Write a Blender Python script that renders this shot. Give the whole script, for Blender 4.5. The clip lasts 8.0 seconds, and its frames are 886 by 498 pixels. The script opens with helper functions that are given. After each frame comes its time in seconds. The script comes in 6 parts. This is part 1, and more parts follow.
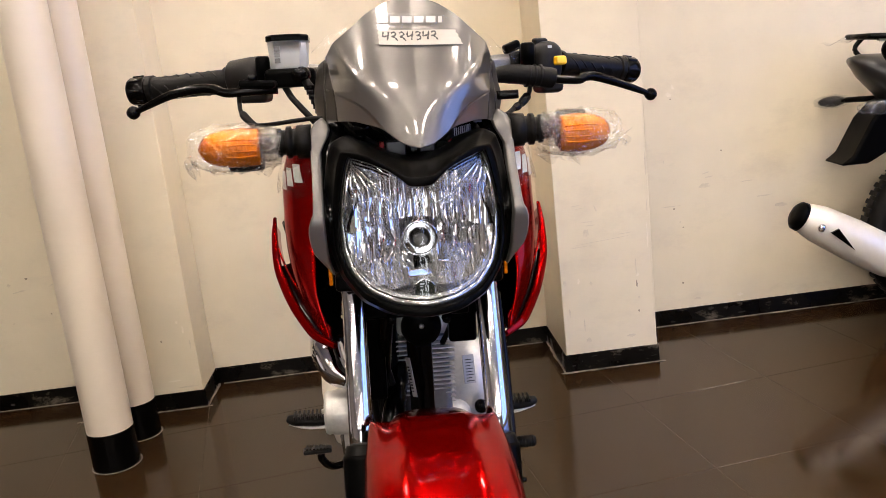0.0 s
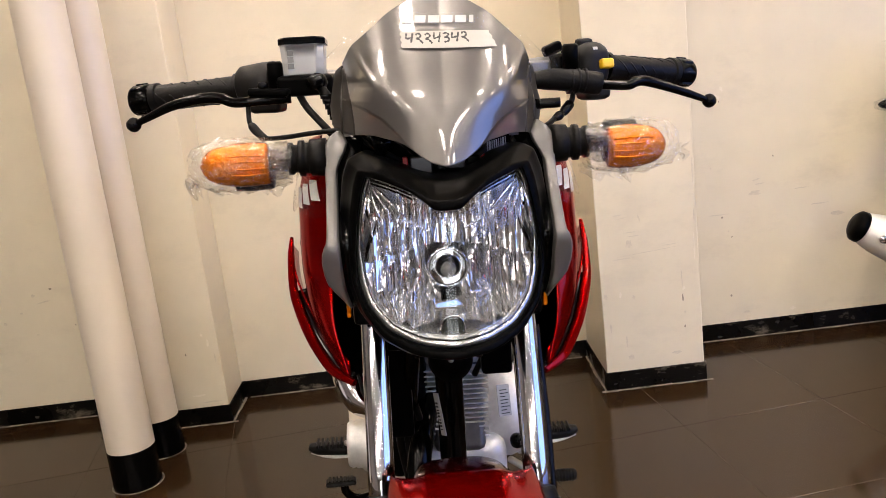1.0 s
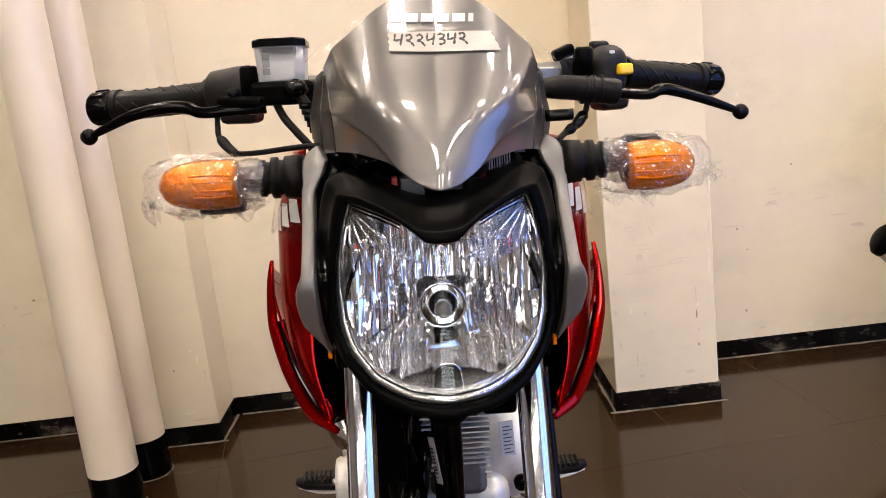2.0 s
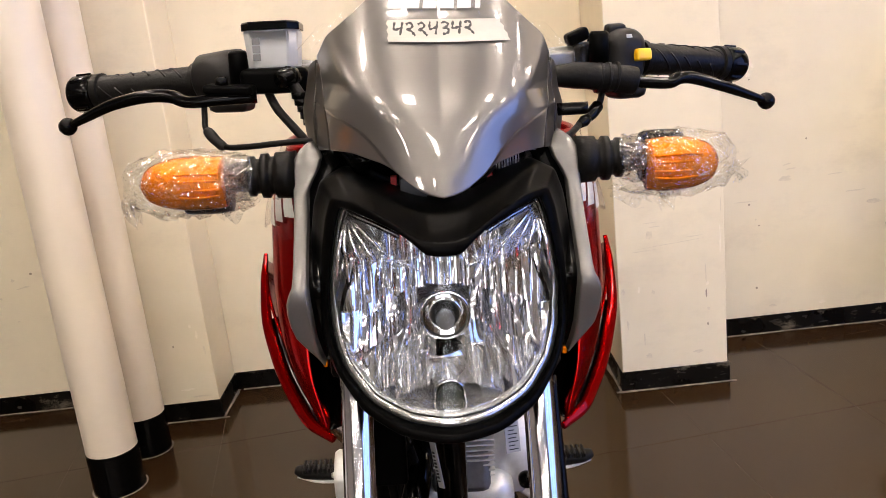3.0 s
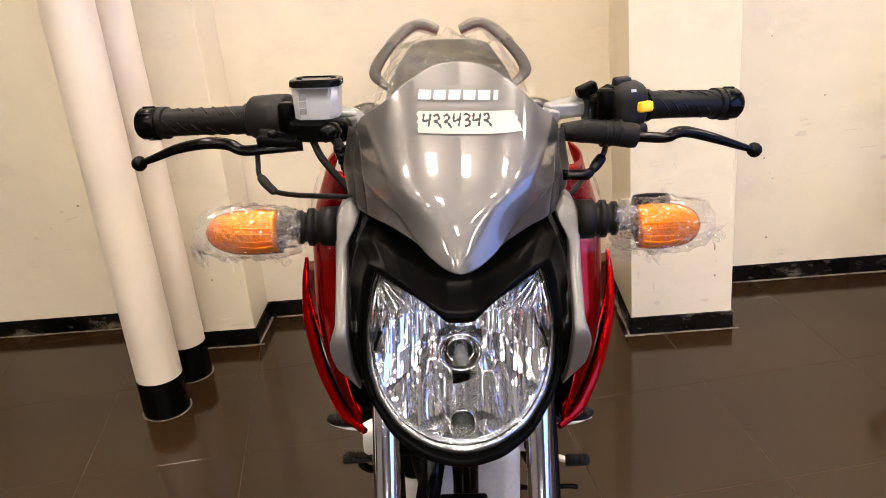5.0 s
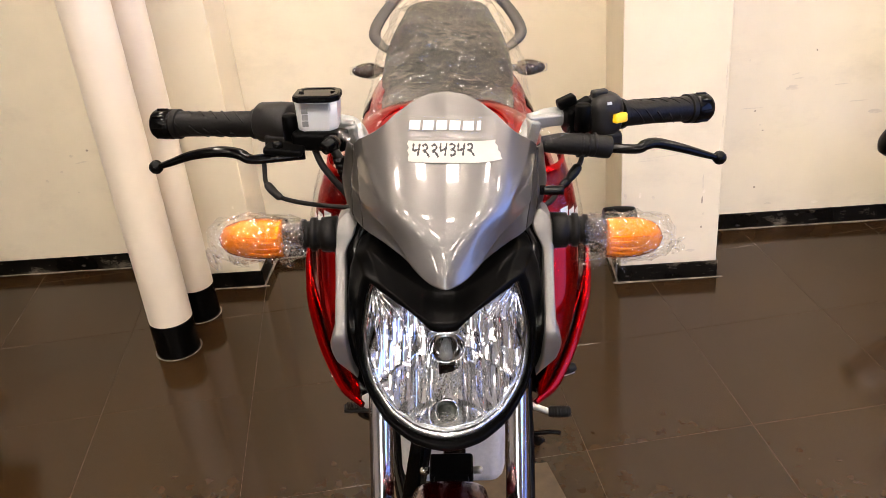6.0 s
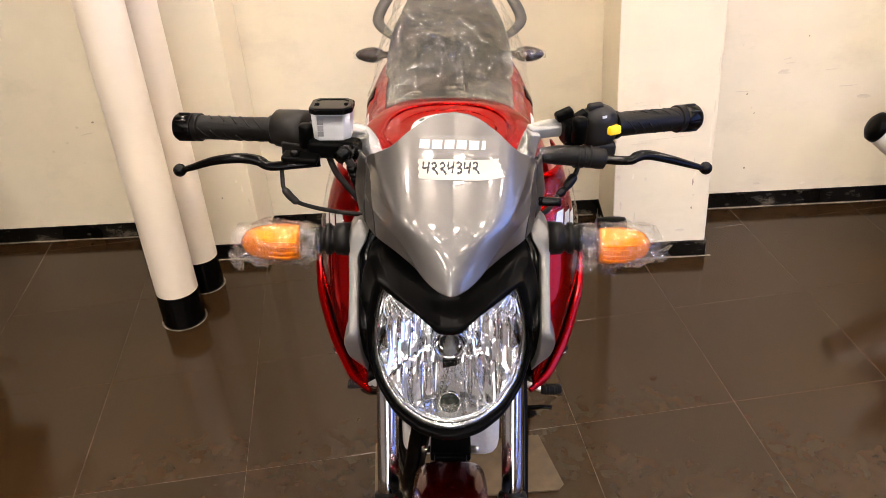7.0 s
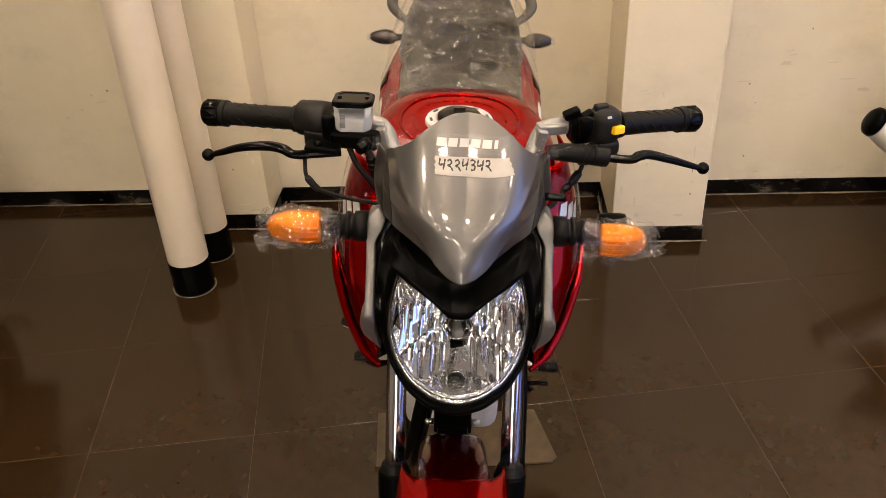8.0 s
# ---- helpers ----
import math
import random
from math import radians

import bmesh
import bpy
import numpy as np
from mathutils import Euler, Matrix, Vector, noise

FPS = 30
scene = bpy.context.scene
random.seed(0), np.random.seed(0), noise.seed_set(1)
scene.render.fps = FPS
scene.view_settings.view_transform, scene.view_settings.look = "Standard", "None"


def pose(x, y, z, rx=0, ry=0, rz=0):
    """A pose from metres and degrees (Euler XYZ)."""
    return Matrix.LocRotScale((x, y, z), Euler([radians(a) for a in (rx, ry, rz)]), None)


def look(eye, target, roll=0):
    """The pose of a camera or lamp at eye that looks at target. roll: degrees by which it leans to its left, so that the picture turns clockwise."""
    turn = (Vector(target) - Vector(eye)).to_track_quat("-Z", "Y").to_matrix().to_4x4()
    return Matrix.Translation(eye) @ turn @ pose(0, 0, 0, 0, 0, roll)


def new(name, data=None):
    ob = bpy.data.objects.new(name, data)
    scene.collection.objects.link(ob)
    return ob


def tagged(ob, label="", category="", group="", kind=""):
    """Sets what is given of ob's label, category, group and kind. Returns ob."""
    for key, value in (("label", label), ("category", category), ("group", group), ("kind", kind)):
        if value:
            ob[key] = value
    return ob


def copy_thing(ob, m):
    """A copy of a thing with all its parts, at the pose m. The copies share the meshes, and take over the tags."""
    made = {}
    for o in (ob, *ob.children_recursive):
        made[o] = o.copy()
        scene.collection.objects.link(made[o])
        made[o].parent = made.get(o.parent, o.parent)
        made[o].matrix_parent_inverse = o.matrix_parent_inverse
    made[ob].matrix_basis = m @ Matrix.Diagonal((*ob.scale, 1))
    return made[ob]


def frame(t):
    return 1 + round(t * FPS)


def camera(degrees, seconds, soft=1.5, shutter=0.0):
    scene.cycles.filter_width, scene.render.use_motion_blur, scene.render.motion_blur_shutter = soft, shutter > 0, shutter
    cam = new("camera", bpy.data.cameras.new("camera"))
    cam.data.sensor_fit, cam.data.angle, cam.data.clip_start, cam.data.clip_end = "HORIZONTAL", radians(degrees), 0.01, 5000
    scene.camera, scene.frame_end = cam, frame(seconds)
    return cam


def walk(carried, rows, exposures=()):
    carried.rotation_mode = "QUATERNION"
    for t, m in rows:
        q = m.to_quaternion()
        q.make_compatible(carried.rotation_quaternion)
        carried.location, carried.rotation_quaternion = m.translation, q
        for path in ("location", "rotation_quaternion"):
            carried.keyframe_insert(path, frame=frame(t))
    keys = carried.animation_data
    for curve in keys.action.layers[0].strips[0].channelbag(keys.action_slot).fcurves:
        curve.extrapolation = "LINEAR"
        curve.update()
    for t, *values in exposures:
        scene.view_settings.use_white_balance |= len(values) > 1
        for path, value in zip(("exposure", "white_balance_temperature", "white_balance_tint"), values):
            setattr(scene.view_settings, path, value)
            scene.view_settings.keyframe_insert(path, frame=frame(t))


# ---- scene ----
cam = camera(55.8, 8.0, soft=0.6)
PATH = [
    (0, (0.159, 0.026, 1.03), (0.254, 1.976, 0.593), -6.4),
    (0.5, (0.167, 0.086, 1.033), (0.223, 2.037, 0.599), -6.7),
    (1, (0.174, 0.154, 1.034), (0.184, 2.108, 0.608), -6.8),
    (1.5, (0.185, 0.22, 1.036), (0.192, 2.175, 0.614), -6.6),
    (2, (0.188, 0.283, 1.037), (0.188, 2.238, 0.616), -6.6),
    (2.2, (0.188, 0.306, 1.042), (0.191, 2.26, 0.615), -6.6),
    (3.3, (0.203, 0.35, 1.09), (0.168, 2.265, 0.514), -6.6),
    (3.5, (0.211, 0.345, 1.119), (0.17, 2.243, 0.491), -6.8),
    (4, (0.218, 0.311, 1.178), (0.17, 2.199, 0.519), -6.5),
    (4.5, (0.217, 0.287, 1.225), (0.133, 2.147, 0.497), -6.5),
    (4.7, (0.214, 0.279, 1.227), (0.122, 2.141, 0.505), -5.9),
    (5.8, (0.242, 0.226, 1.364), (0.122, 2.017, 0.482), -5.8),
    (6, (0.247, 0.215, 1.385), (0.124, 1.986, 0.463), -5.5),
    (6.5, (0.242, 0.19, 1.433), (0.12, 1.935, 0.464), -4.9),
    (7, (0.24, 0.17, 1.479), (0.128, 1.892, 0.467), -4.6),
    (7.5, (0.231, 0.149, 1.516), (0.123, 1.852, 0.472), -3.4),
    (8, (0.228, 0.117, 1.543), (0.117, 1.8, 0.468), -2.8),
]
walk(cam, [(t, look(eye, target, roll)) for t, eye, target, roll in PATH],
     exposures=[(0, 0.38, 6500, 10), (2.0, 0.42, 6500, 10), (3.5, 0.54, 6500, 10), (4.5, 0.62, 6500, 10), (6.0, 0.78, 6500, 10), (6.9, 0.82, 6500, 10), (7.3, 0.60, 6700, 10), (7.6, 0.31, 7100, 10), (8.0, 0.14, 7500, 10)])

# ---- world and exposure ----
world = bpy.data.worlds.new("world")
scene.world = world
world.use_nodes = True
bg = world.node_tree.nodes["Background"]
bg.inputs["Color"].default_value = (0.25, 0.39, 1.0, 1)
bg.inputs["Strength"].default_value = 3.0
LAMP = 51.5         # strength of the ceiling panels
WARM = (1.0, 0.855, 0.73)


# ---- materials ----
def material(name, color, rough=0.5, metal=0.0, coat=0.0, vary=0.12, grain=40.0, bump=0.0, blotch=3.0, spec=0.5, per_piece=0.0, coat_rough=0.03, coat_ior=1.5, edge=None):
    """A surface with variation at two scales: broad blotches and a fine grain, and a fine relief."""
    m = bpy.data.materials.new(name)
    m.use_nodes = True
    nt = m.node_tree
    N, L = nt.nodes, nt.links
    b = N["Principled BSDF"]
    b.inputs["Metallic"].default_value = metal
    b.inputs["Specular IOR Level"].default_value = spec
    b.inputs["Coat Weight"].default_value = coat
    b.inputs["Coat Roughness"].default_value = coat_rough
    b.inputs["Coat IOR"].default_value = coat_ior
    if edge:
        b.inputs["Specular Tint"].default_value = (*edge, 1)
    tc = N.new("ShaderNodeTexCoord")
    n1, n2 = N.new("ShaderNodeTexNoise"), N.new("ShaderNodeTexNoise")
    n1.inputs["Scale"].default_value, n1.inputs["Detail"].default_value = blotch, 6
    n2.inputs["Scale"].default_value, n2.inputs["Detail"].default_value = grain, 4
    for n in (n1, n2):
        L.new(tc.outputs["Object"], n.inputs["Vector"])
    add = N.new("ShaderNodeMath")
    add.operation = "ADD"
    L.new(n1.outputs["Fac"], add.inputs[0])
    L.new(n2.outputs["Fac"], add.inputs[1])
    span = N.new("ShaderNodeMapRange")
    span.inputs["From Min"].default_value, span.inputs["From Max"].default_value = 0.6, 1.4
    span.inputs["To Min"].default_value, span.inputs["To Max"].default_value = 1 - vary, 1 + vary
    L.new(add.outputs[0], span.inputs["Value"])
    hsv = N.new("ShaderNodeHueSaturation")
    hsv.inputs["Color"].default_value = (*color, 1)
    value = span.outputs["Result"]
    if per_piece:
        info = N.new("ShaderNodeObjectInfo")
        r = N.new("ShaderNodeMapRange")
        r.inputs["To Min"].default_value, r.inputs["To Max"].default_value = 1 - per_piece, 1 + per_piece
        L.new(info.outputs["Random"], r.inputs["Value"])
        mul = N.new("ShaderNodeMath")
        mul.operation = "MULTIPLY"
        L.new(value, mul.inputs[0])
        L.new(r.outputs["Result"], mul.inputs[1])
        value = mul.outputs[0]
    L.new(value, hsv.inputs["Value"])
    L.new(hsv.outputs["Color"], b.inputs["Base Color"])
    ro = N.new("ShaderNodeMapRange")
    ro.inputs["From Min"].default_value, ro.inputs["From Max"].default_value = 0.3, 0.7
    ro.inputs["To Min"].default_value, ro.inputs["To Max"].default_value = max(0.0, rough * 0.85), min(1.0, rough * 1.15)
    L.new(n1.outputs["Fac"], ro.inputs["Value"])
    L.new(ro.outputs["Result"], b.inputs["Roughness"])
    if bump:
        bp = N.new("ShaderNodeBump")
        bp.inputs["Strength"].default_value, bp.inputs["Distance"].default_value = min(1.0, bump), 0.002
        L.new(n2.outputs["Fac"], bp.inputs["Height"])
        L.new(bp.outputs["Normal"], b.inputs["Normal"])
    return m


def glow(name, color, strength):
    m = bpy.data.materials.new(name)
    m.use_nodes = True
    nt = m.node_tree
    nt.nodes.remove(nt.nodes["Principled BSDF"])
    e = nt.nodes.new("ShaderNodeEmission")
    e.inputs["Color"].default_value, e.inputs["Strength"].default_value = (*color, 1), strength
    nt.links.new(e.outputs[0], nt.nodes["Material Output"].inputs["Surface"])
    return m


def clear(name, tint=(1, 1, 1), rough=0.02, ior=1.45, crumple=0.0, scale=60.0, milk=0.0, shine=0.0, most=0.9, fold_glints=0.0, pull=(1, 1, 1)):
    """A thin clear sheet: it lets light straight through and shines by its Fresnel gloss. crumple: the relief of creased film; milk: a share of plain white."""
    m = bpy.data.materials.new(name)
    m.use_nodes = True
    nt = m.node_tree
    N, L = nt.nodes, nt.links
    N.remove(N["Principled BSDF"])
    tr, gl, fr, mix = N.new("ShaderNodeBsdfTransparent"), N.new("ShaderNodeBsdfGlossy"), N.new("ShaderNodeLayerWeight"), N.new("ShaderNodeMixShader")
    tr.inputs["Color"].default_value = (*tint, 1)
    gl.inputs["Roughness"].default_value = rough
    fr.inputs["Blend"].default_value = 0.5
    po, ra = N.new("ShaderNodeMath"), N.new("ShaderNodeMapRange")
    po.operation = "POWER"
    po.inputs[1].default_value = 4.0
    L.new(fr.outputs["Facing"], po.inputs[0])
    L.new(po.outputs[0], ra.inputs["Value"])
    ra.inputs["To Min"].default_value, ra.inputs["To Max"].default_value = ((ior - 1) / (ior + 1)) ** 2 * 1.6 + shine, most
    L.new(ra.outputs["Result"], mix.inputs[0])
    L.new(tr.outputs[0], mix.inputs[1])
    L.new(gl.outputs[0], mix.inputs[2])
    last = mix.outputs[0]
    if crumple:
        tc, vo, no, bp = N.new("ShaderNodeTexCoord"), N.new("ShaderNodeTexVoronoi"), N.new("ShaderNodeTexNoise"), N.new("ShaderNodeBump")
        vo.feature = "DISTANCE_TO_EDGE"
        vo.inputs["Scale"].default_value = scale
        no.inputs["Scale"].default_value, no.inputs["Detail"].default_value = scale * 0.6, 5
        bend = N.new("ShaderNodeMixRGB")
        bend.inputs[0].default_value = 0.12
        L.new(tc.outputs["Object"], no.inputs["Vector"])
        L.new(tc.outputs["Object"], bend.inputs[1])
        L.new(no.outputs["Color"], bend.inputs[2])
        L.new(bend.outputs[0], vo.inputs["Vector"])
        both = N.new("ShaderNodeMath")
        both.operation = "ADD"
        L.new(vo.outputs["Distance"], both.inputs[0])
        L.new(no.outputs["Fac"], both.inputs[1])
        bp.inputs["Strength"].default_value, bp.inputs["Distance"].default_value = crumple, 0.01
        L.new(both.outputs[0], bp.inputs["Height"])
        for n in (gl, fr):
            L.new(bp.outputs["Normal"], n.inputs["Normal"])
    if milk:
        df, mx = N.new("ShaderNodeBsdfDiffuse"), N.new("ShaderNodeMixShader")
        df.inputs["Color"].default_value = (0.85, 0.85, 0.83, 1)
        mx.inputs[0].default_value = milk
        L.new(last, mx.inputs[1])
        L.new(df.outputs[0], mx.inputs[2])
        last = mx.outputs[0]
    if fold_glints:
        # glints on the film's folds, painted white: thin straight lines along the edges of stretched cells
        tc, last_line = N.new("ShaderNodeTexCoord"), None
        for k, (size, width) in enumerate(((0.55, 0.016), (1.25, 0.024), (2.8, 0.040))):
            mp, vo, li = N.new("ShaderNodeMapping"), N.new("ShaderNodeTexVoronoi"), N.new("ShaderNodeMapRange")
            mp.inputs["Scale"].default_value = pull
            mp.inputs["Rotation"].default_value = (0.2 * k, 0.3 * k, 0.35 - 0.75 * k)
            vo.feature = "DISTANCE_TO_EDGE"
            vo.inputs["Scale"].default_value = scale * size
            li.inputs["From Max"].default_value = width
            li.inputs["To Min"].default_value, li.inputs["To Max"].default_value = (1.0, 0.8, 0.3)[k], 0.0
            L.new(tc.outputs["Object"], mp.inputs["Vector"])
            L.new(mp.outputs["Vector"], vo.inputs["Vector"])
            L.new(vo.outputs["Distance"], li.inputs["Value"])
            if last_line is None:
                last_line = li.outputs["Result"]
            else:
                mx = N.new("ShaderNodeMath")
                mx.operation = "MAXIMUM"
                L.new(last_line, mx.inputs[0])
                L.new(li.outputs["Result"], mx.inputs[1])
                last_line = mx.outputs[0]
        # the painted glints come and go in patches
        pa, pr, pm = N.new("ShaderNodeTexNoise"), N.new("ShaderNodeMapRange"), N.new("ShaderNodeMath")
        pa.inputs["Scale"].default_value, pa.inputs["Detail"].default_value = scale * 0.45, 3
        pr.inputs["From Min"].default_value, pr.inputs["From Max"].default_value = 0.42, 0.64
        pr.inputs["To Max"].default_value = fold_glints
        pm.operation = "MULTIPLY"
        L.new(tc.outputs["Object"], pa.inputs["Vector"])
        L.new(pa.outputs["Fac"], pr.inputs["Value"])
        L.new(pr.outputs["Result"], pm.inputs[0])
        L.new(last_line, pm.inputs[1])
        df, mx = N.new("ShaderNodeBsdfDiffuse"), N.new("ShaderNodeMixShader")
        df.inputs["Color"].default_value = (0.80, 0.80, 0.78, 1)
        L.new(pm.outputs[0], mx.inputs[0])
        L.new(last, mx.inputs[1])
        L.new(df.outputs[0], mx.inputs[2])
        last = mx.outputs[0]
    L.new(last, N["Material Output"].inputs["Surface"])
    return m


def wall_paint(name, color):
    """Old cream emulsion: broad unevenness, faint grey smears in streaks, and a slightly lumpy skim."""
    m = material(name, color, rough=0.42, vary=0.05, grain=9.0, blotch=0.8, spec=0.4)
    nt = m.node_tree
    N, L = nt.nodes, nt.links
    b = N["Principled BSDF"]
    tc = N.new("ShaderNodeTexCoord")
    mp = N.new("ShaderNodeMapping")
    mp.inputs["Scale"].default_value = (1.6, 1.6, 3.0)
    L.new(tc.outputs["Object"], mp.inputs["Vector"])
    sm = N.new("ShaderNodeTexNoise")
    sm.inputs["Scale"].default_value, sm.inputs["Detail"].default_value, sm.inputs["Roughness"].default_value = 2.3, 9, 0.72
    L.new(mp.outputs["Vector"], sm.inputs["Vector"])
    rg = N.new("ShaderNodeMapRange")
    rg.inputs["From Min"].default_value, rg.inputs["From Max"].default_value = 0.54, 0.76
    rg.inputs["To Min"].default_value, rg.inputs["To Max"].default_value = 0.0, 0.24
    L.new(sm.outputs["Fac"], rg.inputs["Value"])
    mix = N.new("ShaderNodeMixRGB")
    mix.inputs[2].default_value = (0.36, 0.31, 0.25, 1)
    L.new(rg.outputs["Result"], mix.inputs[0])
    old = b.inputs["Base Color"].links[0].from_socket
    L.new(old, mix.inputs[1])
    L.new(mix.outputs[0], b.inputs["Base Color"])
    lump = N.new("ShaderNodeTexNoise")
    lump.inputs["Scale"].default_value, lump.inputs["Detail"].default_value = 5.0, 8
    L.new(tc.outputs["Object"], lump.inputs["Vector"])
    bp = N.new("ShaderNodeBump")
    bp.inputs["Strength"].default_value, bp.inputs["Distance"].default_value = 0.35, 0.006
    L.new(lump.outputs["Fac"], bp.inputs["Height"])
    L.new(bp.outputs["Normal"], b.inputs["Normal"])
    return m


def dusty(m, color, lo, hi, most, scale, stretch=(1, 1, 1)):
    """Lays smears of dust over a material's colour and dulls it there."""
    nt = m.node_tree
    N, L = nt.nodes, nt.links
    b = N["Principled BSDF"]
    tc, mp, no, rg, mix = N.new("ShaderNodeTexCoord"), N.new("ShaderNodeMapping"), N.new("ShaderNodeTexNoise"), N.new("ShaderNodeMapRange"), N.new("ShaderNodeMixRGB")
    mp.inputs["Scale"].default_value = stretch
    no.inputs["Scale"].default_value, no.inputs["Detail"].default_value, no.inputs["Roughness"].default_value = scale, 10, 0.75
    rg.inputs["From Min"].default_value, rg.inputs["From Max"].default_value = lo, hi
    rg.inputs["To Min"].default_value, rg.inputs["To Max"].default_value = 0.0, most
    mix.inputs[2].default_value = (*color, 1)
    L.new(tc.outputs["Object"], mp.inputs["Vector"])
    L.new(mp.outputs["Vector"], no.inputs["Vector"])
    L.new(no.outputs["Fac"], rg.inputs["Value"])
    L.new(rg.outputs["Result"], mix.inputs[0])
    L.new(b.inputs["Base Color"].links[0].from_socket, mix.inputs[1])
    L.new(mix.outputs[0], b.inputs["Base Color"])
    return m


CREAM = wall_paint("cream_wall_paint", (0.70, 0.62, 0.465))
TAUPE = material("taupe_wall_paint", (0.23, 0.20, 0.165), rough=0.7, vary=0.08, grain=12)
CEIL = material("ceiling_paint", (0.40, 0.38, 0.345), rough=0.8, vary=0.03, grain=20)
PIPE_PAINT = material("cream_pipe_paint", (0.66, 0.58, 0.465), rough=0.35, vary=0.05, grain=6, blotch=2)
SKIRT = material("black_skirting_tile", (0.0034, 0.0028, 0.0022), rough=0.28, vary=0.6, grain=25, blotch=6, spec=0.10)
dusty(SKIRT, (0.24, 0.205, 0.155), 0.565, 0.66, 0.55, 6.0, (1, 1, 1.8))
GROUT = material("pale_cement", (0.15, 0.128, 0.10), rough=0.9, vary=0.9, grain=60, blotch=14, bump=0.6)
JOINT = material("tile_joint", (0.078, 0.060, 0.043), rough=0.8, vary=0.95, grain=60, blotch=7)
TILE = material("brown_porcelain_tile", (0.0245, 0.0128, 0.0050), rough=0.13, vary=0.22, grain=30, blotch=2.2, per_piece=0.05, spec=0.37)
VISOR = material("metallic_grey_paint", (0.148, 0.1415, 0.134), rough=0.36, metal=0.75, coat=1.0, vary=0.08, grain=1600, blotch=4)
# grey for the screen's turned-away sides, their shade put into the base colour
CHEEK = material("shaded_cheek_grey", (0.028, 0.025, 0.022), rough=0.42, metal=0.2, spec=0.2, vary=0.06, grain=900, blotch=4)
RED = material("candy_red_paint", (0.330, 0.0011, 0.0010), rough=0.20, metal=0.87, spec=0.04, coat=0.34, vary=0.05, grain=900, blotch=3, coat_rough=0.015, coat_ior=1.40, edge=(0.5, 0.02, 0.02))
# the candy red again, darkened: the headlamp's shade put into the colour
RED_SHADED = material("shaded_candy_red", (0.050, 0.0006, 0.0008), rough=0.20, metal=0.85, spec=0.04, coat=0.42, vary=0.05, grain=900, blotch=3, coat_rough=0.015, coat_ior=1.40)
BLACK = material("satin_black_plastic", (0.0014, 0.0014, 0.0014), rough=0.33, vary=0.25, grain=300, bump=0.06, spec=0.032)
HOUSING = material("satin_black_housing", (0.0085, 0.0078, 0.0072), rough=0.50, vary=0.25, grain=300, bump=0.10, spec=0.22)
GLOSS = material("gloss_black_paint", (0.0012, 0.0012, 0.0012), rough=0.13, vary=0.2, grain=80, spec=0.12)
RUBBER = material("black_rubber", (0.0048, 0.0045, 0.0042), rough=0.45, vary=0.3, grain=200, bump=0.3, spec=0.13)
SILVER = material("silver_paint", (0.26, 0.26, 0.255), rough=0.36, metal=0.6, vary=0.06, grain=500, coat=0.3)
ARMS = material("dull_silver_paint", (0.142, 0.138, 0.131), rough=0.40, metal=0.45, vary=0.06, grain=500, coat=0.2)
SMOKED = material("smoked_brown_lens", (0.020, 0.010, 0.006), rough=0.12, vary=0.3, grain=120, spec=0.4)
PLUG = material("dark_grey_plug", (0.03, 0.03, 0.032), rough=0.35, vary=0.2, grain=120)
DULLCAST = material("dull_cast_aluminium", (0.16, 0.155, 0.15), rough=0.5, metal=0.6, vary=0.2, grain=120, bump=0.3)
EMBLEM = material("silver_emblem", (0.62, 0.62, 0.60), rough=0.3, metal=0.3, vary=0.03, grain=60)
CAST = material("cast_aluminium", (0.70, 0.69, 0.665), rough=0.46, metal=0.45, vary=0.12, grain=120, bump=0.25)
CHROME = material("chrome", (0.75, 0.75, 0.75), rough=0.035, metal=1.0, vary=0.04, grain=50)
FORK = material("hard_chrome_tube", (0.70, 0.70, 0.71), rough=0.085, metal=1.0, vary=0.06, grain=80)
FACET = material("polished_facet", (0.97, 0.97, 0.96), rough=0.05, metal=0.90, vary=0.02, grain=50)
MIRROR = material("bright_reflector", (0.97, 0.97, 0.96), rough=0.06, metal=0.92, vary=0.02, grain=50)
RIM = material("satin_lens_rim", (0.52, 0.52, 0.51), rough=0.22, metal=0.9, vary=0.1, grain=90)
STEEL = material("zinc_steel", (0.55, 0.54, 0.50), rough=0.3, metal=1.0, vary=0.1, grain=80)
AMBER = material("amber_plastic", (0.70, 0.180, 0.0005), rough=0.13, metal=0.65, vary=0.5, grain=170, spec=0.2, bump=1.0)
YELLOW = material("yellow_plastic", (0.85, 0.50, 0.01), rough=0.4, vary=0.05, grain=90)
MILK = material("milky_plastic", (0.46, 0.47, 0.475), rough=0.3, vary=0.06, grain=30)
SEAT = material("black_seat_vinyl", (0.004, 0.004, 0.0042), rough=0.42, vary=0.25, grain=260, bump=0.4, spec=0.2)
WHITE = material("white_decal", (0.46, 0.46, 0.45), rough=0.35, vary=0.04, grain=60)
PAPER = material("masking_tape", (0.42, 0.395, 0.35), rough=0.7, vary=0.08, grain=90)
LABEL = material("printed_label", (0.34, 0.34, 0.33), rough=0.5, vary=0.05, grain=60)
INK = material("black_marker_ink", (0.012, 0.012, 0.014), rough=0.5, vary=0.2)
CARD = material("dirty_cardboard", (0.100, 0.070, 0.037), rough=0.9, vary=0.45, grain=25, blotch=9, bump=0.6)
GREY = material("dark_grey_paint", (0.046, 0.043, 0.040), rough=0.4, vary=0.1, grain=200, coat=0.3)
MUFFLER = material("muffler_shield", (0.72, 0.68, 0.60), rough=0.30, metal=0.25, vary=0.05, grain=60)
REDPLUG = material("red_plastic", (0.5, 0.01, 0.012), rough=0.4, vary=0.05)
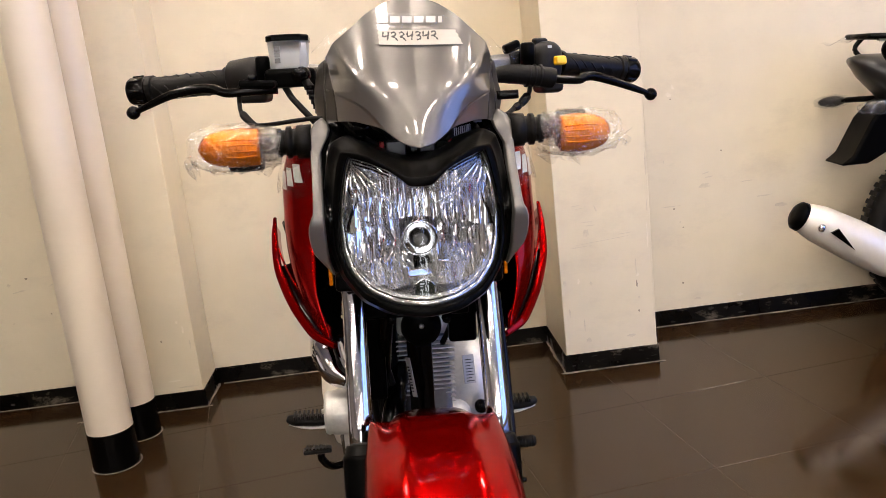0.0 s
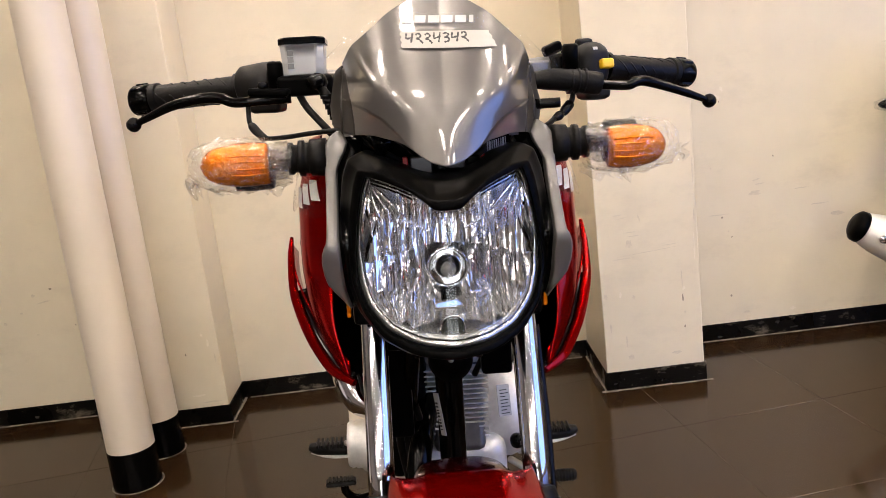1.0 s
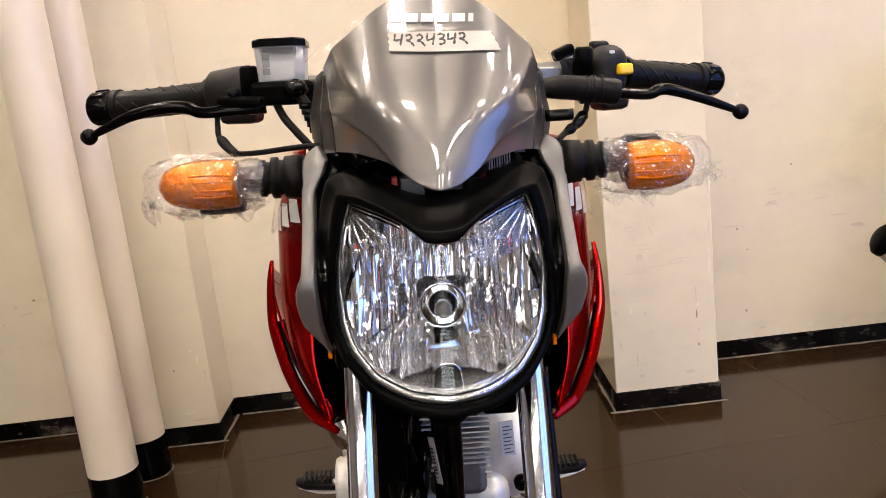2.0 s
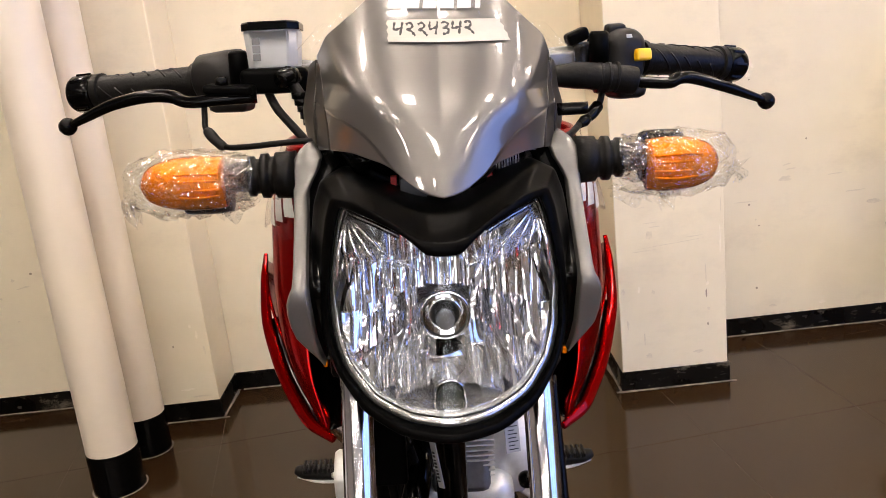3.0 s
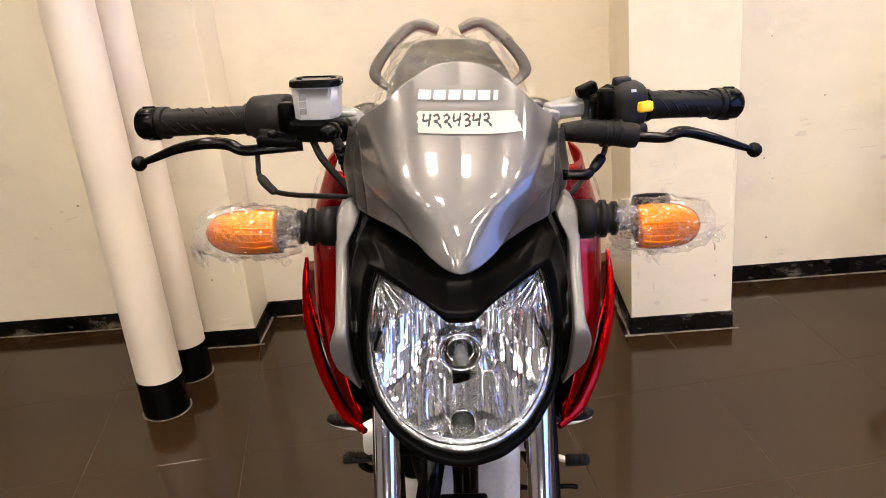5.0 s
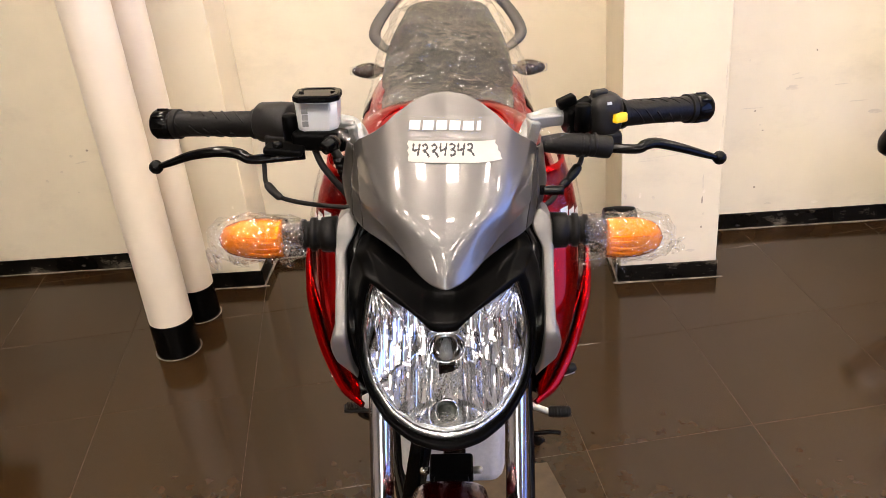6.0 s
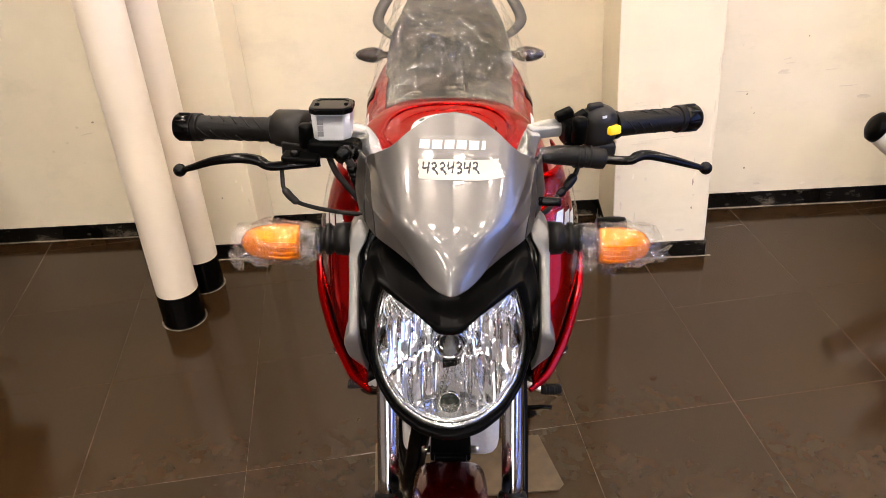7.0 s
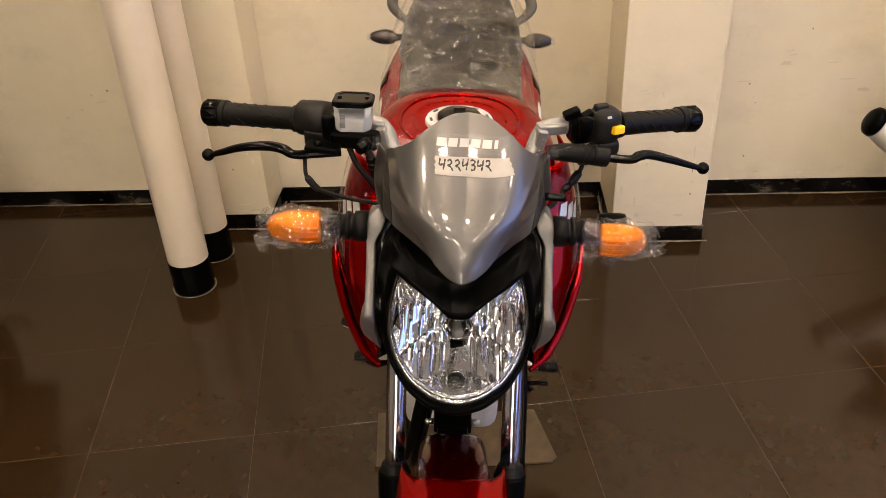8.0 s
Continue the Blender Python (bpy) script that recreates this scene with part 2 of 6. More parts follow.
LENS = clear("headlamp_lens", (0.97, 0.98, 0.99), rough=0.01, ior=1.40)
FILM = clear("crumpled_film", (0.98, 0.98, 0.97), rough=0.05, ior=1.4, crumple=0.85, scale=55, shine=0.05, most=0.6, fold_glints=0.33)
FILM_SEAT = clear("crumpled_seat_film", (0.985, 0.985, 0.975), rough=0.08, ior=1.28, crumple=1.0, scale=27, shine=0.045, most=0.60, fold_glints=0.38, pull=(1.4, 0.45, 1.0))
FILM_THIN = clear("thin_film", (0.985, 0.985, 0.975), rough=0.05, ior=1.3, crumple=0.25, scale=40, shine=0.01, most=0.5, fold_glints=0.12)
FILM_MILKY = clear("milky_film", (0.985, 0.985, 0.975), rough=0.10, ior=1.3, crumple=0.12, scale=20, shine=0.01, most=0.35, milk=0.17)
FILM_KNOT = clear("bunched_film", (0.88, 0.88, 0.87), rough=0.06, ior=1.5, crumple=1.0, scale=80, shine=0.06, most=0.7, fold_glints=0.5)
DAYLIGHT = glow("daylit_street", (0.95, 0.95, 0.95), 4.6)
PANEL_GLOW = glow("lit_panel", WARM, LAMP)


# ---- mesh helpers ----
def mesh_of(name, verts, faces, smooth=True):
    me = bpy.data.meshes.new(name)
    me.from_pydata([tuple(v) for v in verts], [], faces)
    me.validate()
    if smooth:
        me.polygons.foreach_set("use_smooth", [True] * len(me.polygons))
    me.update()
    return me


def part(name, me, mat, parent=None, label="", m=None, bevel=0.0, thick=0.0, subsurf=0, offset=-1.0, segs=2, sharp=None):
    """Links a mesh or a bmesh as one object, under its thing if one is given."""
    if isinstance(me, bmesh.types.BMesh):
        bm, me = me, bpy.data.meshes.new(name)
        bmesh.ops.recalc_face_normals(bm, faces=bm.faces)
        bm.to_mesh(me)
        bm.free()
    me.name = name
    me.materials.append(mat)
    ob = new(name, me)
    if m is not None:
        ob.matrix_basis = m
    if parent is not None:
        ob.parent = parent
    if label:
        ob["label"] = label
    if thick:
        so = ob.modifiers.new("solid", "SOLIDIFY")
        so.thickness, so.offset = thick, offset
    if subsurf:
        su = ob.modifiers.new("smooth", "SUBSURF")
        su.levels = su.render_levels = subsurf
    if bevel:
        be = ob.modifiers.new("bevel", "BEVEL")
        be.width, be.segments, be.limit_method, be.angle_limit = bevel, segs, "ANGLE", radians(35)
        be.harden_normals = True
        me.polygons.foreach_set("use_smooth", [True] * len(me.polygons))
    if sharp is not None:
        me.set_sharp_from_angle(angle=radians(sharp))
    return ob


def box(sx, sy, sz, x=0, y=0, z=0):
    """A box's mesh by its sizes and middle."""
    hx, hy, hz = sx / 2, sy / 2, sz / 2
    v = [(x + a * hx, y + b * hy, z + c * hz) for a in (-1, 1) for b in (-1, 1) for c in (-1, 1)]
    f = [(0, 1, 3, 2), (4, 6, 7, 5), (0, 4, 5, 1), (2, 3, 7, 6), (0, 2, 6, 4), (1, 5, 7, 3)]
    return mesh_of("box", v, f, smooth=False)


def slab(x0, x1, y0, y1, z0, z1):
    return box(x1 - x0, y1 - y0, z1 - z0, (x0 + x1) / 2, (y0 + y1) / 2, (z0 + z1) / 2)


def spline(points, n):
    """n + 1 points along a smooth curve through the points given."""
    p = [Vector(q) for q in points]
    p = [2 * p[0] - p[1], *p, 2 * p[-1] - p[-2]]
    out = []
    for k in range(n + 1):
        s = k / n * (len(p) - 3)
        i = min(int(s), len(p) - 4)
        t = s - i
        a, b, c, d = p[i:i + 4]
        out.append(0.5 * (2 * b + (c - a) * t + (2 * a - 5 * b + 4 * c - d) * t * t + (3 * b - a - 3 * c + d) * t ** 3))
    return out


def curve_at(knots, x):
    """Straight-line reading of a table of (x, value)."""
    return float(np.interp(x, [k[0] for k in knots], [k[1] for k in knots]))


def smooth_at(knots, x, w):
    """The same, rounded over a width w."""
    return sum(curve_at(knots, x + d * w) for d in (-1, -0.5, 0, 0.5, 1)) / 5


def rings_mesh(name, rings, close=True, caps=True, smooth=True):
    """A skin over rings of equally many points."""
    n = len(rings[0])
    verts = [v for r in rings for v in r]
    faces = []
    for i in range(len(rings) - 1):
        for j in range(n if close else n - 1):
            a, b = i * n + j, i * n + (j + 1) % n
            faces.append((a, b, b + n, a + n))
    if caps and close:
        faces.append(tuple(range(n - 1, -1, -1)))
        faces.append(tuple(range(len(verts) - n, len(verts))))
    return mesh_of(name, verts, faces, smooth)


def tube(points, radius, seg=12, n=24, flat=1.0, up=(0, 0, 1)):
    """A round or flattened bar swept along a smooth curve; radius: one number or a list read along it."""
    c = spline(points, n) if n else [Vector(p) for p in points]
    rad = [radius] * len(c) if isinstance(radius, (int, float)) else [float(np.interp(k / (len(c) - 1), np.linspace(0, 1, len(radius)), radius)) for k in range(len(c))]
    rings = []
    for k, q in enumerate(c):
        d = (c[min(k + 1, len(c) - 1)] - c[max(k - 1, 0)]).normalized()
        side = d.cross(Vector(up))
        if side.length < 1e-4:
            side = d.cross(Vector((0, 1, 0)))
        side.normalize()
        top = side.cross(d)
        rings.append([q + rad[k] * (math.cos(a) * side + flat * math.sin(a) * top) for a in (2 * math.pi * j / seg for j in range(seg))])
    return rings_mesh("tube", rings)


def lathe(profile, axis="y", at=(0, 0, 0), seg=32):
    """A turned body: profile of (along, radius) about the axis through a point."""
    rings = []
    for s, r in profile:
        ring = []
        for j in range(seg):
            a = 2 * math.pi * j / seg
            u, v = max(r, 1e-4) * math.cos(a), max(r, 1e-4) * math.sin(a)
            q = {"x": (s, u, v), "y": (u, s, v), "z": (u, v, s)}[axis]
            ring.append(Vector(at) + Vector(q))
        rings.append(ring)
    return rings_mesh("lathe", rings)


def sheet(f, nu, nv):
    """A skin of points f(u, v), u and v from 0 to 1."""
    verts = [f(i / nu, j / nv) for j in range(nv + 1) for i in range(nu + 1)]
    faces = [(j * (nu + 1) + i, j * (nu + 1) + i + 1, (j + 1) * (nu + 1) + i + 1, (j + 1) * (nu + 1) + i) for j in range(nv) for i in range(nu)]
    return mesh_of("sheet", verts, faces)


def prism(outline, depth, axis="y"):
    """A flat plate with that outline, depth thick along the axis."""
    place = {"y": lambda a, b, s: (a, s, b), "x": lambda a, b, s: (s, a, b), "z": lambda a, b, s: (a, b, s)}[axis]
    n = len(outline)
    v = [place(a, b, -depth / 2) for a, b in outline] + [place(a, b, depth / 2) for a, b in outline]
    f = [tuple(range(n - 1, -1, -1)), tuple(range(n, 2 * n))] + [(i, (i + 1) % n, (i + 1) % n + n, i + n) for i in range(n)]
    bm = bmesh.new()
    bm.from_mesh(mesh_of("prism", v, f, smooth=False))
    return bm


def joined(*meshes):
    bm = bmesh.new()
    for me in meshes:
        bm.from_mesh(me)
    me = bpy.data.meshes.new("joined")
    bm.to_mesh(me)
    bm.free()
    me.polygons.foreach_set("use_smooth", [True] * len(me.polygons))
    return me


def moved(me, m):
    me.transform(m)
    return me


def mirror_x(me):
    """The mesh mirrored across the middle plane."""
    bm = bmesh.new()
    bm.from_mesh(me)
    bmesh.ops.transform(bm, matrix=Matrix.Diagonal((-1, 1, 1, 1)), verts=bm.verts)
    bmesh.ops.reverse_faces(bm, faces=bm.faces)
    out = bpy.data.meshes.new("mirrored")
    bm.to_mesh(out)
    bm.free()
    return out


def thing(name, label, category, m=None, group=""):
    ob = new(name)
    ob.empty_display_size = 0.1
    if m is not None:
        ob.matrix_basis = m
    return tagged(ob, label, category, group)


def structure(name, me, mat, label, bevel=0.0):
    ob = part(name, me, mat, bevel=bevel)
    return tagged(ob, label, name.split("_")[0], kind="structure")


# ---- the room ----
X0, X1, Y0, Y1, CEILING = -4.2, 4.6, -7.0, 2.89, 2.9
structure("floor", slab(X0 - 0.2, X1 + 0.2, Y0 - 0.2, Y1 + 0.2, -0.16, -0.0009), JOINT, "brown glossy porcelain tile floor with pale joints")
structure("wall_north", slab(X0 - 0.2, X1 + 0.2, Y1, Y1 + 0.2, -0.005, CEILING), CREAM, "cream painted wall with scuffs and stains")
# the shop's glazed front door is behind the camera
DX0, DX1, DZ1 = -1.0, 1.5, 2.35
south = joined(slab(X0 - 0.2, DX0, Y0 - 0.2, Y0, -0.005, CEILING), slab(DX1, X1 + 0.2, Y0 - 0.2, Y0, -0.005, CEILING), slab(DX0, DX1, Y0 - 0.2, Y0, DZ1, CEILING))
south.polygons.foreach_set("use_smooth", [False] * len(south.polygons))
structure("wall_south", south, TAUPE, "plain taupe showroom wall with a glazed front door")
door = new("door_1")
tagged(door, "glazed double shop door in a dark metal frame", "door", kind="structure")
for k in range(3):
    xk = DX0 + (DX1 - DX0) * k / 2
    part("door_frame", slab(max(DX0, xk - 0.04), min(DX1, xk + 0.04), Y0 - 0.12, Y0 - 0.06, -0.004, DZ1), GLOSS, door, bevel=0.004)
for k in range(2):
    xa, xb = DX0 + (DX1 - DX0) * k / 2 + 0.04, DX0 + (DX1 - DX0) * (k + 1) / 2 - 0.04
    pane = part("pane", slab(xa, xb, Y0 - 0.095, Y0 - 0.085, -0.004, DZ1), LENS, door, "clear glass pane")
    pane.visible_shadow = False
structure("backdrop", slab(-4.0, 4.5, -9.05, -9.0, -0.1, 4.0), DAYLIGHT, "bright daylit street beyond the glazed door")
structure("wall_west", slab(X0 - 0.2, X0, Y0, Y1, -0.005, CEILING), TAUPE, "plain taupe showroom wall")
# the east wall has the shop window, from which the cool daylight comes
WY0, WY1, WZ0, WZ1 = -4.6, 1.3, 0.35, CEILING - 0.12
east = joined(slab(X1, X1 + 0.2, Y0, WY0, -0.005, CEILING), slab(X1, X1 + 0.2, WY1, Y1, -0.005, CEILING), slab(X1, X1 + 0.2, WY0, WY1, -0.005, WZ0), slab(X1, X1 + 0.2, WY0, WY1, WZ1, CEILING))
east.polygons.foreach_set("use_smooth", [False] * len(east.polygons))
structure("wall_east", east, TAUPE, "plain taupe showroom wall with shop window")
win = new("window_1")
tagged(win, "wide shop window with a dark metal frame", "window", kind="structure")
for k in range(4):
    yk = WY0 + (WY1 - WY0) * k / 3
    part("window_frame", slab(X1 + 0.06, X1 + 0.12, max(WY0, yk - 0.03), min(WY1, yk + 0.03), WZ0, WZ1), GLOSS, win, bevel=0.004)
for k in range(3):
    ya, yb = WY0 + (WY1 - WY0) * k / 3 + 0.03, WY0 + (WY1 - WY0) * (k + 1) / 3 - 0.03
    pane = part("pane", slab(X1 + 0.085, X1 + 0.095, ya, yb, WZ0, WZ1), LENS, win, "clear glass pane")
    pane.visible_shadow = False
structure("ceiling", slab(X0 - 0.2, X1 + 0.2, Y0 - 0.2, Y1 + 0.2, CEILING, CEILING + 0.15), CEIL, "grey painted ceiling with square lit panels")
structure("pillar_right", slab(0.642, 0.943, 2.568, Y1 - 0.001, -0.004, CEILING - 0.001), CREAM, "cream painted square pillar with scuffed face", bevel=0.004)
structure("pillar_left", slab(-0.95, -0.553, 2.69, Y1 - 0.001, -0.004, CEILING - 0.001), CREAM, "cream painted shallow pilaster on the wall", bevel=0.004)

H, D = 0.06, 0.005      # skirting height and thickness


def skirting(x0, x1, y, name="baseboard"):
    structure(name, slab(x0, x1, y - D, y - 0.0005, 0, H), SKIRT, "black glazed tile skirting with dusty cement marks", bevel=0.002)


def skirting_side(x, y0, y1, s):
    structure("baseboard", slab(min(x + s * 0.0005, x + s * D), max(x + s * 0.0005, x + s * D), y0, y1, 0, H), SKIRT, "black glazed tile skirting with dusty cement marks", bevel=0.002)


skirting(X0, -0.95, Y1)
skirting(-0.553, 0.642, Y1)
skirting(0.943, X1, Y1)
skirting(0.642 - D, 0.943 + D, 2.568)
skirting(-0.95 - D, -0.553 + D, 2.69)
skirting_side(0.642, 2.568, Y1 - D, -1)
skirting_side(0.943, 2.568, Y1 - D, 1)
skirting_side(-0.95, 2.69, Y1 - D, -1)
skirting_side(-0.553, 2.69, Y1 - D, 1)


def cement_bead(points, name="trim"):
    """The smeared line of cement along the foot of the skirting."""
    c = spline(points, 40) if len(points) > 2 else [Vector(points[0]).lerp(Vector(points[1]), k / 60) for k in range(61)]
    rings = []
    for k, q in enumerate(c):
        w = 0.006 + 0.005 * noise.noise(q * 9) + 0.003 * noise.noise(q * 40)
        d = (c[min(k + 1, len(c) - 1)] - c[max(k - 1, 0)]).normalized()
        s = Vector((-d.y, d.x, 0))
        w = max(w, 0.002)
        rings.append([q + s * w + Vector((0, 0, 0.0006)), q + Vector((0, 0, 0.003)), q - s * w + Vector((0, 0, 0.0006))])
    me = rings_mesh("trim", rings, close=False, caps=False)
    structure(name, me, GROUT, "pale smeared cement line at the floor's edge")


for a, b in (((X0, Y1 - D), (-0.97, Y1 - D)), ((-0.53, Y1 - D), (0.62, Y1 - D)), ((0.97, Y1 - D), (X1, Y1 - D)),
             ((0.62, 2.568 - D), (0.965, 2.568 - D)), ((-0.975, 2.69 - D), (-0.53, 2.69 - D)),
             ((0.642 - D, 2.557), (0.642 - D, Y1 - D)), ((-0.553 + D, 2.68), (-0.553 + D, Y1 - D))):
    cement_bead([(*a, 0), (*b, 0)])


def standpipe(x, y, r, label):
    """A painted pipe from floor to ceiling with a black band at its foot."""
    p = thing("standpipe", label, "pipe", pose(x, y, 0))
    part("pipe", lathe([(0.1, r), (0.6, r), (1.2, r), (CEILING, r)], "z", seg=40), PIPE_PAINT, p, sharp=40)
    part("foot_band", lathe([(0, r + 0.0015), (0.111, r + 0.0015), (0.1125, r)], "z", seg=40), GLOSS, p, "gloss black painted foot", sharp=40)
    ring = [Vector(((r + 0.004) * math.cos(a), (r + 0.004) * math.sin(a), 0)) for a in (2 * math.pi * k / 40 for k in range(41))]
    part("cement_ring", tube(ring, 0.0024, seg=6, n=0, flat=0.5), GROUT, p, "rough pale cement ring")
    return p


standpipe(-0.738, 2.33, 0.064, "cream painted round standpipe with black foot, in front")
standpipe(-0.722, 2.527, 0.058, "cream painted round standpipe with black foot, behind")

# ceiling panels, square and lit
def ceiling_light(x, y, sx, sy):
    p = thing("ceiling_light", "lit square recessed ceiling panel in a white frame", "ceiling light", pose(x, y, CEILING), "ceiling panels")
    fr = joined(*[slab(*b) for b in ((-sx / 2 - 0.02, sx / 2 + 0.02, sy / 2, sy / 2 + 0.02, -0.012, 0), (-sx / 2 - 0.02, sx / 2 + 0.02, -sy / 2 - 0.02, -sy / 2, -0.012, 0),
                                       (-sx / 2 - 0.02, -sx / 2, -sy / 2, sy / 2, -0.012, 0), (sx / 2, sx / 2 + 0.02, -sy / 2, sy / 2, -0.012, 0))])
    part("frame", fr, CEIL, p)
    part("diffuser", slab(-sx / 2, sx / 2, -sy / 2, sy / 2, -0.008, -0.002), PANEL_GLOW, p, "glowing warm white diffuser")


for yy in (-5.2, -3.6, -2.2, -1.0, 0.2, 1.3, 2.25):
    for xx in (-2.5, -1.1, 0.2, 1.5, 2.9):
        if xx > -2 or yy < 0:
            ceiling_light(xx, yy, 0.28, 0.28)


# ---- the red motorcycle ----
BIKE = pose(0.128, 1.25, 0, 0, 0, 1.0) @ pose(0, 0, 0, 0, 3.5, 0)      # on its side stand, leaning a little
STEER = pose(0, 0.05, 0) @ pose(0, 0, 0, 0, 0, 1.6) @ pose(0, -0.05, 0)      # bars turned a little
turn = STEER
bike = thing("motorcycle", "red and grey motorcycle with film-wrapped indicators, standing on its side stand", "motorcycle", BIKE)


def front(name, me, mat, label="", parent=None, **k):
    """A part that turns with the bars."""
    return part(name, me, mat, parent or bike, label, m=turn if parent is None else None, **k)


def pair(name, me, mat, label="", **k):
    """A part and its mirror image, both turning with the bars."""
    other = mirror_x(me)
    a = front(name, me, mat, label, **k)
    b = front(name, other, mat, label, **k)
    return a, b


def both(name, me, mat, label="", **k):
    """A part and its mirror image on the frame."""
    other = mirror_x(me)
    return part(name, me, mat, bike, label, **k), part(name, other, mat, bike, label, **k)


# flyscreen, a little askew on its stays
turn = pose(0, 0.05, 0) @ pose(0, 0, 0, 0, 0, 0.75) @ pose(0, -0.05, 1.0) @ pose(0, 0, 0, 0, 2.2, 0) @ pose(0, 0, -1.0)
Z_LOW = [(0, 0.938), (0.013, 0.9400), (0.025, 0.9470), (0.038, 0.9565), (0.046, 0.9600), (0.060, 0.9625), (0.073, 0.9650), (0.082, 0.9650), (0.095, 0.9635), (0.1085, 0.9585)]
Z_TOP = [(0, 1.1135), (0.020, 1.1120), (0.034, 1.1070), (0.042, 1.1022), (0.057, 1.0925), (0.0715, 1.0790), (0.082, 1.0705), (0.0977, 1.0590), (0.1030, 1.0515), (0.1085, 1.0380)]
Z_EDGE = [(0, 0.938), (0.020, 0.9430), (0.036, 0.9545), (0.047, 0.9680), (0.062, 0.9830), (0.085, 0.9945), (0.105, 1.0005)]      # the crease above the lower facets


def screen_y(x, z):
    """A dome leaning back above a shoulder, and a nose with hollow flanks below it."""
    a = abs(x) / 0.1
    z_s = 0.998 + 0.024 * a ** 1.3
    s = z - z_s
    rise, drop, w = 0.84, 0.34 - 0.16 * min(1, a), 0.020 - 0.010 * min(1, a)
    y = -0.2412 + 0.084 * (0.45 * a * a + 0.55 * a ** 4) + 1.3 * max(0.0, s) ** 2
    y += (rise + drop) / 2 * s + (rise - drop) / 2 * (math.sqrt(s * s + w * w) - w)
    # the flanks fall in beside the nose
    fall = max(0.0, min(1, -s / 0.045))
    y += 0.011 * fall * fall * (3 - 2 * fall) * math.exp(-((abs(x) - 0.064) / 0.026) ** 2)
    y -= 0.004 * fall * math.exp(-(x / 0.018) ** 2)
    # a rolled edge down each side of the dome
    xr = curve_at([(1.015, 0.070), (1.030, 0.080), (1.043, 0.088), (1.064, 0.097)], z)
    y -= 0.0022 * math.exp(-((abs(x) - xr) / 0.005) ** 2) * min(1, max(0, (z - 1.010) / 0.015))
    # and beyond it the sides turn away
    y += 0.8 * max(0.0, abs(x) - xr - 0.002) * min(1, max(0.0, (z - 1.0) / 0.02))
    under = max(0.0, smooth_at(Z_EDGE, abs(x), 0.005) - z)
    return y + (0.24 * under + 0.0028 * min(1, under / 0.0015)) * min(1, abs(x) / 0.03)


def screen(u, v):
    x = (2 * u - 1) * 0.1085
    zl, zt = smooth_at(Z_LOW, abs(x), 0.004), smooth_at(Z_TOP, abs(x), 0.005)
    z = zl + (zt - zl) * v
    return Vector((x, screen_y(x, z), z))


flyscreen = front("flyscreen", sheet(screen, 140, 120), VISOR, "glossy metallic grey flyscreen", thick=0.003)


def screen_cheek(u, v):
    x = 0.1095 + (0.011 + 0.005 * math.sin(math.pi * v)) * math.sin(u * 1.5)
    y0 = screen_y(0.1085, 0.966 + 0.0730 * v)
    return Vector((x, y0 + u * (0.055 - 0.01 * v) + 0.001, 0.950 + 0.0885 * v - 0.010 * u * v + 0.006 * (1 - v) * u))


def cheek_inset(u, v):
    z = 0.9635 + 0.072 * v
    x = curve_at([(0.962, 0.0935), (0.980, 0.0945), (1.0, 0.0970), (1.020, 0.1020), (1.048, 0.1086)], z)
    x += (0.1092 - x) * u
    return Vector((x, screen_y(x, z) - 0.0008 + 0.0006 * u, z))


# strip and cheek carry the darkness of the side faces as painted shade
pair("cheek_inset", sheet(cheek_inset, 8, 20), CHEEK, "strip down the flyscreen's side, its grey darkened for shade", thick=0.0015)
pair("flyscreen_cheek", sheet(screen_cheek, 10, 10), CHEEK, "side cheek of the flyscreen, its grey darkened for shade", thick=0.003)
# film sticking out behind the flyscreen's top corners
for s in (-1, 1):
    front("film_flap", sheet(lambda u, v: Vector((s * (0.066 + 0.06 * u), -0.118 + 0.02 * v + 0.004 * math.sin(9 * u), 1.078 - 0.03 * u + 0.022 * (v - 0.4) * (1 - 0.5 * u) + 0.003 * math.sin(14 * u + 5 * v))), 14, 6), FILM_THIN, "loose clear protective film")


def on_screen(x, z, lift=0.0012):
    d = 0.004
    n = Vector((screen_y(x + d, z) - screen_y(x - d, z), -2 * d, screen_y(x, z + d) - screen_y(x, z - d))).normalized()
    n = Vector((n.x, -abs(n.y), n.z))
    return Vector((x, screen_y(x, z), z)) + n * lift


def patch(poly_w, poly_h, cx, cz, tilt=0.0, lift=0.0012, nu=12, nv=4, skew=0.0):
    """A sheet laid on the flyscreen."""
    c, s = math.cos(radians(tilt)), math.sin(radians(tilt))
    def f(u, v):
        a, b = (u - 0.5) * poly_w + skew * (v - 0.5), (v - 0.5) * poly_h
        return on_screen(cx + a * c - b * s, cz + a * s + b * c, lift)
    return sheet(f, nu, nv)


front("clear_decal", patch(0.096, 0.0180, 0.0065, 1.0838, 0, 0.0008), clear("clear_decal_film", rough=0.05, ior=1.3, milk=0.05), "clear transfer film")
# six plain white blocks stand for the maker's name
for k, w in enumerate((0.0118, 0.0118, 0.0118, 0.0118, 0.0118, 0.0046)):
    cx = -0.0345 + k * 0.0146 - (0.0032 if k == 5 else 0)
    front("decal_block", patch(w, 0.0080, cx, 1.0845, 0, 0.0016, 6, 4, 0.001), WHITE, "plain white block of the maker's mark")


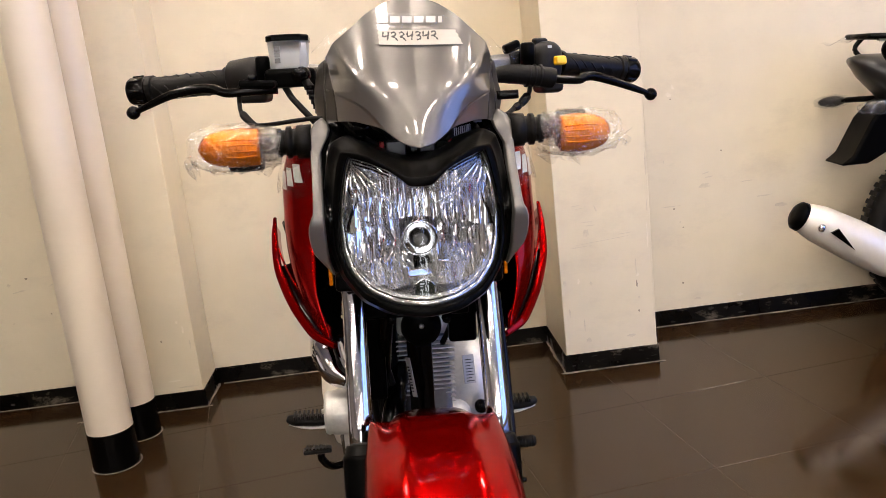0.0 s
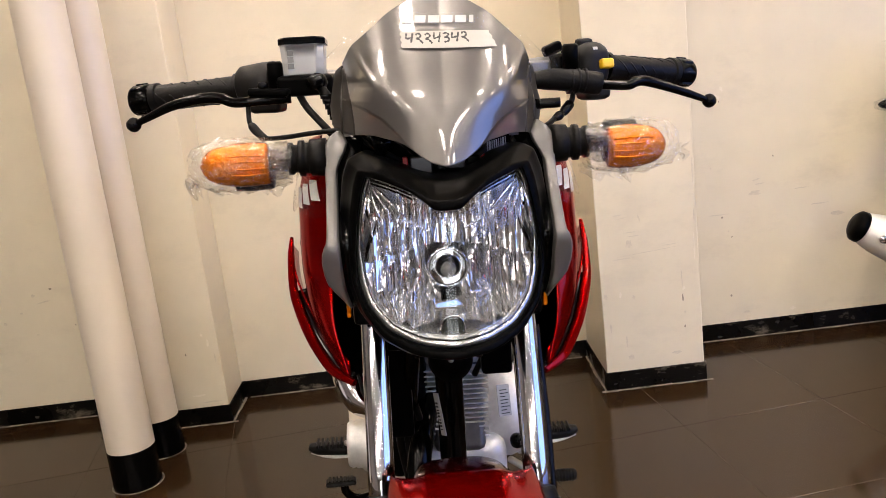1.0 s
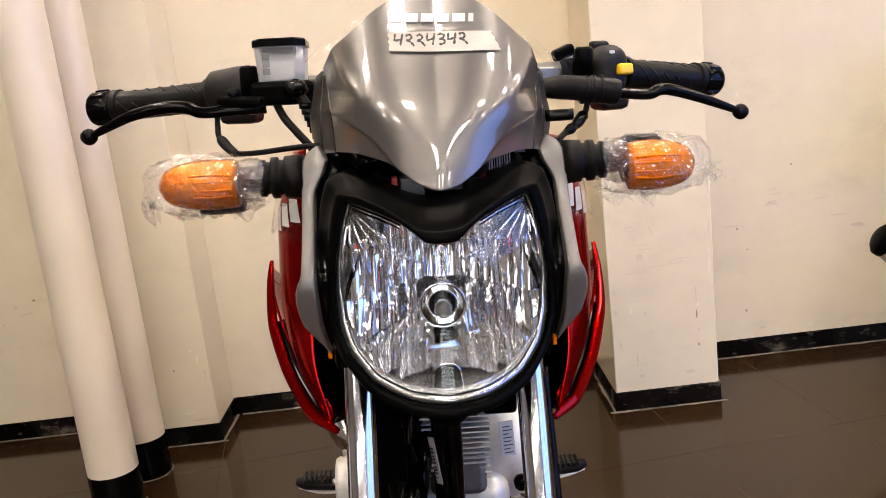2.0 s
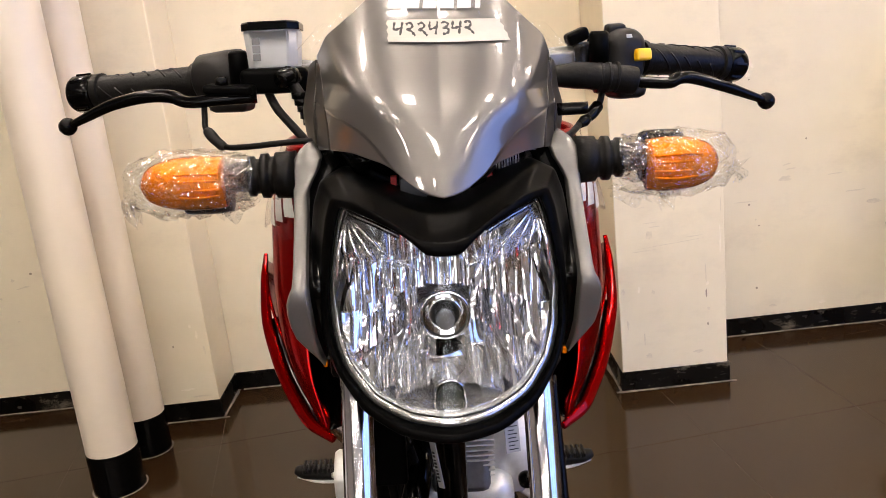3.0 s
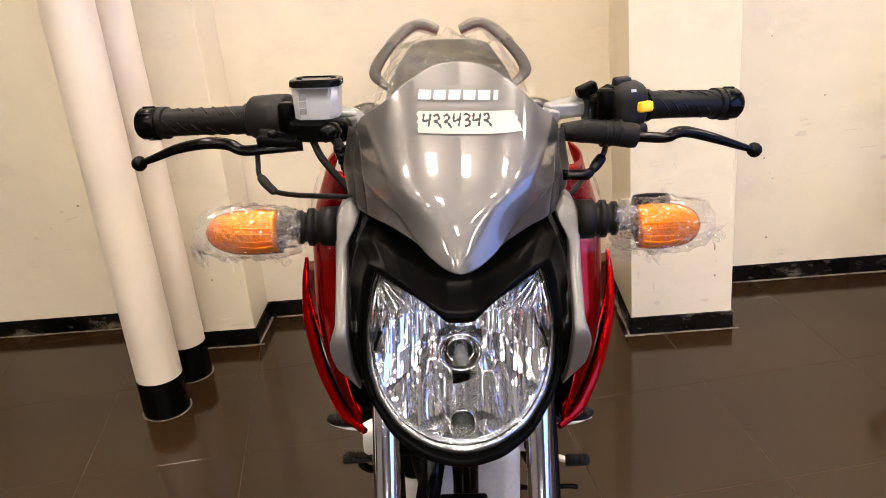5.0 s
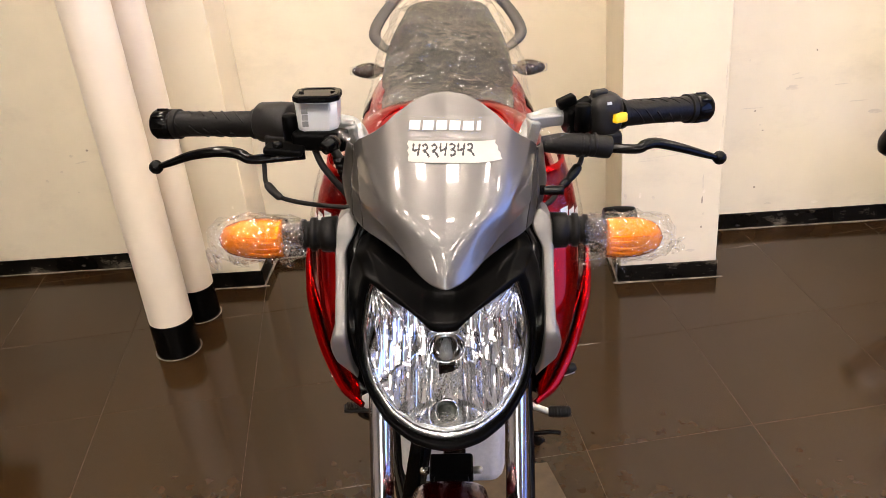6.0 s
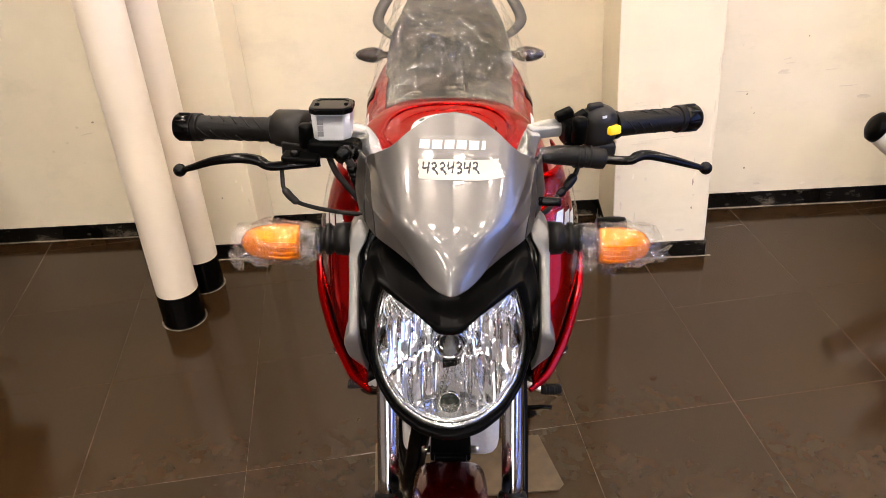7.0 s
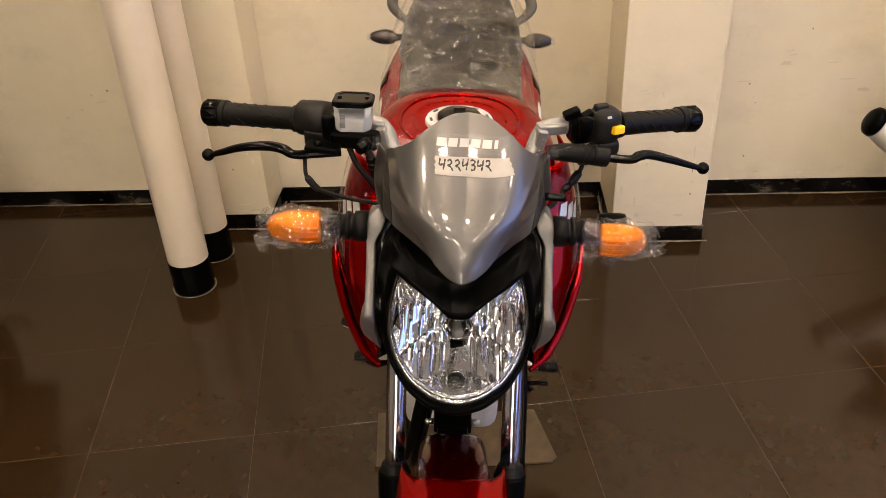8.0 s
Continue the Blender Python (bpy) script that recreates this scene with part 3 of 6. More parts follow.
def tape_at(u, v):
    """The tape: torn a little at its ends, its lower edge bowed."""
    a = -0.0410 + 0.0958 * u - (0.0010 + 0.0040 * u) * (v - 0.5)
    a += (0.0010 * math.sin(17 * v + 3)) * (abs(2 * u - 1) ** 8) + 0.003 * (1 - v) * max(0, u - 0.8) / 0.2
    return on_screen(a, 1.0624 + 0.0174 * (v - 0.5) + 0.0006 * u - 0.0010 * math.sin(math.pi * u) * (1 - v), 0.0018)


tape = front("tape_label", sheet(tape_at, 24, 6), PAPER, "strip of masking tape with handwritten figures")
GLYPHS = {"4": (((0.10, 1.0), (0.02, 0.62), (0.08, 0.42), (0.55, 0.50), (0.95, 0.62)), ((0.92, 1.0), (0.80, 0.55), (0.66, 0.0))),
          "2": (((0.05, 0.86), (0.40, 1.0), (0.72, 0.82), (0.55, 0.58), (0.12, 0.46), (0.50, 0.40), (0.82, 0.16), (1.0, 0.0)),),
          "3": (((0.05, 0.92), (0.48, 1.0), (0.80, 0.84), (0.62, 0.64), (0.28, 0.56), (0.70, 0.50), (0.86, 0.30), (0.60, 0.12), (0.20, 0.08)),)}
for k, sign in enumerate("4224342"):
    verts, faces = [], []
    for stroke in GLYPHS[sign]:
        line = spline([(0.0078 * a, 0, 0.0104 * b) for a, b in stroke], 6 * (len(stroke) - 1))
        base = len(verts)
        for i, q in enumerate(line):
            d = (line[min(i + 1, len(line) - 1)] - line[max(i - 1, 0)]).normalized()
            w = 0.00088 + 0.00028 * math.sin(0.9 * i + k)
            for e in (-1, 1):
                verts.append(on_screen(-0.0358 + 0.0097 * k + q.x - d.z * w * e, 1.0576 + (0.0007, 0, -0.0003, 0.0005, -0.0002, 0.0006, 0.0002)[k] + 0.0002 * k + q.z + d.x * w * e, 0.0023))
        faces += [(base + 2 * i, base + 2 * i + 1, base + 2 * i + 3, base + 2 * i + 2) for i in range(len(line) - 1)]
    front("figure", mesh_of("figure", verts, faces), INK, "figure in black marker", parent=tape)

# headlamp, fork and wheel point straight on
turn = Matrix.Identity(4)
LAMP_HALF = [(0.0, 0.8955), (0.008, 0.8956), (0.0135, 0.8965), (0.022, 0.9045), (0.034, 0.9135), (0.056, 0.9220), (0.081, 0.9290), (0.0865, 0.913), (0.0925, 0.885), (0.0985, 0.850), (0.0985, 0.818), (0.090, 0.792), (0.068, 0.7705), (0.036, 0.7605), (0.0, 0.7570)]
CASE_HALF = [(0.0, 0.922), (0.012, 0.9225), (0.024, 0.926), (0.042, 0.933), (0.068, 0.945), (0.087, 0.951), (0.102, 0.943), (0.1095, 0.922), (0.1138, 0.892), (0.1150, 0.852), (0.1122, 0.814), (0.1005, 0.780), (0.078, 0.754), (0.0455, 0.741), (0.0, 0.737)]


def lamp_y(x, z):
    low = max(0.0, 0.83 - z) / 0.075
    return -0.288 + 0.066 * (abs(x) / 0.1) ** 2 + 0.012 * (max(0.0, z - 0.83) / 0.09) ** 2 - 0.011 * low


def ring_of(half, n=10):
    """A closed outline from its right half, evenly rounded."""
    h = []
    for (xa, za), (xb, zb) in zip(half, half[1:]):
        h += [(xa + (xb - xa) * k / n, za + (zb - za) * k / n) for k in range(n)]
    h.append(half[-1])
    for _ in range(4):      # round the corners a little
        m = [(-h[1][0], h[1][1]), *h, (-h[-2][0], h[-2][1])]
        h = [((m[i][0] + 2 * m[i + 1][0] + m[i + 2][0]) / 4, (m[i][1] + 2 * m[i + 1][1] + m[i + 2][1]) / 4) for i in range(len(h))]
    return h + [(-x, z) for x, z in h[-2:0:-1]]


lamp_o, case_o = ring_of(LAMP_HALF), ring_of(CASE_HALF)


def between(s, lift):
    flat = lambda x: lift * (1 - 0.75 * min(1, abs(x) / 0.115) ** 3) if lift > 0 else lift
    return [Vector((a + (c - a) * s, lamp_y(a + (c - a) * s, b + (d - b) * s) + flat(a + (c - a) * s), b + (d - b) * s)) for (a, b), (c, d) in zip(lamp_o, case_o)]


case = [between(0.0, 0.012), between(0.015, -0.003), between(0.05, -0.0062), between(0.07, -0.0068), between(0.38, -0.0068), between(0.42, -0.0060), between(0.45, -0.0035), between(0.60, 0.007), between(0.80, 0.018), between(0.94, 0.026), between(1.0, 0.034)]
back = [Vector((x * 0.97, max(-0.135, lamp_y(x, z) + 0.05), z * 0.97 + 0.0255)) for x, z in case_o]
front("lamp_case", rings_mesh("case", case + [back, [Vector((p.x * 0.8, -0.10, p.z * 0.85 + 0.127)) for p in back]], caps=False), BLACK, "matt black headlamp surround", thick=0.0015)
# clear lens with a rolled rim
cx0, cz0 = 0.0, 0.840


def shrunk(k, lift):
    out = []
    for x, z in lamp_o:
        a, b = cx0 + (x - cx0) * k, cz0 + (z - cz0) * k
        out.append(Vector((a, lamp_y(a, b) + lift, b)))
    return out


lens_rings = [shrunk(1.0, 0.010), shrunk(0.985, 0.002), shrunk(0.965, -0.0015)] + [shrunk(k, 0.0) for k in (0.9, 0.75, 0.55, 0.35, 0.15, 0.02)]
lens = front("lens", rings_mesh("lens", lens_rings, caps=False), LENS, "clear moulded headlamp lens")
lens.visible_shadow = False


def drawn_in(k, lift):
    """The lens's outline drawn in by k round its foot, less so towards its top."""
    out = []
    for x, z in lamp_o:
        w = min(1, max(0.0, (0.885 - z) / 0.07))
        kk = 1 - (1 - k) * (0.45 + 0.55 * w * w * (3 - 2 * w))
        a, b = cx0 + (x - cx0) * kk, cz0 + (z - cz0) * kk
        out.append(Vector((a, lamp_y(a, b) + lift, b)))
    return out


front("lens_rim", rings_mesh("rim", [drawn_in(0.998, 0.008), drawn_in(0.985, 0.0030), drawn_in(0.945, 0.0036), drawn_in(0.915, 0.0060), drawn_in(0.908, 0.0085)], caps=False), RIM, "satin bright rim inside the lens")


def in_lamp(x, z, k=0.93):
    """Whether a place lies inside the lens's outline drawn in by k."""
    xs, zs = cx0 + (x - cx0) / k, cz0 + (z - cz0) / k
    inside, j = False, len(lamp_o) - 1
    for i in range(len(lamp_o)):
        (a, b), (c, d) = lamp_o[i], lamp_o[j]
        if (b > zs) != (d > zs) and xs < (c - a) * (zs - b) / (d - b) + a:
            inside = not inside
        j = i
    return inside


def bowl_y(x, z):
    r = math.hypot(x, (z - 0.822) * 0.9)
    return -0.165 - 0.085 * min(1, r / 0.1) ** 1.7 - 1.6 * max(0.0, 0.800 - z)


# the bowl behind, and the flutes before it in bands: broad troughs below, small facets above
front("bowl", rings_mesh("bowl", [shrunk(0.950, 0.014), shrunk(0.945, 0.030)] + [[Vector((p.x, d, p.z)) for p in shrunk(k, 0)] for k, d in ((0.93, -0.18), (0.75, -0.155), (0.4, -0.147), (0.05, -0.143))], caps=False), MIRROR, "bright inside of the headlamp")
rng = random.Random(5)
verts, faces = [], []


def ledge_low(x):
    return 0.811 - 0.024 * (x / 0.1) ** 2


def ledge_high(x):
    return 0.846 - 0.012 * (x / 0.1) ** 2


def stepped(leans, v):
    """The depth gained up to v along a flute whose thirds lean each by its own slope."""
    return sum(a * min(max(v - k / 3, 0.0), 1 / 3) for k, a in enumerate(leans))


low_edges = [0.0165, 0.025, 0.034, 0.043, 0.053, 0.063, 0.073, 0.085, 0.100]
mid_edges = [0.0, 0.012, 0.024, 0.031, 0.041, 0.047, 0.055, 0.061, 0.068, 0.074, 0.082, 0.088, 0.095, 0.100]
BANDS = ((lambda x: 0.730, ledge_low, [-e for e in low_edges[::-1]] + low_edges, 0.110, 0.40, 0.45, 0.0),
         (ledge_low, ledge_high, [-e for e in mid_edges[:0:-1]] + mid_edges, 0.120, 0.52, 0.40, 0.0025),
         (ledge_high, lambda x: 0.940, [-0.1 + 0.2 * k / 36 for k in range(37)], 0.170, 0.56, 0.25, 0.0045))
for z_low, z_high, edges, hollow, lean, sway, step in BANDS:
    for k in range(len(edges) - 1):
        x0, x1 = edges[k], edges[k + 1]
        xm = (x0 + x1) / 2
        tx = sway * (1 if k % 2 else -1) * rng.uniform(0.5, 1.0)
        stray = 0.10 if step == 0.0 else 0.22 if step < 0.004 else 0.32
        leans = [lean + rng.uniform(-stray, stray) for _ in range(3)]
        dep = hollow * (x1 - x0) * rng.uniform(0.4, 1.4)
        base, nu, nv = len(verts), 10, 10
        grid = {}
        for j in range(nv + 1):
            for i in range(nu + 1):
                u, v = i / nu, j / nv
                x = x0 + (x1 - x0) * u
                za, zb = z_low(x), z_high(x)
                z = za + (zb - za) * v
                zm = (za + zb) / 2
                if step > 0.004:
                    zm = ledge_high(x) + 0.02
                y = bowl_y(xm, zm) * 0.45 + bowl_y(x, z) * 0.55 - step
                y += dep * 4 * u * (1 - u) + tx * (u - 0.5) * (x1 - x0) + (zb - za) * (stepped(leans, v) - stepped(leans, (zm - za) / (zb - za)))
                if step == 0.0 and abs(xm) < 0.001:
                    y += 0.004
                if step > 0.004 and z > 0.874:
                    y -= 0.35 * (z - 0.874)
                grid[i, j] = in_lamp(x, z, 0.95) and math.hypot(x, z - 0.820) > 0.0225 and not (abs(x) > 0.050 and z > 0.893) and not (abs(x) > 0.0765 + 0.6 * abs(z - 0.872) and z > 0.838)
                verts.append((x, max(y, lamp_y(x, z) + 0.010), z))
        for j in range(nv):
            for i in range(nu):
                if sum(grid[i + a, j + b] for a in (0, 1) for b in (0, 1)) >= 3:
                    c = base + j * (nu + 1) + i
                    faces.append((c, c + 1, c + nu + 2, c + nu + 1))
low_faces = [f for f in faces if sum(verts[c][2] - ledge_low(verts[c][0]) for c in f) < 0]
low_set = set(low_faces)
high_faces = [f for f in faces if f not in low_set]
for faces_of, mat_of, words in ((high_faces, MIRROR, "bright fluted headlamp reflector"), (low_faces, FACET, "plain polished lower part of the reflector")):
    used = sorted({c for f in faces_of for c in f})
    place = {c: i for i, c in enumerate(used)}
    front("reflector", mesh_of("reflector", [verts[c] for c in used], [tuple(place[c] for c in f) for f in faces_of]), mat_of, words)
for edge_of, lift in ((ledge_low, 0.0035), (ledge_high, 0.0055)):
    for s in (-1, 1):
        front("reflector_ledge", tube([(s * x, max(bowl_y(x, edge_of(x)) - lift, lamp_y(x, edge_of(x)) + 0.010), edge_of(x)) for x in (0.0245, 0.04, 0.055, 0.07, 0.082, 0.091)], 0.0007, seg=6, n=20), FACET, "bright ledge across the reflector")
front("lamp_slot", slab(-0.0095, 0.0095, -0.206, -0.190, 0.782, 0.7975), GLOSS, "dark slot under the bulb", bevel=0.001)


def pod(s):
    """A pod in the lamp's upper corner: long facets raying out from its tip."""
    tip = Vector((s * 0.0790, -0.200, 0.9235))
    foot = [(0.040, 0.889), (0.047, 0.892), (0.053, 0.886), (0.060, 0.893), (0.066, 0.884), (0.072, 0.888), (0.077, 0.872), (0.083, 0.878), (0.088, 0.858), (0.092, 0.870)]
    rows = []
    for j in range(6):
        t = j / 5
        row = []
        for i, (x, z) in enumerate(foot):
            p = Vector((s * x, -0.250 + 0.020 * (x / 0.09) ** 2 + (0.009 if i % 2 else -0.004), z))
            w = t ** 0.8
            q = tip.lerp(p, w)
            q.y += 0.005 * math.sin(math.pi * t) * (1 if i % 2 else -0.6) + 0.0015 * rng.uniform(-1, 1)
            row.append(q)
        rows.append(row)
    return rings_mesh("pod", rows, close=False, caps=False, smooth=False)


for s in (-1, 1):
    # a dark brow under the lens's upper edge with a bright line in it, and a bright bar across the flutes
    brow = [(0.0345, 0.9105), (0.045, 0.9150), (0.056, 0.9190), (0.067, 0.9220), (0.077, 0.9245)]
    front("brow", rings_mesh("brow", [[Vector((s * x, lamp_y(x, z) + 0.0105, z + 0.0005)), Vector((s * x, lamp_y(x, z) + 0.0085, z - 0.0018)), Vector((s * x, lamp_y(x, z) + 0.0115, z - 0.0058)), Vector((s * x, lamp_y(x, z) + 0.016, z - 0.0062))] for x, z in brow], close=False, caps=False), GLOSS, "dark brow inside the lamp")
    front("brow_line", tube([(s * x, lamp_y(x, z) + 0.0080, z - 0.0022) for x, z in brow], 0.0007, seg=6, n=14), FACET, "bright line along the brow")
    front("cross_bar", tube([(s * 0.021, bowl_y(0.021, 0.861) - 0.010, 0.8605), (s * 0.034, bowl_y(0.034, 0.87) - 0.010, 0.8700), (s * 0.048, bowl_y(0.048, 0.88) - 0.010, 0.8790)], [0.0013, 0.0018, 0.0013], seg=4, n=6), FACET, "bright bar across the flutes")
    front("corner_pod", pod(s), FACET, "faceted bright pod in the lamp's corner")
    for k, (x, z, w) in enumerate(((0.044, 0.887, 0.0022), (0.056, 0.884, 0.0018), (0.068, 0.880, 0.0022), (0.079, 0.866, 0.0020), (0.090, 0.862, 0.0016))):
        front("pod_ray", tube([(s * (0.077 + 0.0007 * k), -0.224, 0.9190 - 0.001 * k), (s * (0.5 * x + 0.040), -0.240, 0.5 * z + 0.4625), (s * x, -0.253 + 0.020 * (x / 0.09) ** 2, z)], [0.001, w, w * 0.6], seg=4, n=6), FACET, "bright ray of the pod")
    front("pod_rib", tube([(s * 0.0845, -0.222, 0.908), (s * 0.0835, -0.226, 0.892), (s * 0.0775, -0.232, 0.877), (s * 0.0785, -0.234, 0.868), (s * 0.0850, -0.230, 0.850), (s * 0.0885, -0.228, 0.838)], [0.001, 0.002, 0.0022, 0.002, 0.001], seg=6, n=14), GLOSS)
# the toothed ledge round the lamp's foot
low = [i for i, (x, z) in enumerate(lamp_o) if z < 0.812]
teeth = []
for k, lift, zig in ((0.908, 0.0060, 0.0), (0.895, 0.0070, 0.0012), (0.875, 0.0080, 0.0014), (0.862, 0.0095, 0.0)):
    ring = drawn_in(k, lift)
    row = []
    for i in low[:-1]:
        for t in (0, 0.25, 0.5, 0.75):
            p = ring[i].lerp(ring[i + 1], t)
            p.y += zig * (1 if t in (0, 0.5) else -1)
            row.append(p)
    teeth.append(row)
front("toothed_ledge", rings_mesh("ledge", teeth, close=False, caps=False, smooth=False), MIRROR, "finely toothed bright ledge")
front("lens_seal", rings_mesh("seal", [drawn_in(0.914, 0.0062), drawn_in(0.911, 0.0050), drawn_in(0.906, 0.0062)], caps=False), GLOSS, "dark line of the lens seal")
front("bulb_collar", lathe([(-0.17, 0.0235), (-0.203, 0.0235), (-0.2055, 0.022), (-0.2035, 0.0195), (-0.187, 0.0175), (-0.185, 0.0155), (-0.200, 0.0145), (-0.198, 0.012), (-0.17, 0.010)], "y", (0, 0, 0.820), 40), CHROME, "chromed bulb collar")
front("bulb", lathe([(-0.17, 0.0085), (-0.216, 0.0085), (-0.221, 0.0075), (-0.223, 0.004), (-0.2235, 0.0005)], "y", (0, 0, 0.820), 24), material("bulb_glass", (0.12, 0.12, 0.115), rough=0.10, vary=0.1, metal=0.2), "clear bulb with grey tip")
front("parking_ring", tube([(0.0128 * math.cos(a), -0.250, 0.7655 + 0.0128 * math.sin(a)) for a in (2 * math.pi * k / 24 for k in range(25))], 0.0014, seg=8, n=0), CHROME, "bright ring round the parking lamp")
front("parking_lamp", lathe([(-0.234, 0.0112), (-0.243, 0.0116), (-0.2448, 0.0108), (-0.2435, 0.0095), (-0.2425, 0.009), (-0.2422, 0.004), (-0.2435, 0.0035), (-0.2435, 0.0003)], "y", (0, -0.010, 0.7655), 28), material("lamp_glass", (0.015, 0.018, 0.015), rough=0.08, vary=0.1, spec=0.12), "small round parking lamp")

# headlamp arms
ARM = [(0.970, 0.112, 0.116, -0.137), (0.964, 0.107, 0.124, -0.143), (0.957, 0.1035, 0.128, -0.150), (0.947, 0.1065, 0.1293, -0.154), (0.937, 0.1125, 0.1295, -0.157), (0.928, 0.1165, 0.1295, -0.162),
       (0.905, 0.1158, 0.1285, -0.182), (0.885, 0.1156, 0.1278, -0.205), (0.866, 0.1152, 0.1277, -0.224), (0.859, 0.1150, 0.1285, -0.2295), (0.854, 0.1148, 0.1312, -0.231), (0.846, 0.1146, 0.1338, -0.230), (0.836, 0.1144, 0.1348, -0.226),
       (0.822, 0.1142, 0.1338, -0.220), (0.810, 0.1138, 0.1308, -0.216), (0.800, 0.1125, 0.1240, -0.213), (0.790, 0.1105, 0.1160, -0.210), (0.781, 0.1080, 0.1095, -0.207)]      # height, inner and outer edge, front face


def strap(rows):
    """A cast strap with a flat front and narrow rounded edges, from its heights, edges and front face."""
    rings = []
    for z, xi, xo, y in rows:
        r = min(0.0022, (xo - xi) * 0.3)
        back = y + 0.030
        c = (xi + xo) / 2
        rings.append([Vector(q) for q in ((xi, back, z), (xi, y + r * 1.6, z), (xi + r * 0.4, y + r * 0.5, z), (xi + r, y, z), (c, y - 0.0008, z), (xo - r, y, z), (xo - r * 0.4, y + r * 0.5, z), (xo, y + r * 1.6, z), (xo, back, z), (c, back + 0.002, z))])
    return rings_mesh("arm", rings)


pair("lamp_arm", strap(ARM), ARMS, "silver painted headlamp arm", sharp=28)
pair("arm_liner", strap([(z, xi - 0.018, xi + 0.004, y + 0.014) for z, xi, xo, y in ARM[1:]]), GLOSS, "gloss black liner behind the arm")

# indicators, each in a wrap of film
def indicator(s):
    dz, dy = (-0.002, 0.0) if s < 0 else (-0.006, -0.005)
    ax = lambda prof, y=-0.150, z=0.945: lathe([(s * a, r) for a, r in prof], "x", (0, y, z), 28)
    body = front("indicator", ax([(0.128, 0.022), (0.146, 0.021), (0.147, 0.0175), (0.152, 0.0175), (0.153, 0.0205), (0.159, 0.0205), (0.160, 0.016), (0.165, 0.016), (0.166, 0.0185), (0.171, 0.0185), (0.172, 0.014), (0.192, 0.0125)]), RUBBER, "indicator on a ribbed rubber stalk")
    rings = []
    for k in range(25):
        t = k / 24
        x = 0.193 + (0.078 if s < 0 else 0.067) * t
        prof = math.sqrt(1 - ((t - 0.28) / 0.75) ** 2.4) if t > 0.28 else 1 - 0.9 * (0.28 - t) ** 2
        prof *= 1.0 if t < 0.86 else math.sqrt(max(0.02, 1 - ((t - 0.86) / 0.14) ** 2))
        ring = []
        for j in range(28):
            a = 2 * math.pi * j / 28
            ring.append(Vector((s * x, -0.153 + dy + 0.0225 * prof * math.cos(a), 0.944 + dz + 0.0250 * prof * math.sin(a))))
        rings.append(ring)
    amber = rings_mesh("amber", rings)
    front("amber_lens", amber, AMBER, "amber fluted lens", parent=body)
    rib = []
    for z in (-0.012, -0.004, 0.006, 0.014):
        rib.append(tube([(s * 0.195, dy - 0.1742, 0.944 + dz + z * 0.75), (s * 0.216, dy - 0.1760, 0.944 + dz + z * 0.85), (s * 0.240, dy - 0.1700, 0.944 + dz + z * 0.75)], 0.0013, seg=6, n=10))
    front("lens_rib", joined(*rib), AMBER, "", parent=body)
    front("lamp_back", moved(rings_mesh("b", [[Vector((v.x * 1.0, v.y + 0.012, v.z)) for v in r] for r in rings[:14]]), Matrix.Translation((0, 0.008, 0.0045 if s > 0 else -0.008))), BLACK, "black lamp back", parent=body)
    wrap = []
    for k in range(29):
        t = k / 28
        x = 0.166 + (0.118 if s < 0 else 0.108) * t
        prof = 0.60 + 0.44 * math.sin(math.pi * min(1, 0.12 + t * 0.8)) if t < 0.93 else 0.72 - (t - 0.93) * 4
        ring = []
        for j in range(36):
            a = 2 * math.pi * j / 36
            c = 1 + 0.10 * (1 - abs(noise.noise(Vector((x * 90, math.cos(a) * 4, math.sin(a) * 4 + 3 * s))))) ** 6 + 0.20 * noise.noise(Vector((x * 60, math.cos(a) * 3, math.sin(a) * 3 + 7 * s))) + 0.07 * noise.noise(Vector((x * 160, math.cos(a) * 9, math.sin(a) * 9)))
            ring.append(Vector((s * (x + 0.004 * noise.noise(Vector((a, x * 30, 1))))  , -0.152 + dy * 0.7 + 0.0262 * prof * c * math.cos(a), 0.943 + dz * 0.7 + 0.0285 * prof * c * math.sin(a))))
        wrap.append(ring)
    w = front("film_wrap", rings_mesh("wrap", wrap, caps=False), FILM, "crumpled clear film wrap", parent=body)
    w.visible_shadow = False
    knot = []
    for k in range(17):
        x = 0.172 + 0.026 * k / 16
        knot.append([Vector((s * x, -0.150 + 0.0195 * c * math.cos(a), 0.945 + dz * k / 16 + 0.0205 * c * math.sin(a))) for a, c in ((2 * math.pi * j / 30, 1 + 0.16 * noise.noise(Vector((x * 120, 5 * math.cos(2 * math.pi * j / 30), 5 * math.sin(2 * math.pi * j / 30) + s))) + 0.10 * noise.noise(Vector((x * 300, j * 0.9, s)))) for j in range(30))])
    w = front("film_knot", rings_mesh("knot", knot, caps=False), FILM_KNOT, "film bunched round the stalk", parent=body)
    w.visible_shadow = False
    tails = ((0.190, 0.926, 0.034, 0.022), (0.279, 0.932, 0.022, 0.026), (0.250, 0.921, 0.030, 0.014)) if s < 0 else ((0.180, 0.920, 0.052, 0.020), (0.212, 0.918, 0.030, 0.020), (0.275, 0.938, 0.022, 0.022))
    for k, (px, pz, wide, deep) in enumerate(tails):
        f = front("film_tail", sheet(lambda u, v: Vector((s * (px + wide * (u - 0.5) * (1 - 0.35 * v)) + 0.004 * math.sin(7 * v + k), -0.160 + dy + 0.012 * (u - 0.5) + 0.005 * math.sin(11 * u + 5 * v + k), pz - deep * v * (0.5 + 0.5 * abs(math.sin(5 * u + 2 * k))) + 0.003 * math.sin(9 * u))), 14, 10), FILM, "loose end of clear film", parent=body)
        f.visible_shadow = False


turn = pose(0, 0.012, -0.003)
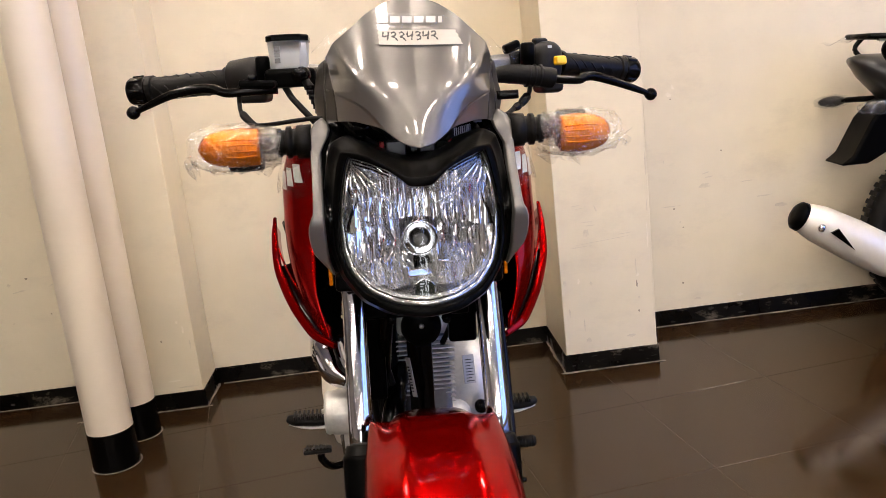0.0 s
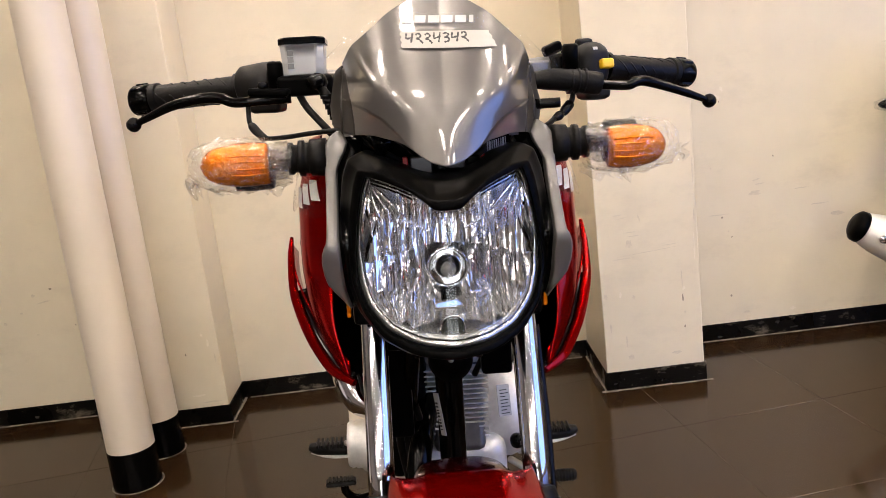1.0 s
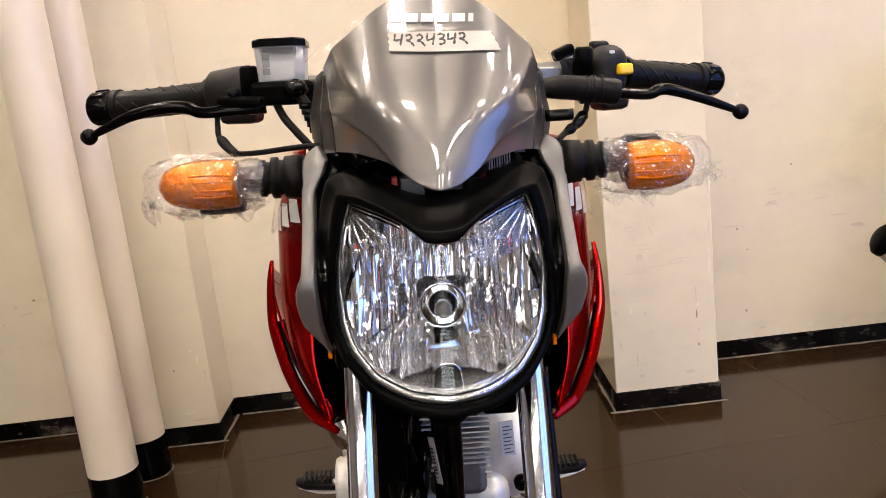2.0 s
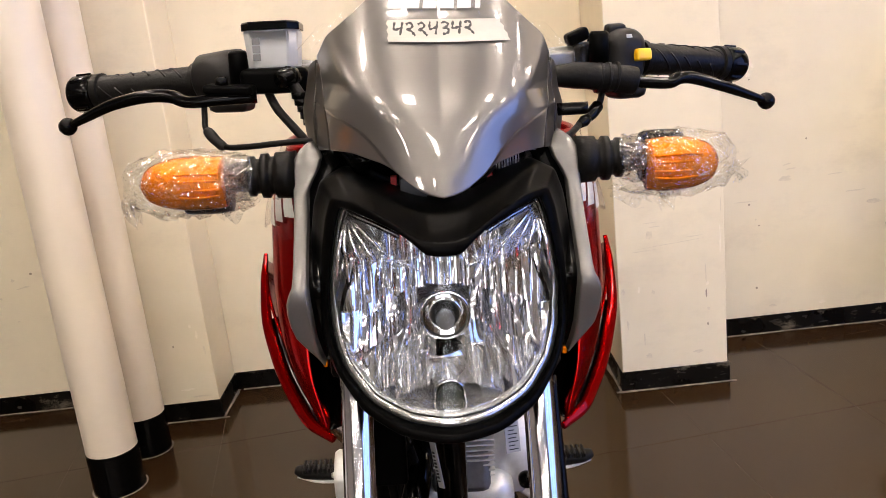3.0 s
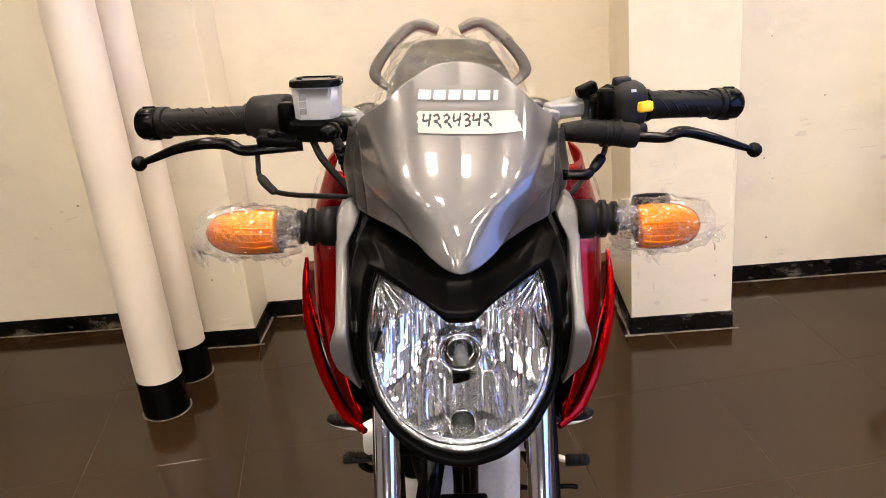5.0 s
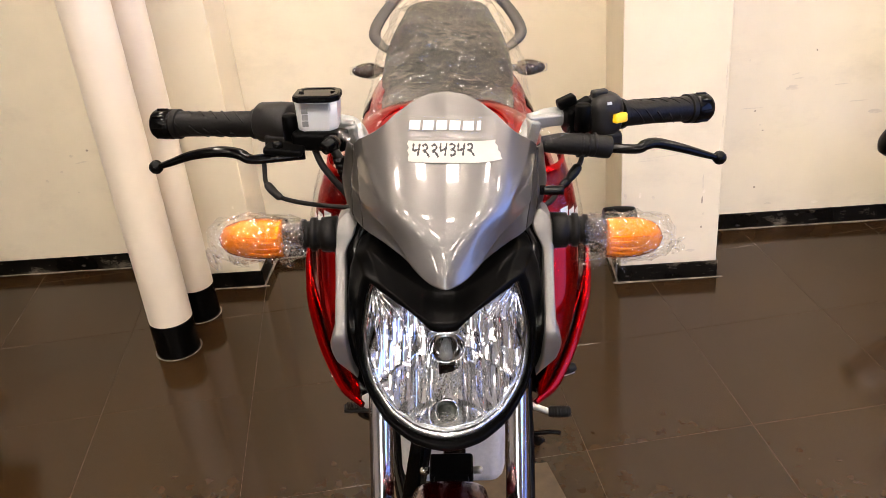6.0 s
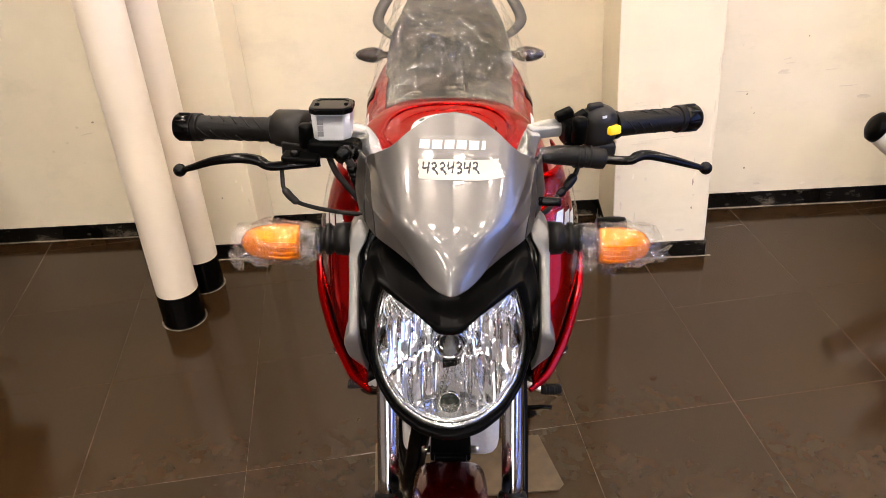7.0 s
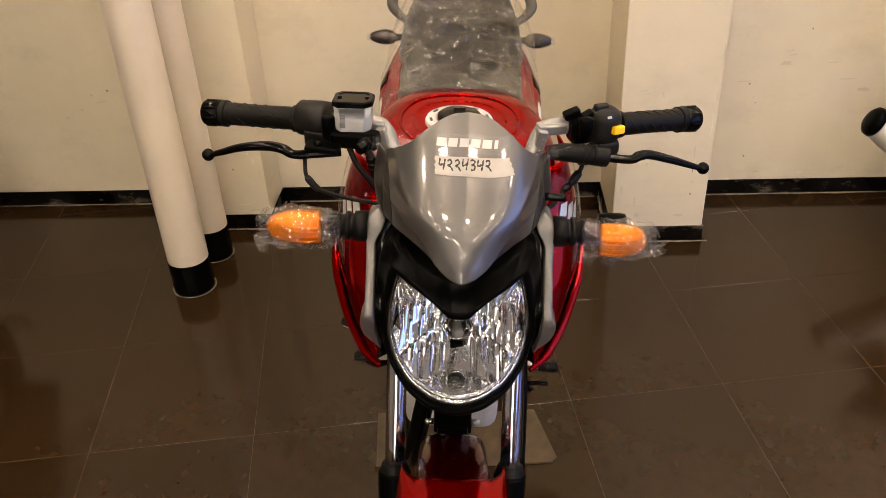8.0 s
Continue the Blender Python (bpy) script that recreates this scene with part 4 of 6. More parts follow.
indicator(-1)
indicator(1)

# fork
turn = Matrix.Identity(4)
def fork_at(z):
    return -0.152 - (0.67 - z) * 0.47


for s in (-1, 1):
    f = lambda z, x=0.0905: (s * x, fork_at(z), z)
    front("fork_tube", tube([f(0.52), f(0.70), f(0.97)], 0.0158, seg=32, n=6), FORK, "chromed fork tube")
    sl = front("fork_slider", tube([f(0.27), f(0.35), f(0.50), f(0.540)], [0.023, 0.0235, 0.0235, 0.0255, 0.0255], seg=24, n=14), BLACK, "black painted fork slider")
    front("dust_seal", tube([f(0.538), f(0.552)], [0.0245, 0.020], seg=24, n=4), RUBBER, "", parent=sl)
    front("side_reflector", slab(min(s * 0.1155, s * 0.1205), max(s * 0.1155, s * 0.1205), -0.132, -0.114, 0.748, 0.790), AMBER, "upright amber side reflector", bevel=0.0015)
    front("reflector_base", slab(min(s * 0.104, s * 0.1150), max(s * 0.104, s * 0.1150), -0.130, -0.110, 0.745, 0.793), BLACK, bevel=0.002)
front("lower_yoke", joined(slab(-0.112, 0.112, -0.150, -0.09, 0.742, 0.768), lathe([(0.69, 0.034), (0.78, 0.034)], "z", (0, -0.085, 0), 20)), BLACK, "black lower fork yoke", bevel=0.006)
front("upper_yoke", slab(-0.115, 0.115, -0.07, 0.03, 0.945, 0.967), SILVER, "silver upper fork yoke", bevel=0.008)
front("brake_hose", tube([(0.106, -0.118, 0.72), (0.1095, -0.155, 0.62), (0.1095, -0.202, 0.52), (0.108, -0.285, 0.36)], 0.0058, seg=10), GLOSS, "black brake hose along the fork")
part("engine_mount", joined(slab(-0.034, 0.034, -0.06, -0.01, 0.468, 0.488), slab(-0.027, 0.027, -0.068, -0.05, 0.435, 0.486)), BLACK, bike, "black engine mount on the down tube", bevel=0.004)
for s in (-1, 1):
    part("bracket_screw", lathe([(s * 0.034, 0.006), (s * 0.046, 0.006), (s * 0.049, 0.003)], "x", (0, -0.04, 0.478), 12), STEEL, bike)

# front wheel and mudguard
AX = (fork_at(0.29) - 0.03, 0.298)
tyre = []
for k in range(48):
    a = 2 * math.pi * k / 48
    ring = []
    for j in range(14):
        b = 2 * math.pi * j / 14
        r = 0.258 + 0.040 * math.cos(b)
        ring.append(Vector((0.043 * math.sin(b), AX[0] + r * math.cos(a), AX[1] + r * math.sin(a))))
    tyre.append(ring)
wheel = front("front_wheel", rings_mesh("tyre", tyre + [tyre[0]], caps=False), RUBBER, "front wheel with black road tyre")
front("rim", lathe([(-0.03, 0.222), (-0.03, 0.205), (-0.012, 0.195), (0.012, 0.195), (0.03, 0.205), (0.03, 0.222)], "x", (0, AX[0], AX[1]), 48), GLOSS, "", parent=wheel)
for k in range(5):
    a = 2 * math.pi * k / 5 + 0.3
    front("spoke", tube([(0, AX[0] + 0.03 * math.cos(a), AX[1] + 0.03 * math.sin(a)), (0, AX[0] + 0.2 * math.cos(a + 0.12), AX[1] + 0.2 * math.sin(a + 0.12))], [0.016, 0.011], seg=8, n=4), GLOSS, "", parent=wheel)
front("hub", lathe([(-0.06, 0.03), (-0.03, 0.045), (0.03, 0.045), (0.06, 0.03)], "x", (0, AX[0], AX[1]), 24), CAST, "", parent=wheel)
front("brake_disc", lathe([(0.060, 0.07), (0.060, 0.125), (0.064, 0.125), (0.064, 0.07)], "x", (0, AX[0], AX[1]), 40), STEEL, "", parent=wheel)


def guard(s, v, wide, base, drop, ridge=0.0):
    """A place on the mudguard, s across and v round the wheel from behind its top to before its middle."""
    a = radians(54 + 118 * v)
    r = base + ridge / (1 + math.exp((abs(s) - 0.42) * 26)) - drop * abs(s) ** 3 + 0.006 * math.sin(math.pi * v)
    return Vector((wide * math.sin(s * 1.4) / math.sin(1.4), AX[0] + r * math.cos(a), AX[1] + r * math.sin(a)))


def tongue(u, v):
    v = -0.10 + 0.60 * v
    base = smooth_at([(-0.10, 0.316), (-0.06, 0.331), (0.0, 0.335), (0.06, 0.331), (0.12, 0.3275), (0.2, 0.326), (0.3, 0.321), (0.5, 0.312)], v, 0.02)
    return guard(2 * u - 1, v, curve_at([(-0.10, 0.030), (-0.07, 0.042), (-0.03, 0.048), (0.2, 0.051), (0.5, 0.030)], v), base, curve_at([(0, 0.016), (0.2, 0.014), (0.5, 0.002)], v))


def shell(u, v):
    """The broad front, its back edge hollow in the middle and drawn up into a tip at each side."""
    s = 2 * u - 1
    v0 = 0.235 - 0.080 * abs(s) ** 2.2
    v = v0 + (1 - v0) * v
    wide = curve_at([(0.15, 0.0735), (0.30, 0.080), (0.45, 0.081), (0.6, 0.077), (0.85, 0.062), (1, 0.035)], v)
    p = guard(s, v, wide, 0.324, smooth_at([(0.12, 0.002), (0.2, 0.014), (0.32, 0.034), (1, 0.050)], v, 0.04), 0.006 * min(1, v * 4))
    p.z += 0.004 * math.exp(-((v - v0) / 0.05) ** 2) * abs(s) ** 4
    return p


front("front_mudguard", sheet(shell, 48, 80), RED, "candy red front mudguard", thick=0.0035)
# the shade under the lamp is painted into the tongue's red
front("mudguard_tongue", sheet(tongue, 24, 24), RED_SHADED, "rear tongue of the mudguard, its red darkened for shade", thick=0.003)

# bars, grips, levers and switches
turn = STEER
for s in (-1, 1):
    bar = front("handlebar", tube([(s * 0.088, -0.035, 0.955), (s * 0.100, -0.012, 0.985), (s * 0.115, 0.010, 1.020), (s * 0.135, 0.020, 1.0275), (s * 0.18, 0.026, 1.0275), (s * 0.25, 0.046, 1.022), (s * 0.366, 0.102 if s > 0 else 0.0775, 1.008 if s > 0 else 1.0145)], 0.0125, seg=20, n=40), SILVER, "silver handlebar half")
    out = 0.109 if s > 0 else 0.114
    riser = front("bar_riser", moved(box(0.016, 0.024, 0.074), pose(s * out, 0.000, 0.995, 0, s * 12, s * 10)), SILVER, "square silver bar riser", bevel=0.003)
    front("riser_foot", moved(box(0.046, 0.022, 0.017), pose(s * (out + 0.023), 0.014, 1.0275, 0, 0, s * 12)), SILVER, "", parent=riser, bevel=0.004)
    g0, g1 = Vector((s * 0.252, 0.047, 1.0215)), Vector((s * 0.372, 0.1035, 1.0075))
    if s < 0:
        g1 = Vector((-0.372, 0.0795, 1.0140))
    else:
        g0, g1 = g0 - Vector((0.015, 0.005, -0.001)), g1 - Vector((0.015, 0.005, -0.001))
    along = (g1 - g0).normalized()
    q = along.to_track_quat("X", "Z").to_matrix().to_4x4()
    prof = [(-0.004, 0.0125), (-0.003, 0.0205), (0.003, 0.0205), (0.004, 0.0170), (0.012, 0.0175), (0.05, 0.0168), (0.10, 0.0172), (0.115, 0.0178), (0.116, 0.0205), (0.124, 0.0205), (0.125, 0.017)]
    grip = front("grip", moved(lathe(prof, "x", seg=32), Matrix.Translation(g0) @ q), RUBBER, "black ribbed rubber grip", sharp=40)
    for k in range(5):
        c = 0.022 + 0.0200 * k
        for off in (0.4, math.pi * 0.66 + 0.4, math.pi * 1.33 + 0.4):
            pts = [Vector((c + 0.022 * (t - 0.5), 0.0170 * math.cos(off + 1.3 * t + k * 0.2), 0.0170 * math.sin(off + 1.3 * t + k * 0.2))) for t in (0, 0.25, 0.5, 0.75, 1)]
            front("grip_rib", moved(tube(pts, 0.0013, seg=5, n=6), Matrix.Translation(g0) @ q), RUBBER, "", parent=grip)
    front("bar_end", moved(lathe([(0.125, 0.0125), (0.126, 0.0195), (0.1275, 0.0205), (0.150, 0.0205), (0.1535, 0.0185), (0.154, 0.010)], "x", seg=32), Matrix.Translation(g0) @ q), GLOSS, "gloss black bar end weight", sharp=40)
    for k in range(8):
        a = 2 * math.pi * k / 8
        front("bar_end_flute", moved(box(0.018, 0.0035, 0.0035, 0.139, 0.0205 * math.cos(a), 0.0205 * math.sin(a)), Matrix.Translation(g0) @ q), GLOSS, bevel=0.001)
    if s < 0:
        path = [(-0.178, -0.036, 1.008), (-0.215, -0.042, 1.007), (-0.245, -0.044, 1.006), (-0.262, -0.038, 1.012), (-0.288, -0.032, 1.013), (-0.325, -0.024, 1.006), (-0.356, -0.016, 0.994), (-0.373, -0.010, 0.987)]
    else:
        path = [(0.17, -0.034, 1.006), (0.205, -0.032, 1.003), (0.245, -0.030, 0.999), (0.258, -0.026, 1.003), (0.275, -0.020, 1.0025), (0.31, -0.014, 0.992), (0.343, -0.008, 0.980), (0.359, -0.004, 0.974)]
    lever = front("brake_lever" if s < 0 else "clutch_lever", tube(path, [0.0085, 0.008, 0.0075, 0.0085, 0.0085, 0.0075, 0.006, 0.005], seg=14, n=36, flat=0.8), GLOSS, "gloss black ball-ended hand lever")
    e = path[-1]
    front("lever_ball", lathe([(-0.0095, 0.001), (-0.008, 0.005), (-0.004, 0.0085), (0, 0.0095), (0.004, 0.0085), (0.008, 0.005), (0.0095, 0.001)], "x", (e[0] + s * 0.006, e[1] + 0.003, e[2] - 0.002), 20), GLOSS, "", parent=lever)


def rounded(sx, sy, sz, at, turn=(0, 0, 0)):
    return moved(box(sx, sy, sz), pose(*at, *turn))


# brake side: throttle drum, master cylinder and its fluid cup
front("throttle_housing", moved(lathe([(-0.034, 0.016), (-0.033, 0.024), (-0.030, 0.0265), (0.0, 0.028), (0.016, 0.0275), (0.018, 0.024), (0.020, 0.015)], "x", seg=28), pose(-0.216, 0.036, 1.026, 0, -4, -22)), HOUSING, "black throttle housing")
front("throttle_housing", rounded(0.046, 0.03, 0.03, (-0.214, 0.022, 1.004), (0, 0, -20)), HOUSING, bevel=0.007)
mc = front("master_cylinder", rounded(0.072, 0.030, 0.026, (-0.158, -0.022, 1.022), (0, 0, -10)), BLACK, "black front brake master cylinder", bevel=0.007)
front("lever_perch", rounded(0.05, 0.026, 0.010, (-0.203, -0.040, 1.016), (0, 4, -8)), BLACK, "", parent=mc, bevel=0.004)
front("pivot_bolt", lathe([(1.018, 0.0065), (1.027, 0.0065), (1.029, 0.004)], "z", (-0.210, -0.043, 0), 12), GLOSS, "", parent=mc)
front("mirror_boss", lathe([(1.02, 0.010), (1.05, 0.010), (1.053, 0.008)], "z", (-0.197, -0.012, 0), 20), BLACK, "", parent=mc)
front("bar_clamp", rounded(0.028, 0.03, 0.036, (-0.172, 0.010, 1.026), (0, 0, -12)), BLACK, "", parent=mc, bevel=0.006)
cup_o = [(-0.0275, -0.016), (-0.0195, -0.025), (0.018, -0.025), (0.0275, -0.014), (0.0275, 0.016), (0.018, 0.025), (-0.0195, 0.025), (-0.0275, 0.016)]
CUP = (-0.160, -0.005, 1.0525)
cup = front("fluid_cup", moved(rings_mesh("cup", [[Vector((a * k, b * k, z)) for a, b in cup_o] for z, k in ((-0.020, 0.86), (-0.017, 0.92), (0.0, 0.96), (0.016, 1.0), (0.018, 1.0))], smooth=False), pose(*CUP, -4, 0, -2)), MILK, "milky white brake fluid cup", bevel=0.002)
front("cup_lid", moved(rings_mesh("lid", [[Vector((a * k, b * k, z)) for a, b in cup_o] for z, k in ((0.018, 1.06), (0.0245, 1.06), (0.0265, 1.0), (0.0267, 0.80), (0.0255, 0.78))], smooth=False), pose(*CUP, -4, 0, -2)), GLOSS, "gloss black lid", parent=cup, bevel=0.0008)
for sx in (-0.02, 0.02):
    front("lid_screw", moved(lathe([(0.026, 0.0035), (0.0275, 0.003)], "z", (sx, 0, 0), 10), pose(*CUP, -4, 0, -2)), GLOSS, "", parent=cup)
for k, g in enumerate((0.12, 0.20, 0.15)):
    front("level_mark", moved(slab(-0.0175, -0.010, -0.0262, -0.0242, 0.004 - 0.008 * k, 0.0105 - 0.008 * k), pose(*CUP, -4, 0, -2)), material("level_mark", (g, g, g), rough=0.4), "grey level mark", parent=cup)
front("banjo", tube([(-0.135, -0.030, 1.022), (-0.142, -0.052, 1.026), (-0.150, -0.062, 1.024)], [0.0085, 0.0095, 0.0085], seg=14, n=8), GLOSS, "black hose union")
front("banjo_collar", tube([(-0.140, -0.046, 1.025), (-0.143, -0.053, 1.026)], 0.0108, seg=14, n=3), GLOSS, "steel union collar")
front("brake_hose", tube([(-0.140, -0.050, 1.020), (-0.128, -0.062, 1.000), (-0.118, -0.075, 0.97), (-0.105, -0.085, 0.94), (-0.08, -0.09, 0.90)], 0.0058, seg=10), RUBBER, "black hose down to the fork")
for k in range(9):
    t = k / 8
    front("hose_spring", lathe([(-0.003, 0.0085), (0.003, 0.0085)], "z", (-0.132 + 0.02 * t, -0.060 - 0.02 * t, 1.008 - 0.05 * t), 10), GLOSS)
front("throttle_cable", tube([(-0.172, -0.012, 1.016), (-0.160, -0.034, 0.996), (-0.148, -0.045, 0.982), (-0.125, -0.055, 0.955), (-0.10, -0.065, 0.92)], 0.0045, seg=10), RUBBER, "black throttle cable")
front("switch_wire", tube([(-0.222, 0.0, 1.002), (-0.2300, -0.030, 1.006), (-0.2290, -0.050, 0.990), (-0.2255, -0.0618, 0.9786), (-0.2112, -0.0656, 0.9632), (-0.185, -0.085, 0.9635), (-0.150, -0.108, 0.9680), (-0.1213, -0.1195, 0.9700), (-0.105, -0.11, 0.965)], 0.0030, seg=10, n=44), RUBBER, "thin black cable")
front("cable_joint", tube([(-0.2262, -0.0605, 0.9800), (-0.2240, -0.0622, 0.9768), (-0.2185, -0.0642, 0.9700), (-0.2125, -0.0656, 0.9640), (-0.2085, -0.0672, 0.9622)], [0.0034, 0.0052, 0.0056, 0.0050, 0.0052, 0.0036], seg=12, n=16), HOUSING, "moulded rubber joint in the cable")

# clutch side: switch box, perch with rubber boot
sw = front("switch_box", rounded(0.052, 0.046, 0.062, (0.212, 0.030, 1.026), (0, 2, 22)), HOUSING, "black handlebar switch box", bevel=0.021, segs=5)
front("dip_switch", rounded(0.024, 0.012, 0.012, (0.205, 0.028, 1.0555), (8, 0, 20)), HOUSING, "", parent=sw, bevel=0.004)
front("dip_switch", rounded(0.020, 0.014, 0.009, (0.184, 0.022, 1.046), (10, -24, 20)), BLACK, "", parent=sw, bevel=0.003)
front("switch_icon", rounded(0.007, 0.0008, 0.0035, (0.2155, 0.0085, 1.048), (-14, 0, 22)), WHITE, "small white lamp symbol", parent=sw)
front("horn_button", rounded(0.0195, 0.014, 0.0130, (0.2300, 0.012, 1.0275), (-8, 0, 24)), YELLOW, "bright yellow push button", parent=sw, bevel=0.003)
front("switch_lower", rounded(0.040, 0.034, 0.026, (0.216, 0.026, 0.994), (0, 0, 20)), HOUSING, "", parent=sw, bevel=0.008)
perch = front("clutch_perch", rounded(0.030, 0.032, 0.036, (0.172, 0.012, 1.026), (0, 0, 12)), BLACK, "black clutch lever perch", bevel=0.006)
front("mirror_boss", lathe([(1.02, 0.0105), (1.052, 0.0105), (1.055, 0.008)], "z", (0.178, -0.010, 0), 20), BLACK, "", parent=perch)
front("perch_cap", rounded(0.026, 0.016, 0.014, (0.160, 0.016, 1.050), (0, -20, 12)), BLACK, "", parent=perch, bevel=0.004)
front("lever_boot", tube([(0.122, -0.036, 1.012), (0.150, -0.037, 1.012), (0.175, -0.035, 1.009), (0.2, -0.033, 1.005), (0.210, -0.032, 1.003)], [0.010, 0.0135, 0.0140, 0.0145, 0.0150, 0.0142], seg=18, n=20), RUBBER, "black rubber lever boot", parent=perch)
for k in range(3):
    x = 0.170 + 0.0085 * k
    front("boot_ring", tube([(x, -0.0345, 1.0085), (x + 0.003, -0.0343, 1.008)], 0.0155, seg=18, n=3, flat=1.03), RUBBER, "", parent=perch)
front("clutch_cable", tube([(0.124, -0.036, 1.010), (0.105, -0.05, 0.995), (0.09, -0.06, 0.96), (0.06, -0.06, 0.92)], 0.0055, seg=10), RUBBER, "black clutch cable")
front("switch_wire", tube([(0.182, -0.012, 1.002), (0.1760, -0.030, 0.992), (0.1720, -0.036, 0.983), (0.160, -0.050, 0.9725), (0.1444, -0.0661, 0.9654), (0.1266, -0.0985, 0.9595), (0.105, -0.105, 0.952)], 0.0034, seg=10, n=36), RUBBER, "thin black wire")
front("wire_joint", tube([(0.1710, -0.0375, 0.9820), (0.1680, -0.0410, 0.9793), (0.1580, -0.0525, 0.9715), (0.1520, -0.0590, 0.9685), (0.1440, -0.0670, 0.9652)], [0.0040, 0.0064, 0.0066, 0.0046, 0.0062, 0.0040], seg=12, n=22), GLOSS, "moulded joint in the wire")
front("wire_stub", tube([(0.110, -0.124, 0.9870), (0.1385, -0.128, 0.9875)], 0.0058, seg=12, n=4), GLOSS, "black rubber bung")
front("film_scrap", sheet(lambda u, v: Vector((0.098 + 0.055 * u, -0.075 + 0.012 * v + 0.004 * math.sin(8 * u), 1.036 - 0.022 * v + 0.012 * u - 0.004 * math.sin(6 * v))), 8, 6), FILM_THIN, "loose scrap of clear film")
# wiring and clock back under the flyscreen
front("loom_cover", sheet(lambda u, v: Vector(((2 * u - 1) * 0.105, -0.085 - 0.035 * math.cos((2 * u - 1) * 1.4), 0.885 + 0.115 * v)), 12, 6), BLACK, "black inner panel behind the flyscreen", thick=0.003)
front("instrument_back", rounded(0.15, 0.07, 0.06, (0, -0.115, 0.995), (-30, 0, 0)), BLACK, "black instrument housing behind the screen", bevel=0.012)
front("wiring_plug", rounded(0.024, 0.018, 0.018, (-0.028, -0.164, 0.9300)), PLUG, "grey wiring plug", bevel=0.0015)
front("wiring_plug", rounded(0.010, 0.016, 0.014, (-0.006, -0.166, 0.9300)), GLOSS, "black wiring plug", bevel=0.0015)
front("wiring_plug", rounded(0.018, 0.016, 0.011, (0.011, -0.166, 0.9300)), PLUG, "grey wiring plug", bevel=0.0015)
for k in range(9):
    front("barcode_bar", rounded((0.0010, 0.0016, 0.0008)[k % 3], 0.0006, 0.010, (0.048 + 0.0026 * k, -0.160 + 0.0006 * k, 0.945 + 0.0006 * k), (-10, 6, 20)), LABEL, "grey bar of a printed code")
front("wiring_plug", rounded(0.014, 0.016, 0.012, (0.030, -0.165, 0.9310)), GLOSS, "black wiring plug", bevel=0.0015)
front("red_plug", rounded(0.006, 0.010, 0.018, (-0.045, -0.150, 0.9290)), REDPLUG, "small red wiring plug", bevel=0.001)
front("red_plug", rounded(0.005, 0.010, 0.015, (0.042, -0.155, 0.9300)), REDPLUG, "small red wiring plug", bevel=0.001)
front("screen_bolt", lathe([(-0.185, 0.010), (-0.178, 0.010), (-0.17, 0.006)], "y", (-0.070, 0, 0.958), 14), GLOSS, "black screen mounting bolt")
front("screen_stay", tube([(-0.105, -0.09, 1.0), (-0.088, -0.14, 0.965), (-0.07, -0.17, 0.945)], 0.006, seg=8, n=10), GLOSS, "black screen stay")
front("label_plate", rounded(0.012, 0.001, 0.007, (0.077, -0.166, 0.960), (-10, 0, 25)), material("grey_print", (0.05, 0.05, 0.05), rough=0.5), "small grey printed plate")
for k in range(6):
    a = k / 5
    front("loom", tube([(-0.09 + 0.18 * a, -0.10, 0.955), (-0.07 + 0.14 * a, -0.16, 0.946 + 0.006 * math.sin(5 * a)), (-0.03 + 0.06 * a, -0.13, 0.92)], 0.004, seg=7, n=10), RUBBER)

# tank
TANK_Z = [(-0.02, 0.890), (0.03, 0.932), (0.10, 0.964), (0.20, 0.977), (0.30, 0.971), (0.40, 0.936), (0.47, 0.868), (0.50, 0.835)]
TANK_W = [(-0.02, 0.105), (0.04, 0.150), (0.12, 0.176), (0.22, 0.176), (0.32, 0.155), (0.42, 0.125), (0.50, 0.105)]


def tank(u, v):
    y = -0.02 + 0.52 * v
    zt, w = smooth_at(TANK_Z, y, 0.05), smooth_at(TANK_W, y, 0.05)
    a = (2 * u - 1) * 1.95
    sx, cz = math.sin(a), math.cos(a)
    x = w * (abs(sx) ** 0.85) * (1 if sx > 0 else -1)
    low = 0.74 - 0.02 * v
    z = zt - (zt - low) * (0.5 - 0.5 * cz) ** 1.5 * 1.5
    r = math.hypot(x + 0.004, y - 0.183)
    dish = 0.007 * math.exp(-(r / 0.100) ** 14) + 0.005 * math.exp(-(r / 0.078) ** 16)
    return Vector((x, y + 0.02 * (1 - cz) * (1 - v), z - dish))


part("fuel_tank", sheet(tank, 110, 110), RED, bike, "candy red fuel tank", thick=0.003)
def tank_top(x, y):
    """The height of the tank's top, but for its dish."""
    zt, w = smooth_at(TANK_Z, y, 0.05), smooth_at(TANK_W, y, 0.05)
    c = math.sqrt(1 - min(1, (abs(x) / w) ** (2 / 0.85)))
    return zt - (zt - 0.73) * (0.5 - 0.5 * c) ** 1.5 * 1.5


for r, thin, drop in ((0.1005, 0.0024, 0.0022), (0.0800, 0.0020, 0.0092)):
    ring = [(-0.004 + r * math.cos(a), 0.183 + r * math.sin(a)) for a in (2 * math.pi * k / 60 for k in range(61))]
    part("tank_bead", tube([(x, y, tank_top(x, y) - drop) for x, y in ring], thin, seg=8, n=0), RED, bike, "raised red bead round the filler cap")


def tank_film(u, v):
    p = tank(0.10 + 0.80 * u, 0.02 + 0.21 * v + 0.03 * math.sin(7 * u) * v)
    return p + Vector((0.05 * p.x, -0.004, 0.004 + 0.0015 * math.sin(17 * u + 9 * v)))


